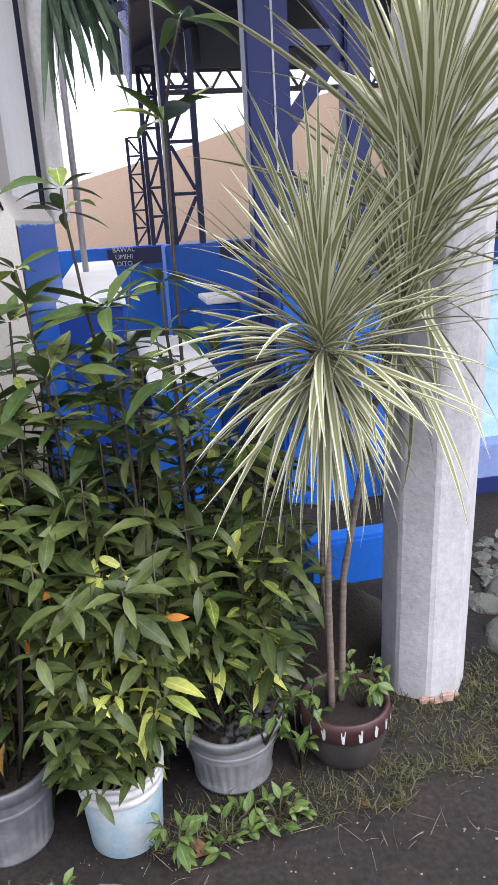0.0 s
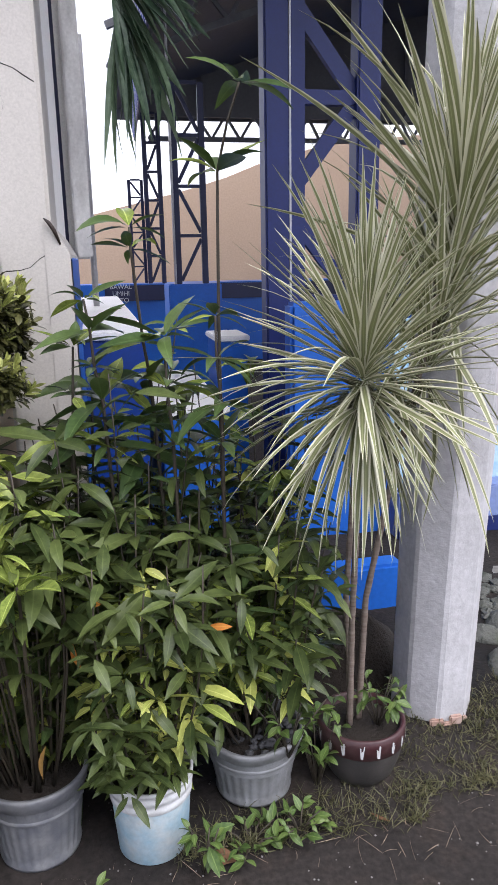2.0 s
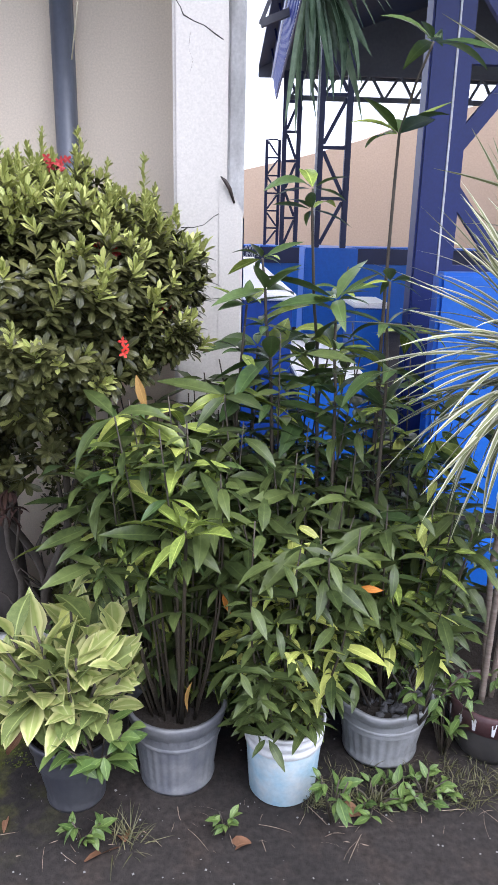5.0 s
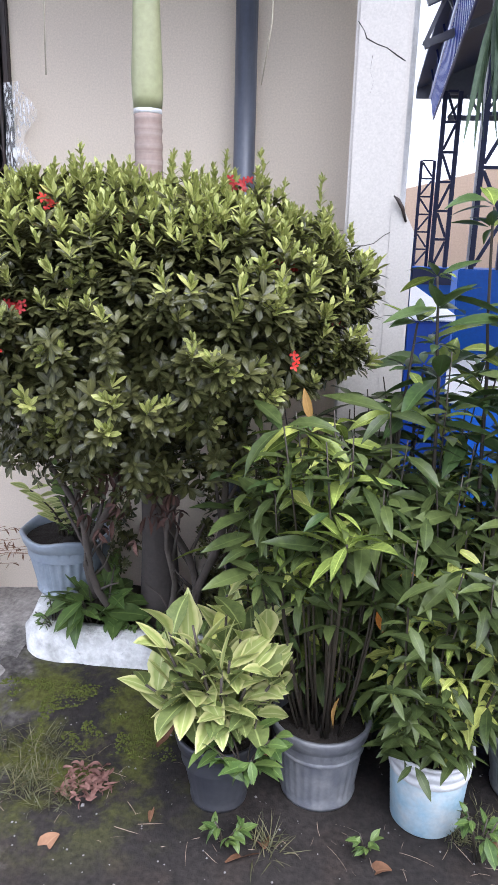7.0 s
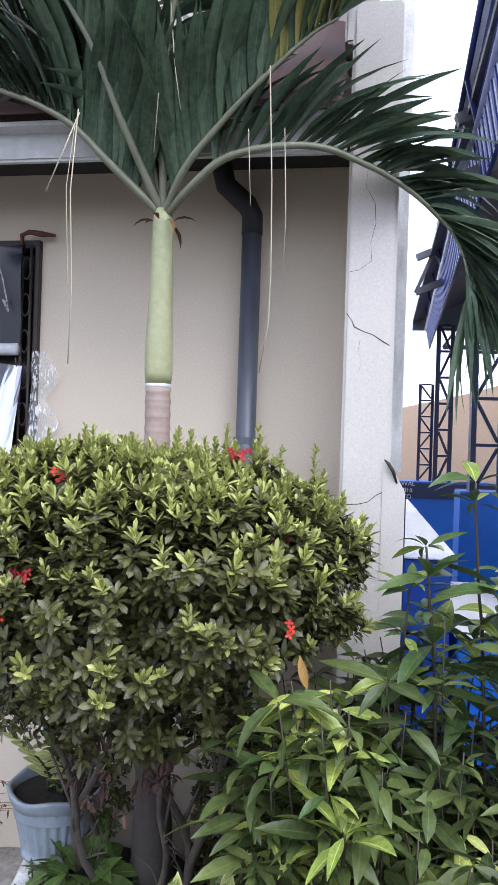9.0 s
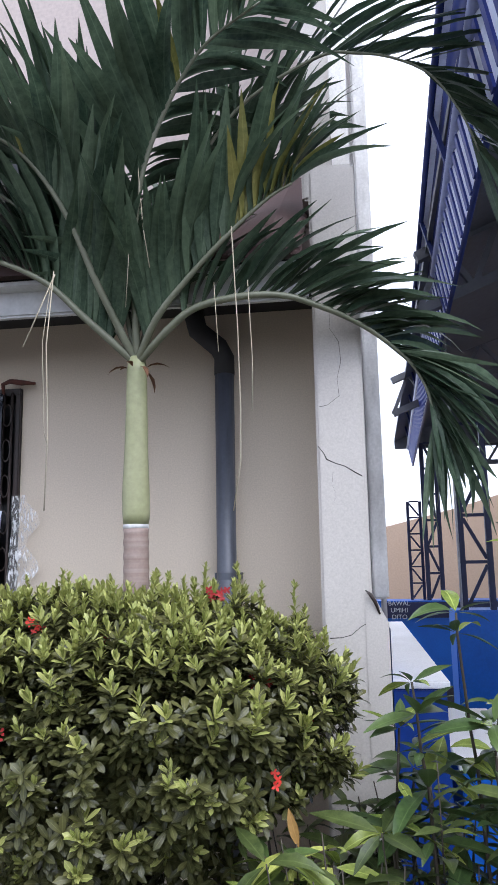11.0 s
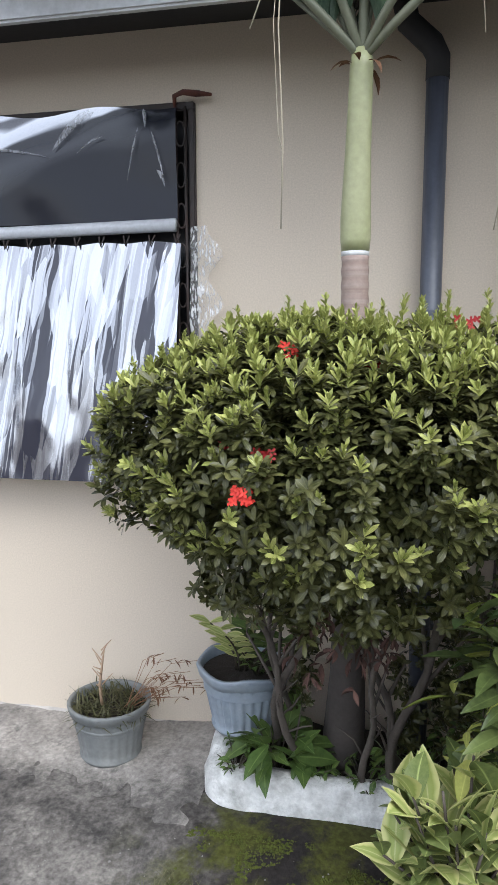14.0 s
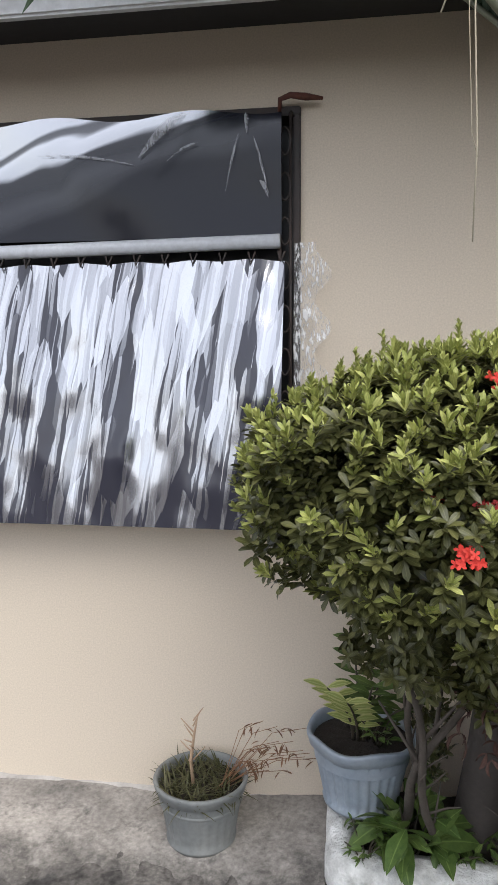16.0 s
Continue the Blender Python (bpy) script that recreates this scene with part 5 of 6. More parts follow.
dracaena_head((1.170, 2.215, 1.205), (-0.03, -0.1, 1), 0, 110, 0.90, 10)
dracaena_head((1.455, 2.31, 1.62), (0.06, 0.0, 1), 70, 0, 1.32, 34)
dracaena_head((1.445, 2.32, 1.50), (0.10, 0.0, 1), 58, 6, 1.08, 15)
dracaena_head((1.42, 2.33, 1.38), (0.14, 0.0, 1), 54, 10, 1.0, 5)
dracaena_head((1.39, 2.335, 1.25), (0.16, 0.0, 1), 40, 16, 0.95, 0)
dracaena_head((1.27, 2.35, 1.30), (0.12, 0.2, 1), 24, 4, 0.9, 15)

# ---- ixora bush ----
bush = thing("ixora_bush", "round clipped ixora bush with small glossy leaves and red flowers", "bush", (-0.33, 2.72, 0.17))
BO = Vector((-0.33, 2.72, 0.17))
BC, BR = Vector((-0.335, 2.55, 1.325)), Vector((0.68, 0.42, 0.345))


def rosette(sh, m, n, length, width, el, young=False):
    a0 = rnd(0, 6)
    for k in range(n):
        a = a0 + k * math.tau / n + rnd(-0.25, 0.25)
        e = radians(rnd(*el))
        d = Vector((math.cos(a) * math.cos(e), math.sin(a) * math.cos(e), math.sin(e)))
        blade(sh, m @ frame_to(Vector((0, 0, 0.004 * k)), d, rnd(-0.2, 0.2)), length * rnd(0.8, 1.15), width * rnd(0.85, 1.1), 28 if not young else 12, 0.22, 4, 0.58, 0, 0.2, 3.0)


def rosette_mesh(young):
    sh = Shape()
    if young:
        rosette(sh, Matrix(), 5, 0.042, 0.0145, (30, 65), True)
        rosette(sh, Matrix.Translation((0, 0, 0.02)), 4, 0.036, 0.0115, (60, 85), True)
    else:
        rosette(sh, Matrix(), 6, 0.043, 0.0165, (10, 55))
        rosette(sh, Matrix.Translation((0, 0, -0.028)), 7, 0.046, 0.0175, (-20, 25))
    return sh


OLD = [rosette_mesh(False) for _ in range(6)]
YOUNG = [rosette_mesh(True) for _ in range(5)]
OLDM = [s.mesh("sprig", IXORA_OLD) for s in OLD]
YOUNGM = [s.mesh("sprig", IXORA_YOUNG) for s in YOUNG]


def bush_point():
    while True:
        d = Vector((random.gauss(0, 1), random.gauss(0, 1), random.gauss(0, 1))).normalized()
        if d.z < -0.75:
            continue
        k = (abs(d.x) ** 2.5 + abs(d.y) ** 2.5 + abs(d.z) ** 2.5) ** -0.4
        k *= 1 + 0.10 * noise.noise(d * 2.3) + 0.10 * noise.noise(d * 6.0)
        if d.z < 0:
            k *= 1 - 0.48 * abs(d.x) * (-d.z)
        p = BC + Vector((d.x * BR.x * (0.93 if d.x > 0 else 1.0), d.y * BR.y, d.z * BR.z)) * k
        return p, Vector((d.x / BR.x, d.y / BR.y, d.z / BR.z)).normalized(), d


rest_old, rest_young = Shape(), Shape()
near = 0
for i in range(3900):
    p, nrm, d = bush_point()
    lump = noise.noise(d * 5.5 + Vector((3, 1, 7)))
    hollow = 0.0 if lump > -0.06 + 0.10 * noise.noise(d * 13) - 0.6 * max(0.0, d.z + 0.1) else rnd(0.12, 0.32)
    depth = 1 + 0.10 * max(0.0, lump) - hollow - (rnd(-0.04, 0.05) if i < 2000 else rnd(0.10, 0.42))
    p = BC + (p - BC) * depth
    axis = (nrm * 0.65 + Vector((0, -0.1, 0.9)) + Vector((rnd(-0.4, 0.4), rnd(-0.4, 0.4), rnd(-0.2, 0.3)))).normalized()
    m = Matrix.Translation(p - BO) @ axis.to_track_quat("Z", "Y").to_matrix().to_4x4() @ Matrix.Rotation(rnd(0, 6), 4, "Z") @ Matrix.Scale(rnd(0.75, 1.12), 4)
    fresh = depth > 0.95 and random.random() < (0.85 if d.z > 0.3 else 0.42)
    if depth > 0.95 and d.y < -0.35 and near < 280:
        near += 1
        part("sprig", random.choice(OLDM), None, bush, m=m)
        if fresh:
            part("sprig", random.choice(YOUNGM), None, bush, "yellow-green young leaves", m=m @ Matrix.Translation((0, 0, 0.012)))
        continue
    for pick, tgt in ((random.choice(OLD), rest_old),) + (((random.choice(YOUNG), rest_young),) if fresh else ()):
        mm = m if tgt is rest_old else m @ Matrix.Translation((0, 0, 0.012))
        tgt.add([mm @ Vector(v) for v in pick.v], pick.f, list(pick.u))
# low twigs under the crown
for i in range(330):
    a, q = rnd(0, math.tau), math.sqrt(rnd(0, 1))
    x, y = -0.36 + 0.42 * q * math.cos(a), 2.52 + 0.26 * q * math.sin(a)
    z = rnd(0.78, 1.02) + 0.16 * q
    m = Matrix.Translation(Vector((x, y, z)) - BO) @ Vector((rnd(-0.7, 0.7), rnd(-1, 0.2), rnd(-0.2, 0.9))).to_track_quat("Z", "Y").to_matrix().to_4x4() @ Matrix.Scale(rnd(0.7, 1.1), 4)
    s = random.choice(OLD)
    rest_old.add([m @ Vector(v) for v in s.v], s.f, list(s.u))
for i in range(210):
    x, y, z = random.choice(((0.02, 2.76), (-0.14, 2.88), (0.06, 2.84), (-0.52, 2.95), (-0.02, 2.9))) + (rnd(0.28, 0.85),)
    m = Matrix.Translation(Vector((x + rnd(-0.05, 0.05), y + rnd(-0.05, 0.05), z)) - BO) @ Vector((rnd(-0.7, 0.7), rnd(-1, 0.5), rnd(0, 0.9))).to_track_quat("Z", "Y").to_matrix().to_4x4() @ Matrix.Scale(rnd(0.5, 0.9), 4)
    s = random.choice(OLD)
    rest_old.add([m @ Vector(v) for v in s.v], s.f, list(s.u))
# upright shoots above the crown
for i in range(130):
    a, q = i * 2.4, math.sqrt(rnd(0, 1))
    x, y = BC.x + 0.64 * q * math.cos(a), BC.y + 0.38 * q * math.sin(a)
    z = BC.z + BR.z * max(0.05, 1 - 0.85 * q ** 3) ** 0.4 * 0.93
    h = (0.09 + 0.09 * noise.noise(Vector((x * 9, y * 9, 4)))) * rnd(0.6, 1.2) if i % 7 else rnd(0.07, 0.16)
    for k in range(6):
        m = Matrix.Translation(Vector((x + rnd(-0.004, 0.004), y, z + h * k / 5)) - BO) @ Matrix.Rotation(rnd(0, 6), 4, "Z") @ Matrix.Scale(1.0 - 0.09 * k, 4)
        s = random.choice(YOUNG if k > 2 else OLD)
        (rest_young if k > 2 else rest_old).add([m @ Vector(v) for v in s.v], s.f, list(s.u))
part("foliage", rest_old, IXORA_OLD, bush, "dark green inner and far foliage", "stuff")
part("young_foliage", rest_young, IXORA_YOUNG, bush, "yellow-green new shoots", "stuff")
# dry brown leaves caught under the crown
dead = Shape()
for i in range(34):
    a, q = rnd(0, math.tau), math.sqrt(rnd(0, 1))
    p = Vector((-0.33 + 0.16 * q * math.cos(a), 2.52 + 0.12 * q * math.sin(a), rnd(0.70, 0.93)))
    for k in range(3):
        d = Vector((rnd(-1, 1), rnd(-1, 0.6), rnd(-1, 0.1)))
        blade(dead, frame_to(p - BO, d, rnd(-1, 1)), rnd(0.04, 0.07), rnd(0.010, 0.018), rnd(20, 110), 0.7, 4, 0.5, rnd(-1, 1), 0.2)
part("dead_leaves", dead, DEADBROWN, bush, "dry reddish-brown leaves under the crown", "stuff")
# stems
for i, (b, c, e, r) in enumerate((((-0.62, 2.78, 0.17), (-0.60, 2.70, 0.45), (-0.42, 2.62, 0.85), 0.017), ((-0.52, 2.72, 0.17), (-0.50, 2.66, 0.40), (-0.66, 2.58, 0.95), 0.015), ((-0.20, 2.70, 0.17), (-0.16, 2.66, 0.45), (-0.02, 2.6, 0.95), 0.018),
                                ((-0.12, 2.74, 0.17), (-0.22, 2.68, 0.42), (-0.30, 2.6, 0.9), 0.016), ((-0.26, 2.66, 0.17), (-0.30, 2.60, 0.45), (-0.18, 2.56, 0.85), 0.013), ((-0.02, 2.82, 0.17), (0.0, 2.74, 0.5), (0.12, 2.66, 1.0), 0.012), ((-0.55, 2.84, 0.17), (-0.58, 2.76, 0.55), (-0.6, 2.6, 1.05), 0.012))):
    b, c, e = Vector(b) - BO + Vector((0, 0.14, -0.02)), Vector(c) - BO + Vector((0, 0.10, 0)), Vector(e) - BO
    pts = [(1 - f) ** 2 * b + 2 * f * (1 - f) * c + f * f * e + Vector((0.02 * math.sin(f * 9 + i), 0.015 * math.cos(f * 7 + i), 0)) for f in [k / 9 for k in range(10)]]
    sh = Shape()
    tube(sh, pts, [r * (1 - 0.45 * k / 9) * (1 + 0.1 * (k % 2)) for k in range(10)], 8)
    for k in range(4):
        q = pts[5 + k]
        tube(sh, [q, q + Vector((rnd(-0.15, 0.15), rnd(-0.12, 0.1), rnd(0.12, 0.3)))], [r * 0.5, r * 0.25], 6)
    for k in range(3):
        q = pts[2 + k]
        w = Vector((rnd(-0.10, 0.10), rnd(-0.08, 0.04), rnd(0.05, 0.16)))
        tube(sh, [q, q + w * 0.5 + Vector((rnd(-0.02, 0.02), 0, 0.01)), q + w], [r * 0.32, r * 0.24, r * 0.12], 5)
    part("stem", sh, BARK, bush, "crooked grey-brown stem")
# red flower heads
for p, dark, n in (((-0.541, 2.135, 1.322), False, 22), ((-0.071, 2.215, 1.295), False, 4), ((0.253, 2.56, 1.366), True, 8), ((-0.02, 2.58, 1.72), True, 8), ((-0.50, 2.19, 1.41), True, 7), ((-0.455, 2.33, 1.655), False, 7), ((-0.22, 2.36, 1.605), True, 9), ((-0.60, 2.25, 1.42), True, 6), ((0.185, 2.33, 1.29), False, 3), ((-0.29, 2.36, 1.62), True, 5), ((0.13, 2.35, 1.515), True, 4)):
    fl = Shape()
    for k in range(n):
        c = Vector(p) - BO + Vector((rnd(-0.028, 0.028), rnd(-0.06, -0.035), rnd(-0.016, 0.016)))
        m = Matrix.Translation(c) @ Vector((rnd(-0.5, 0.5), -1, rnd(0, 0.7))).to_track_quat("Z", "Y").to_matrix().to_4x4()
        for j in range(4):
            a = j * math.tau / 4 + k
            blade(fl, m @ frame_to(Vector(), Vector((math.cos(a), math.sin(a), 0.2)), 0), 0.013, 0.008, 20, 0.1, 3, 0.6, 0, 0.3)
    part("flower", fl, PETALDARK if dark else PETAL, bush, "dark red fading flower head" if dark else "bright red flower head")

# ---- palm ----
palm = thing("palm_tree", "slender palm with a smooth green crownshaft and feathery fronds", "palm tree", (-0.32, 2.77, 0.175))
PO = Vector((-0.32, 2.77, 0.175))
CROWNSHAFT = surface("green_crownshaft", (0.29, 0.31, 0.15), (0.45, 0.43, 0.29), 0.4, 4, 50, 0.6, 0.05, stretch=(1, 1, 0.3))
RINGED = surface("brown_ringed_trunk", (0.26, 0.18, 0.15), (0.42, 0.36, 0.32), 0.6, 5, 60, 0.7, 0.3, stretch=(0.3, 0.3, 9))
sh = Shape()
tube(sh, [(-0.045, 0.20, -0.03), (-0.04, 0.19, 0.05), (-0.025, 0.12, 0.35), (-0.008, 0.03, 0.75), (-0.005, -0.01, 1.3), (-0.01, -0.01, 1.40)], [0.085, 0.078, 0.062, 0.055, 0.046, 0.044], 20)
part("trunk", sh, PALMTRUNK, palm)
sh = Shape()
pts, rad = [], []
for k in range(25):
    f = k / 24
    pts.append((-0.01 - 0.004 * f, -0.01, 1.40 + 0.35 * f))
    rad.append(0.0425 - 0.002 * f + (0.0022 if k % 3 == 0 else 0))
tube(sh, pts, rad, 20)
part("ringed_trunk", sh, RINGED, palm, "brown trunk with close pale rings")
sh = Shape()
tube(sh, [(-0.014, -0.01, 1.75), (-0.014, -0.01, 1.752), (-0.014, -0.01, 1.764)], [0.041, 0.0425, 0.0425], 20)
part("leaf_scar", sh, PAILWHITE, palm, "white leaf scar ring")
sh = Shape()
tube(sh, [(-0.014, -0.01, 1.764), (-0.014, -0.01, 1.80), (-0.014, -0.015, 1.86), (-0.011, -0.025, 2.0), (-0.006, -0.04, 2.15), (-0.002, -0.055, 2.27), (0.0, -0.06, 2.32)], [0.042, 0.046, 0.046, 0.040, 0.036, 0.034, 0.028], 20)
part("crownshaft", sh, CROWNSHAFT, palm, "pale green smooth crownshaft")
sh = Shape()
for k in range(7):
    a = k * 0.9
    blade(sh, frame_to(Vector((0.03 * math.cos(a), -0.06 + 0.03 * math.sin(a), 2.28)), Vector((math.cos(a), math.sin(a), rnd(-0.8, 0.6))), 0), rnd(0.04, 0.09), 0.02, 60, 0.5, 4)
part("dry_sheath", sh, DRY, palm, "torn brown sheath at the crown base")

LEAFLETS = leaf_meshes("leaflet", PALMLEAF, [(0.40, 0.052, 25), (0.46, 0.056, 40), (0.36, 0.048, 15), (0.42, 0.054, 55)], 6, 0.35, 0.3, 0.3, 0.6)
YELLOWED = leaf_meshes("leaflet", PALMYELLOW, [(0.34, 0.044, 20), (0.28, 0.040, 35)], 5, 0.3, 0.3, 0.35, 0.5)
HANGING = leaf_meshes("leaflet", PALMLEAF, [(0.46, 0.027, 12), (0.42, 0.024, 25), (0.50, 0.026, 18)], 6, 0.35, 0.3, 0.3, 0.6)
LEAFSHAPES, THINSHAPES = [], []
for L, wd, bd in ((0.42, 0.056, 35), (0.38, 0.052, 20), (0.45, 0.058, 50)):
    for width, shapes in ((wd, LEAFSHAPES), (wd * 0.5, THINSHAPES)):
        q = Shape()
        blade(q, Matrix(), L, width, bd, 0.3, 5, 0.3, rnd(-0.5, 0.5), 0.35)
        shapes.append(q)
RACHIS = surface("green_frond_stalk", (0.13, 0.14, 0.09), (0.25, 0.25, 0.18), 0.45, 6, 60, 0.5, 0.1)


def frond(ctrl, single, yellow=0.0, lift=(0.5, -0.5), scale=1.0, side=0.5, along=(0.5, 0.9), skip=0.0, fan=0.3, start=5, hang=0, shapes=LEAFSHAPES):
    """A feather frond along a smooth curve through ctrl (world points after the crown).
    lift: how far the leaflets rise, from base to tip; along: how far they point along the stalk; fan: how far they spread at the tip."""
    c = [Vector((-0.32, 2.71, 2.47))] + [Vector(q) + Vector((0.05, 0.02, -0.01)) for q in ctrl]
    c = [2 * c[0] - c[1]] + c + [2 * c[-1] - c[-2]]
    pts, n = [], 46
    for k in range(n + 1):
        u = k / n * (len(c) - 3)
        i = min(int(u), len(c) - 4)
        u -= i
        p0, p1, p2, p3 = c[i:i + 4]
        pts.append(0.5 * (2 * p1 + (p2 - p0) * u + (2 * p0 - 5 * p1 + 4 * p2 - p3) * u * u + (3 * p1 - p0 - 3 * p2 + p3) * u ** 3) - PO)
    sh = Shape()
    tube(sh, pts, [(0.0125 if single else 0.007) * (1 - 0.85 * k / n) + 0.002 for k in range(n + 1)], 8)
    fr = part("frond", sh, RACHIS, palm)
    joined = Shape()
    for k in range(start, n + 1):
        d = (pts[min(k + 1, n)] - pts[k - 1]).normalized()
        across = d.cross(Vector((0, 0, 1)))
        across = across.normalized() if across.length > 0.05 else Vector((0, 1, 0))
        up = across.cross(d)
        f = k / n
        for s in (-1, 1):
            if random.random() < skip:
                continue
            rise = lift[0] + (lift[1] - lift[0]) * f * f + rnd(-0.12, 0.12) + rnd(-fan, fan) * f * f
            dd = d * (along[0] + (along[1] - along[0]) * f) + across * s * side * rnd(0.6, 1.0) + up * rise
            sc = scale * (0.75 + 0.4 * math.sin(math.pi * min(1, 0.1 + 0.8 * f))) * rnd(0.85, 1.05)
            m = frame_to(pts[k], dd, s * rnd(0.1, 0.8)) @ Matrix.Scale(sc, 4)
            if single:
                part("leaflet", random.choice(YELLOWED if random.random() < yellow * (f > 0.55) else LEAFLETS), None, fr, m=m)
            else:
                g = random.choice(shapes)
                joined.add([m @ Vector(v) for v in g.v], g.f, list(g.u))
    for k in range(hang):
        a = radians(-12 + 90 * k / hang + rnd(-5, 5))
        dd = Vector((math.sin(a), rnd(-0.22, 0.12), -math.cos(a)))
        m = frame_to(pts[n - round(13 * k / hang)], dd, rnd(-1.2, 1.2)) @ Matrix.Scale(rnd(0.65, 0.95), 4)
        part("leaflet", random.choice(HANGING), None, fr, m=m)
    if joined.v:
        part("foliage", joined, PALMFAR, fr, kind="stuff")


PALMFAR = leafy("palm_far_leaflet", (0.012, 0.034, 0.023), (0.09, 0.145, 0.085), 0.33, 0.15, 0.5, island=True)
# low arching frond towards the pilaster
frond([(-0.25, 2.62, 2.565), (-0.15, 2.60, 2.63), (0.01, 2.59, 2.655), (0.14, 2.60, 2.65), (0.25, 2.64, 2.62), (0.335, 2.70, 2.597), (0.41, 2.76, 2.567), (0.485, 2.81, 2.518), (0.545, 2.82, 2.455), (0.588, 2.82, 2.36), (0.605, 2.82, 2.24)], True, 0.0, (0.75, 0.30), 0.95, 0.25, (0.55, 0.9), 0.0, 0.7, 7, 26)
# short frond, its upper leaflets yellowing
frond([(-0.28, 2.60, 2.60), (-0.17, 2.56, 2.71), (-0.03, 2.52, 2.83), (0.10, 2.50, 2.93), (0.18, 2.49, 2.97)], True, 0.34, (0.55, 0.75), 1.02, 0.3, (0.6, 0.75), 0.1, 0.45)
# central frond rising towards the sky
frond([(-0.36, 2.62, 2.80), (-0.335, 2.58, 3.05), (-0.25, 2.55, 3.28), (-0.10, 2.5, 3.48), (0.10, 2.45, 3.58)], True, 0.02, (0.15, 0.3), 1.05, 0.95, (0.6, 0.7), 0.05)
# left frond
frond([(-0.52, 2.62, 2.62), (-0.66, 2.58, 2.75), (-0.85, 2.54, 2.83), (-1.10, 2.48, 2.86), (-1.35, 2.42, 2.80)], True, 0.03, (0.7, 0.0), 0.98, 0.3, (0.45, 0.8))
# fronds over the eave
frond([(-0.47, 2.58, 2.72), (-0.56, 2.5, 2.95), (-0.68, 2.42, 3.12), (-0.86, 2.34, 3.22)], True, 0.04, (0.35, 0.2), 0.95, 0.45, (0.6, 0.7), 0.15)
frond([(-0.60, 2.74, 2.70), (-0.80, 2.76, 2.88), (-1.05, 2.76, 3.0), (-1.35, 2.72, 3.02)], False, 0, (0.7, 0.1), 1.0, 0.4, (0.5, 0.8))
# fronds behind and above
frond([(-0.32, 2.80, 2.85), (-0.22, 2.83, 3.2), (-0.03, 2.83, 3.48), (0.26, 2.83, 3.648), (0.41, 2.83, 3.646), (0.54, 2.83, 3.609), (0.664, 2.83, 3.526), (0.757, 2.83, 3.37), (0.81, 2.83, 3.214)], False, 0, (0.55, 0.25), 1.3, 0.3, (0.6, 0.95), 0.12, 0.55, 14, 0, THINSHAPES)
frond([(-0.55, 2.66, 2.78), (-0.75, 2.62, 3.02), (-1.02, 2.58, 3.18), (-1.35, 2.5, 3.18)], False, 0, (0.6, 0.0), 1.1, 0.45, (0.5, 0.8))
frond([(-0.48, 2.72, 2.9), (-0.62, 2.72, 3.22), (-0.85, 2.68, 3.5), (-1.15, 2.6, 3.65)], False, 0, (0.5, 0.2), 1.1, 0.6, (0.55, 0.8))
frond([(-0.44, 2.85, 2.75), (-0.58, 2.95, 3.0), (-0.80, 3.02, 3.15), (-1.1, 3.05, 3.2)], False, 0, (0.5, 0.1), 1.0, 0.5, (0.5, 0.8))
frond([(-0.33, 2.88, 2.85), (-0.22, 3.0, 3.15), (-0.05, 3.05, 3.4), (0.1, 3.05, 3.5)], False, 0, (0.5, 0.3), 1.0, 0.4, (0.55, 0.8), 0.1)
FIBRE = surface("straw_fibre", (0.42, 0.37, 0.27), (0.28, 0.24, 0.17), 0.7, 8, 60, 0.5, 0.2)
for pts, r in (([(0.04, 2.50, 2.83), (0.055, 2.5, 2.5), (0.06, 2.5, 2.263), (0.058, 2.5, 2.10), (0.035, 2.5, 1.956)], 0.0024), ([(0.085, 2.52, 2.66), (0.098, 2.5, 2.4), (0.095, 2.5, 2.246)], 0.0016), ([(-0.504, 2.44, 2.70), (-0.512, 2.42, 2.46), (-0.50, 2.42, 2.18), (-0.504, 2.42, 1.965)], 0.0026),
               ([(-0.50, 2.44, 2.69), (-0.585, 2.42, 2.46)], 0.0028), ([(-0.02, 2.52, 2.66), (-0.004, 2.5, 2.433)], 0.0016), ([(-0.275, 2.55, 3.1), (-0.24, 2.5, 2.85), (-0.218, 2.5, 2.716)], 0.002), ([(-0.279, 2.5, 2.90), (-0.30, 2.52, 2.60)], 0.0016), ([(-0.511, 2.44, 2.67), (-0.525, 2.42, 2.47), (-0.512, 2.42, 2.20), (-0.498, 2.42, 2.15)], 0.0014)):
    sh = Shape()
    tube(sh, [Vector(q) - PO for q in pts], r * 0.75, 5)
    part("fibre", sh, FIBRE, palm, "pale fibre strand hanging from a frond")

# ---- weeds, grass, litter ----
def tufts(name, label, spots, blades, size):
    sh = Shape()
    for x, y, z in spots:
        for k in range(blades):
            a = rnd(0, math.tau)
            e = radians(rnd(15, 80))
            d = Vector((math.cos(a) * math.cos(e), math.sin(a) * math.cos(e), math.sin(e)))
            blade(sh, frame_to(Vector((x + rnd(-0.02, 0.02), y + rnd(-0.02, 0.02), z - 0.004)), d, rnd(-1, 1)), size * rnd(0.5, 1.3), 0.0028, rnd(20, 100), 0.1, 4, 0.3, 0, 0.7)
    return tagged(new(name, sh.mesh(name, GRASS)), label, "grass", kind="stuff")


def verge_z(x, y):
    return 0.05 * max(0.0, min(1.0, (x - 0.9) / 0.5)) * max(0.0, min(1.0, (y - 2.25) / 0.25)) + 0.006


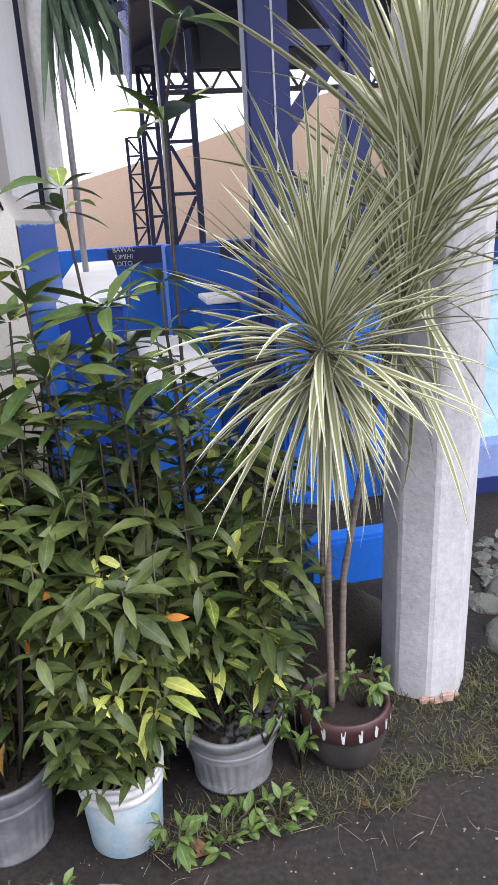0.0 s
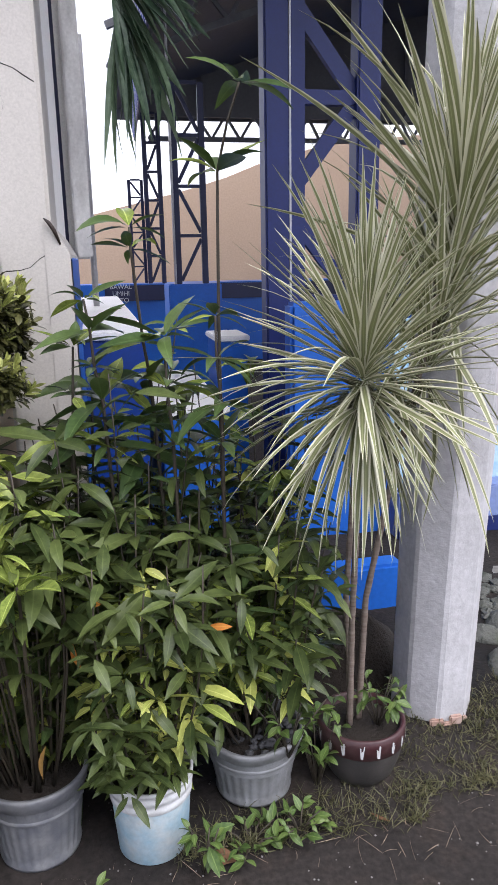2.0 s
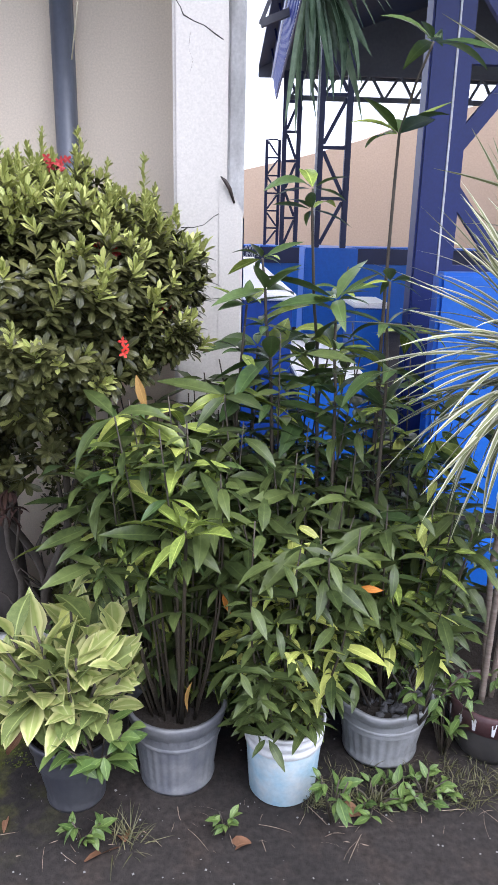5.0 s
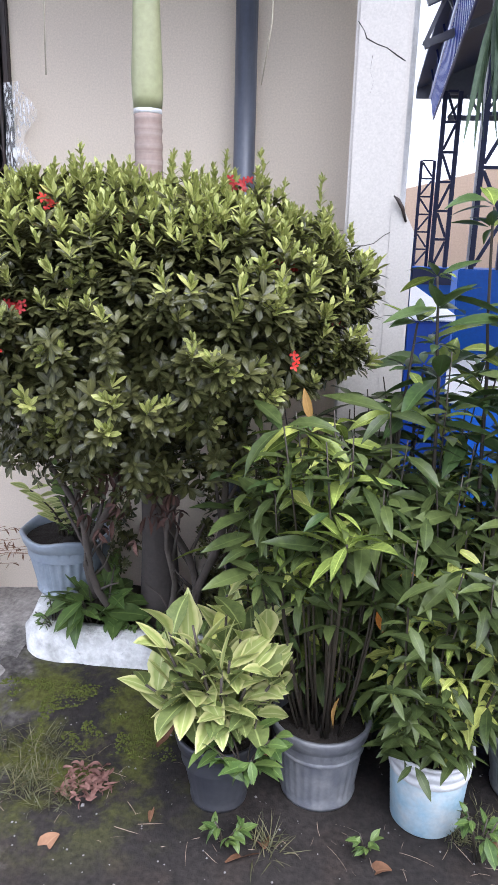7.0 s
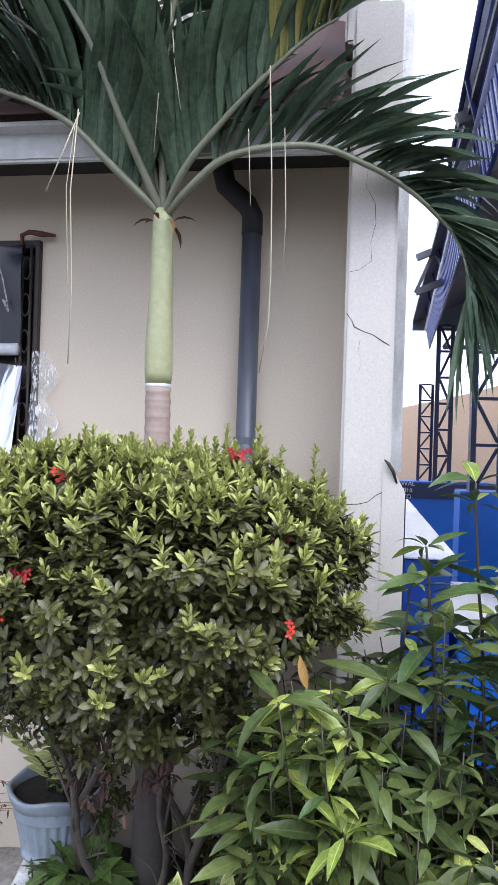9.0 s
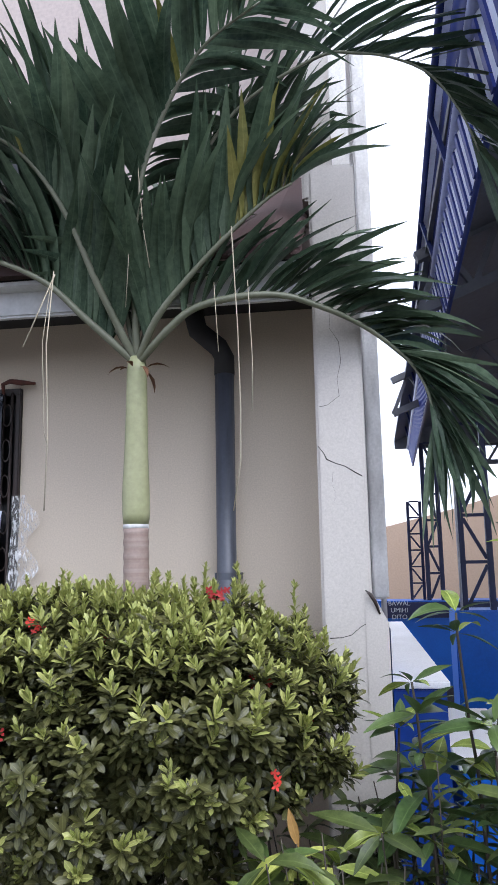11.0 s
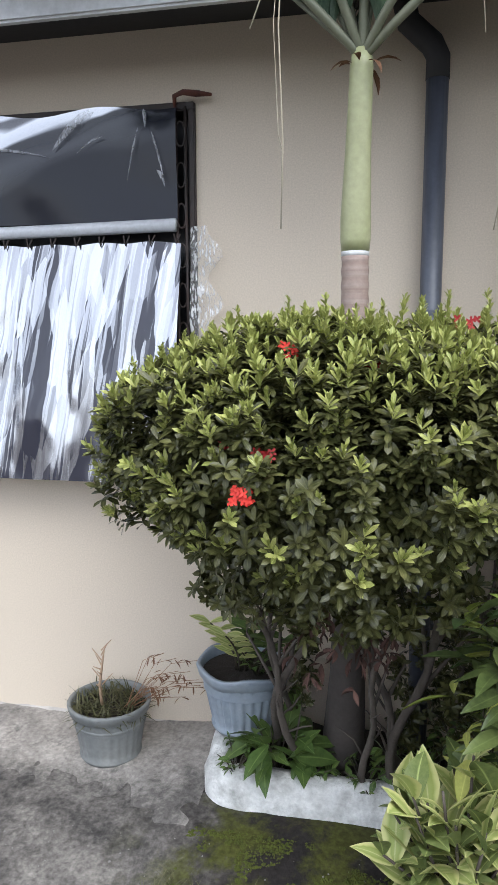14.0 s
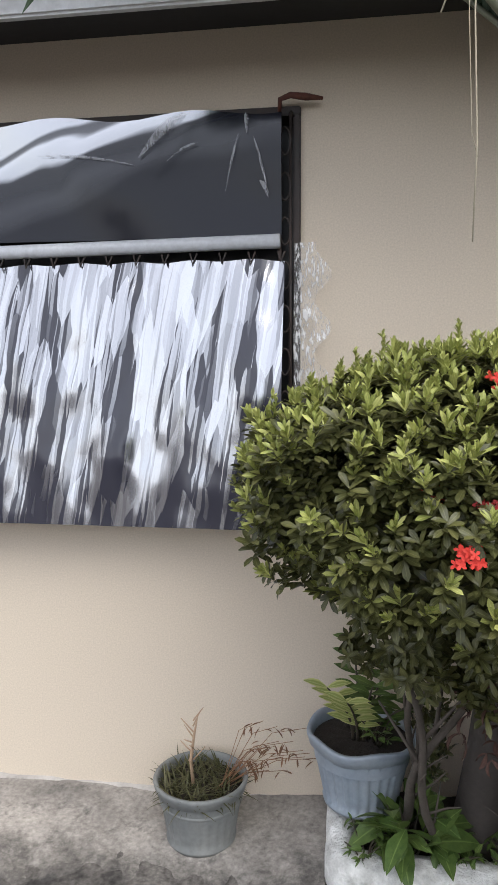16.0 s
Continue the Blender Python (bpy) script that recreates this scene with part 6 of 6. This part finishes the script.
tufts("grass", "short patchy grass and weeds round the concrete post", [(x, y, verge_z(x, y)) for x, y in [(rnd(1.30, 2.35), rnd(2.24, 2.70)) for _ in range(800)]], 9, 0.045)
tufts("grass_edge", "thin grass along the pots", [(x, y, verge_z(x, y)) for x, y in [(rnd(0.65, 1.4), 2.16 + rnd(0, 0.22) * rnd(0.3, 1)) for _ in range(150)]], 8, 0.055)
tufts("grass_left", "sparse grass tufts on the dark ground", [(rnd(-0.90, -0.50), rnd(2.12, 2.40), 0.006) for _ in range(75)] + [(rnd(-0.62, -0.42), rnd(2.10, 2.32), 0.004) for _ in range(14)] + [(rnd(0.12, 0.2), rnd(2.04, 2.1), 0.0) for _ in range(8)], 9, 0.09)

WSETS = leaf_meshes("leaf", GREENBLADE, [(0.10, 0.045, 40), (0.13, 0.055, 30), (0.08, 0.034, 55), (0.06, 0.018, 30)], 5, 0.42, 0.25, 0.08, 0.4)


def weed(label, at, n, height, scale, spread=0.08, pick=(0, 1, 2)):
    t = thing("weed", label, "weed", at, "weeds beside the pots")
    for s in range(n):
        a = s * 2.4 + rnd(-0.3, 0.3)
        top = Vector((spread * math.cos(a) * rnd(0.4, 1), spread * math.sin(a) * rnd(0.4, 1), height * rnd(0.5, 1)))
        sh = Shape()
        tube(sh, [Vector((0, 0, -0.01)), top * 0.5 + Vector((0, 0, 0.01)), top], [0.003, 0.0025, 0.002], 5)
        part("stem", sh, STEM, t)
        for k in range(6):
            b = a + rnd(-1.8, 1.8)
            e = radians(rnd(-35, 60))
            d = Vector((math.cos(b) * math.cos(e), math.sin(b) * math.cos(e), math.sin(e)))
            part("leaf", WSETS[random.choice(pick)], None, t, m=frame_to(top * rnd(0.6, 1), d, rnd(-0.5, 0.5)) @ Matrix.Scale(scale * rnd(0.42, 0.75), 4))
    return t


weed("broad-leaved green weed growing over the white planter edge", (-0.58, 2.83, 0.15), 10, 0.20, 1.9, 0.11, (0, 1, 1))
weed("lacy small-leaved weed on the white planter edge", (-0.72, 2.78, 0.165), 9, 0.10, 0.8, 0.09, (3, 3, 2))
weed("low weed in the planter soil", (-0.45, 2.82, 0.15), 9, 0.10, 0.8, 0.1, (0, 2, 3))
weed("green weed at the foot of the black pot", (0.05, 2.06, 0.0), 5, 0.10, 0.7, 0.05)
weed("small glossy seedling between the pots", (0.42, 2.09, 0.0), 3, 0.07, 0.6, 0.03, (0, 1))
weed("leafy green weed beside the pale blue pail", (0.715, 2.12, 0.0), 6, 0.17, 0.8, 0.05)
weed("low broad weed in front of the pale pot", (0.85, 2.18, 0.0), 9, 0.05, 0.6, 0.10, (0, 1))
weed("low leafy weed in front of the pale pot", (1.0, 2.20, 0.0), 9, 0.06, 0.6, 0.09, (0, 1, 2))
weed("serrated green herb leaning over the pale pot", (0.99, 2.28, 0.20), 10, 0.20, 0.9, 0.12, (0, 2, 3))
weed("small green herb in the clay pot", (1.30, 2.37, 0.18), 9, 0.17, 0.75, 0.10, (0, 2))
weed("leafy herb between the pale pot and the clay pot", (1.10, 2.36, 0.0), 10, 0.38, 0.85, 0.10, (0, 2, 1))
weed("green herb in front of the variegated shrub", (0.09, 2.10, 0.20), 11, 0.17, 1.05, 0.10, (0, 1, 2))
weed("broad weed behind the dark pots near the wall", (-0.12, 2.84, 0.15), 9, 0.16, 0.9, 0.14)
weed("dark weed in the planter bed", (0.08, 2.86, 0.15), 8, 0.3, 0.9, 0.14)

weed("small dark weed at the palm foot", (-0.28, 2.80, 0.15), 9, 0.10, 0.7, 0.12, (0, 2, 3))
weed("small dark weed at the palm foot", (-0.20, 2.86, 0.15), 8, 0.14, 0.7, 0.10, (0, 2, 3))

weed("small leafy weed in the blue-grey pot", (-0.68, 2.95, 0.457), 9, 0.11, 0.7, 0.10, (0, 2, 3))

# plant in the blue pot: two-ranked fleshy leaves
zz = thing("potted_plant", "plant with paired fleshy yellow-green leaves in the blue-grey pot", "potted plant", (-0.732, 2.99, 0.462))
ZSET = leaf_meshes("leaflet", GREENBLADE, [(0.10, 0.042, 20), (0.09, 0.038, 35)], 5, 0.45, 0.2, 0.1, 0.2)
ZYEL = leaf_meshes("leaflet", VARIEGATED, [(0.095, 0.042, 20)], 5, 0.45, 0.2, 0.1, 0.2)
for i, (dx, dy, h, yel) in enumerate(((-0.07, -0.05, 0.20, True), (0.02, -0.06, 0.22, False), (0.07, 0.02, 0.24, False), (-0.02, 0.04, 0.30, False), (0.10, -0.05, 0.16, False), (-0.03, -0.07, 0.17, True), (0.05, -0.02, 0.26, False))):
    pts = [Vector((dx * 0.4 + dx * 1.2 * f * f, dy * 0.4 + dy * 1.2 * f * f, h * f)) for f in [k / 6 for k in range(7)]]
    sh = Shape()
    tube(sh, pts, [0.006 - 0.0006 * k for k in range(7)], 6)
    part("stalk", sh, STEM, zz)
    for k in range(2, 7):
        for s in (-1, 1):
            d = Vector((s * 0.9, -0.3 * s * (i % 2), 0.35))
            part("leaflet", random.choice(ZYEL if yel else ZSET), None, zz, m=frame_to(pts[k], d, 0.3 * s) @ Matrix.Scale(0.85, 4))

# dry weeds in the weathered pot
dryplant = thing("dry_weeds", "dry weedy grass and a bare shoot in the weathered pot", "potted plant", (-1.278, 2.99, 0.247))
sh = Shape()
for k in range(520):
    a, q = rnd(0, 6.3), 0.13 * math.sqrt(rnd(0, 1))
    e = radians(rnd(5, 70))
    b = rnd(0, 6.3)
    blade(sh, frame_to(Vector((q * math.cos(a), q * math.sin(a), -0.01)), Vector((math.cos(b) * math.cos(e), math.sin(b) * math.cos(e), math.sin(e))), 0), rnd(0.05, 0.12), 0.006, rnd(20, 90), 0.1, 4, 0.3, 0, 0.7)
part("grass", sh, GRASS, dryplant, kind="stuff")
sh = Shape()
tube(sh, [(-0.02, -0.02, -0.02), (-0.03, -0.02, 0.1), (-0.015, -0.02, 0.2), (-0.005, -0.02, 0.25)], [0.007, 0.006, 0.004, 0.002], 7)
for k in range(9):
    z = 0.08 + 0.02 * k
    tube(sh, [(-0.02, -0.02, z), (-0.02 + rnd(-0.05, 0.05), -0.02 + rnd(-0.04, 0.04), z + rnd(0.01, 0.05))], [0.003, 0.0015], 5)
part("shoot", sh, DRYPALE, dryplant, "pale dry shoot")
for k in range(20):
    a = rnd(-1.1, 1.0)
    reach, z = rnd(0.10, 0.34), rnd(0.03, 0.24)
    sh = Shape()
    tube(sh, [(0.08 * math.cos(a), 0.06 * math.sin(a), 0), ((0.08 + reach * 0.55) * math.cos(a), 0.04, z * 0.9), ((0.08 + reach) * math.cos(a), 0.06, z)], 0.0011, 5)
    for q in range(3):
        blade(sh, frame_to(Vector(((0.08 + reach * rnd(0.6, 1.0)) * math.cos(a), 0.055, z * rnd(0.9, 1.0))), Vector((rnd(-1, 1), -0.3, rnd(-0.9, 0.3)))), rnd(0.025, 0.045), 0.008, 40, 0.1, 3)
    part("dry_stalk", sh, DRY, dryplant, "thin dry stalk")

# fallen leaves
def fallen(label, x, y, length, width, az, mat, curl=70, z=0.012):
    sh = Shape()
    blade(sh, Matrix(), length, width, curl, 0.5, 6, 0.45, 0.7, 0.15)
    o = new("fallen_leaf", sh.mesh("fallen_leaf", mat))
    o.matrix_world = pose(x, y, z + slope(x, y), -4, rnd(-20, 20), az)
    return tagged(o, label, "leaf", "fallen leaves")


for args in (("curled brown dry leaf on the asphalt", 0.49, 2.045, 0.07, 0.04, 80, DRY), ("large curled brown leaf on the ground by the grass", 0.80, 2.13, 0.09, 0.06, 60, DRY), ("long dry brown leaf on the asphalt", 0.06, 2.00, 0.14, 0.045, -50, DRY, 40), ("curled brown leaf between the pots", 0.155, 2.06, 0.09, 0.06, 20, DRY, 110),
             ("small brown leaf on the asphalt", -0.40, 2.02, 0.07, 0.045, 140, DRY),
             ("thin dry twig leaf on the asphalt", -0.17, 2.10, 0.09, 0.02, 10, DRY, 30), ("long dry blade in the grass", 1.26, 2.17, 0.12, 0.015, 50, DRY, 20), ("small dry leaf on mossy ground", -0.50, 2.42, 0.05, 0.02, 70, DRY), ("pale dry leaf on mossy ground", -0.66, 2.44, 0.04, 0.015, 20, DRY)):
    fallen(*args)

STRAW = leafy("pale_straw", (0.12, 0.095, 0.07), (0.34, 0.30, 0.22), 0.8, 0, 0.1, island=True)
litter = Shape()
for k in range(120):
    x = rnd(-0.75, 1.7)
    y = 2.02 + rnd(0, 0.22) * rnd(0, 1) if x > -0.15 else rnd(2.0, 2.35)
    a = rnd(0, 6.3)
    blade(litter, frame_to(Vector((x, y, relief(x, y) + rnd(0.004, 0.012) + verge_z(x, y))), Vector((math.cos(a), math.sin(a), rnd(0.0, 0.25))), rnd(-1, 1)), rnd(0.015, 0.11) * (1 if k % 3 else 0.4), rnd(0.0008, 0.0022), rnd(0, 70), 0.1, 5, 0.4, 0.3, 0.7)
tagged(new("straw_litter", litter.mesh("straw_litter", STRAW)), "thin pale straw and twigs scattered on the ground", "litter", kind="stuff")
grit = Shape()
for k in range(900):
    x, y = rnd(-2.6, 2.0), rnd(1.7, 2.6)
    q, a = rnd(0.0012, 0.0045) * (1 if k % 12 else 1.8), rnd(0, 6.3)
    z = relief(x, y) + slope(x, y) + 0.012 * max(0.0, min(1.0, (y - 2.15) / 0.2))
    grit.add([(x + q * math.cos(a + j * 1.57), y + q * math.sin(a + j * 1.57), z - 0.001) for j in range(4)] + [(x, y, z + q * 0.8)], [(0, 1, 4), (1, 2, 4), (2, 3, 4), (3, 0, 4)])
tagged(new("grit", grit.mesh("grit", surface("pale_grit", (0.20, 0.19, 0.18), (0.07, 0.065, 0.06), 0.9, 30, 90, 0.7, 0.2), False)), "loose pale grit on the asphalt", "grit", kind="stuff")
DEADRED = leafy("reddish_dead_twigs", (0.10, 0.05, 0.04), (0.27, 0.165, 0.135), 0.8, 0, 0.1, island=True)
heap = Shape()
for k in range(110):
    a, q = rnd(0, 6.3), 0.075 * math.sqrt(rnd(0, 1))
    b = rnd(0, 6.3)
    blade(heap, frame_to(Vector((-0.40 + q * math.cos(a), 2.21 + q * math.sin(a), rnd(0.004, 0.035))), Vector((math.cos(b), math.sin(b), rnd(-0.2, 0.5))), rnd(-1.5, 1.5)), rnd(0.02, 0.05), rnd(0.006, 0.017), rnd(-60, 110), 0.6, 4, 0.45, 1.2, 0.3)
tagged(new("dead_weed", heap.mesh("dead_weed", DEADRED)), "low heap of reddish dead weed on the dark ground", "weed", kind="stuff")

DYING = leafy("yellow_brown_leaf", (0.30, 0.18, 0.05), (0.42, 0.29, 0.10), 0.5, 0.2, 0.25)
# dying leaves that hang among the canes
for label, p, d, L, w in (("orange dying leaf hanging among the canes", (0.417, 2.25, 0.655), (0.1, -0.2, -1), 0.075, 0.022), ("orange curled leaf among the canes", (0.456, 2.236, 0.76), (0.8, -0.3, 0.2), 0.05, 0.02), ("yellow-brown leaf hanging beside the bush", (0.190, 2.32, 1.215), (0.25, -0.1, -1), 0.095, 0.026),
                          ("yellowed leaf hanging over the grey pot", (0.33, 2.225, 0.385), (-0.3, -0.2, -1), 0.085, 0.035), ("orange leaf among the young leaves", (0.75, 2.13, 0.72), (0.6, -0.4, 0.1), 0.06, 0.02)):
    sh = Shape()
    blade(sh, frame_to(Vector(), Vector(d), 1.2), L, w, 25, 0.4, 5, 0.45, 0.5, 0.1)
    o = new("dying_leaf", sh.mesh("dying_leaf", ORANGE if "orange" in label else DYING))
    o.location = p
    tagged(o, label, "leaf", "dying leaves")

# gravel in the pale pot, rubble and stones past the post
GRAVEL = surface("dark_gravel", (0.07, 0.07, 0.075), (0.03, 0.03, 0.033), 0.8, 20, 80, 0.6, 0.5)
ROCK = surface("mossy_grey_stone", (0.13, 0.13, 0.12), (0.04, 0.05, 0.03), 0.95, 9, 40, 0.85, 1.0, 0.02)


def stone(sh, c, r, flat=0.6):
    bm = bmesh.new()
    bmesh.ops.create_icosphere(bm, subdivisions=1 if r < 0.06 else 3, radius=r)
    o = Vector((rnd(0, 50), rnd(0, 50), rnd(0, 50)))
    for v in bm.verts:
        k = 1 + 0.4 * noise.noise(v.co / r * 1.1 + o)
        v.co = Vector((v.co.x * k * rnd(0.95, 1.05), v.co.y * k, v.co.z * flat * k)) + Vector(c)
    bm.verts.index_update()
    sh.add([v.co.copy() for v in bm.verts], [tuple(v.index for v in f.verts) for f in bm.faces])
    bm.free()


sh = Shape()
for k in range(85):
    a, q = rnd(0, 6.3), 0.13 * math.sqrt(rnd(0, 1))
    stone(sh, (0.912 + q * math.cos(a), 2.411 + q * math.sin(a), 0.204), rnd(0.009, 0.017))
tagged(new("gravel", sh.mesh("gravel", GRAVEL, False)), "dark gravel on the soil of the pale pot", "gravel", kind="stuff")
sh = Shape()
for k in range(190):
    x, y = rnd(1.9, 3.0), rnd(2.95, 3.5)
    stone(sh, (x, y, 0.06), rnd(0.012, 0.05))
tagged(new("rubble", sh.mesh("rubble", ROCK, False)), "grey rubble and gravel past the concrete post", "rubble", kind="stuff")
for x, y, r, fl in ((2.10, 2.72, 0.2, 0.28), (2.24, 3.0, 0.16, 0.35), (2.02, 2.98, 0.08, 0.6)):
    sh = Shape()
    stone(sh, (0, 0, 0), r, fl)
    o = new("stone", sh.mesh("stone", ROCK))
    o.location = (x, y, 0.05)
    tagged(o, "mossy grey boulder beside the concrete post", "stone", "stones beside the post")
# dark mound added to fill the dark nook behind the pots
sh = Shape()
for j in range(9):
    for i in range(24):
        a, q = i * math.tau / 24, j / 8
        x, y = 0.30 * q * math.cos(a), 0.22 * q * math.sin(a)
        sh.v.append((x, y, 0.24 * (1 - q * q) * (1 + 0.4 * noise.noise(Vector((x * 9, y * 9, 5)))) - 0.02))
        sh.u.append(0.5)
sh.f = [(j * 24 + i, j * 24 + (i + 1) % 24, (j + 1) * 24 + (i + 1) % 24, (j + 1) * 24 + i) for j in range(8) for i in range(24)]
dark_heap = new("dark_mound", sh.mesh("dark_mound", SOIL))
dark_heap.location = (1.38, 2.93, 0.05)
tagged(dark_heap, "low dark mound added behind the potted plants", "soil")
sh = Shape()
box(sh, 1.40, 1.80, 3.30, 3.42, -0.05, 0.27, 0.015)
tagged(new("blue_kerb", sh.mesh("blue_kerb", BRIGHTBLUE)), "low blue painted kerb behind the concrete post", kind="structure")
MOSS = leafy("green_moss", (0.035, 0.05, 0.008), (0.08, 0.10, 0.015), 0.9, 0, 0.0, island=True)
sh = Shape()
for k in range(3500):
    x, y = rnd(-0.85, -0.12), rnd(2.34, 2.62)
    if noise.noise(Vector((x * 6, y * 9, 1))) + 0.5 * noise.noise(Vector((x * 20, y * 20, 4))) > 0.12:
        q = rnd(0.004, 0.009)
        z = relief(x, y) + slope(x, y) + 0.012
        a = rnd(0, 6.3)
        sh.add([(x + q * math.cos(a), y + q * math.sin(a), z), (x + q * math.cos(a + 2), y + q * math.sin(a + 2), z), (x + q * math.cos(a + 4), y + q * math.sin(a + 4), z), (x, y, z + q * 0.6)], [(0, 1, 3), (1, 2, 3), (2, 0, 3)])
tagged(new("moss", sh.mesh("moss", MOSS, False)), "green moss patches on the damp ground", "moss", kind="stuff")

tall_cane("leaning cane ending in one large glossy green whorl", (0.30, 2.25, 0.235), [((0.30, 2.25, 0.235), 0), ((0.31, 2.17, 0.6), 0), ((0.32, 2.09, 0.87), 5), ((0.32, 2.07, 0.90), 6)], 4, 1.35, (1, 0, 0))

# cracks in the pilaster
CRACK = surface("crack_shadow_gap", (0.05, 0.045, 0.04), (0.02, 0.02, 0.02), 0.95, 20, 60, 0.5, 0.2)
pil = bpy.data.objects["pilaster"]
for pts, r in (([(0.243, 2.19), (0.262, 2.165), (0.27, 2.145), (0.30, 2.13), (0.33, 2.12), (0.36, 2.10), (0.385, 2.085)], 0.0035), ([(0.29, 2.10), (0.285, 2.06), (0.297, 2.03), (0.29, 2.0)], 0.0015), ([(0.26, 1.565), (0.30, 1.567), (0.33, 1.575), (0.36, 1.60), (0.394, 1.618)], 0.003),
               ([(0.30, 2.67), (0.295, 2.6), (0.325, 2.55), (0.33, 2.48), (0.315, 2.42), (0.32, 2.36), (0.28, 2.33), (0.25, 2.325)], 0.002)):
    sh = Shape()
    tube(sh, [(x + 0.024, 2.8505, z) for x, z in pts], [r * rnd(0.35, 0.65) for _ in pts], 5)
    part("crack", sh, CRACK, pil, "dark jagged crack")

# thin pale stick across the planter
stick = new("stick", (lambda s: (tube(s, [(0.02, 2.58, 0.30), (0.17, 2.57, 0.315), (0.30, 2.55, 0.33)], 0.005, 8), s.mesh("stick", SIGNWHITE))[1])(Shape()))
tagged(stick, "thin pale stick leaning behind the variegated shrub", "stick")
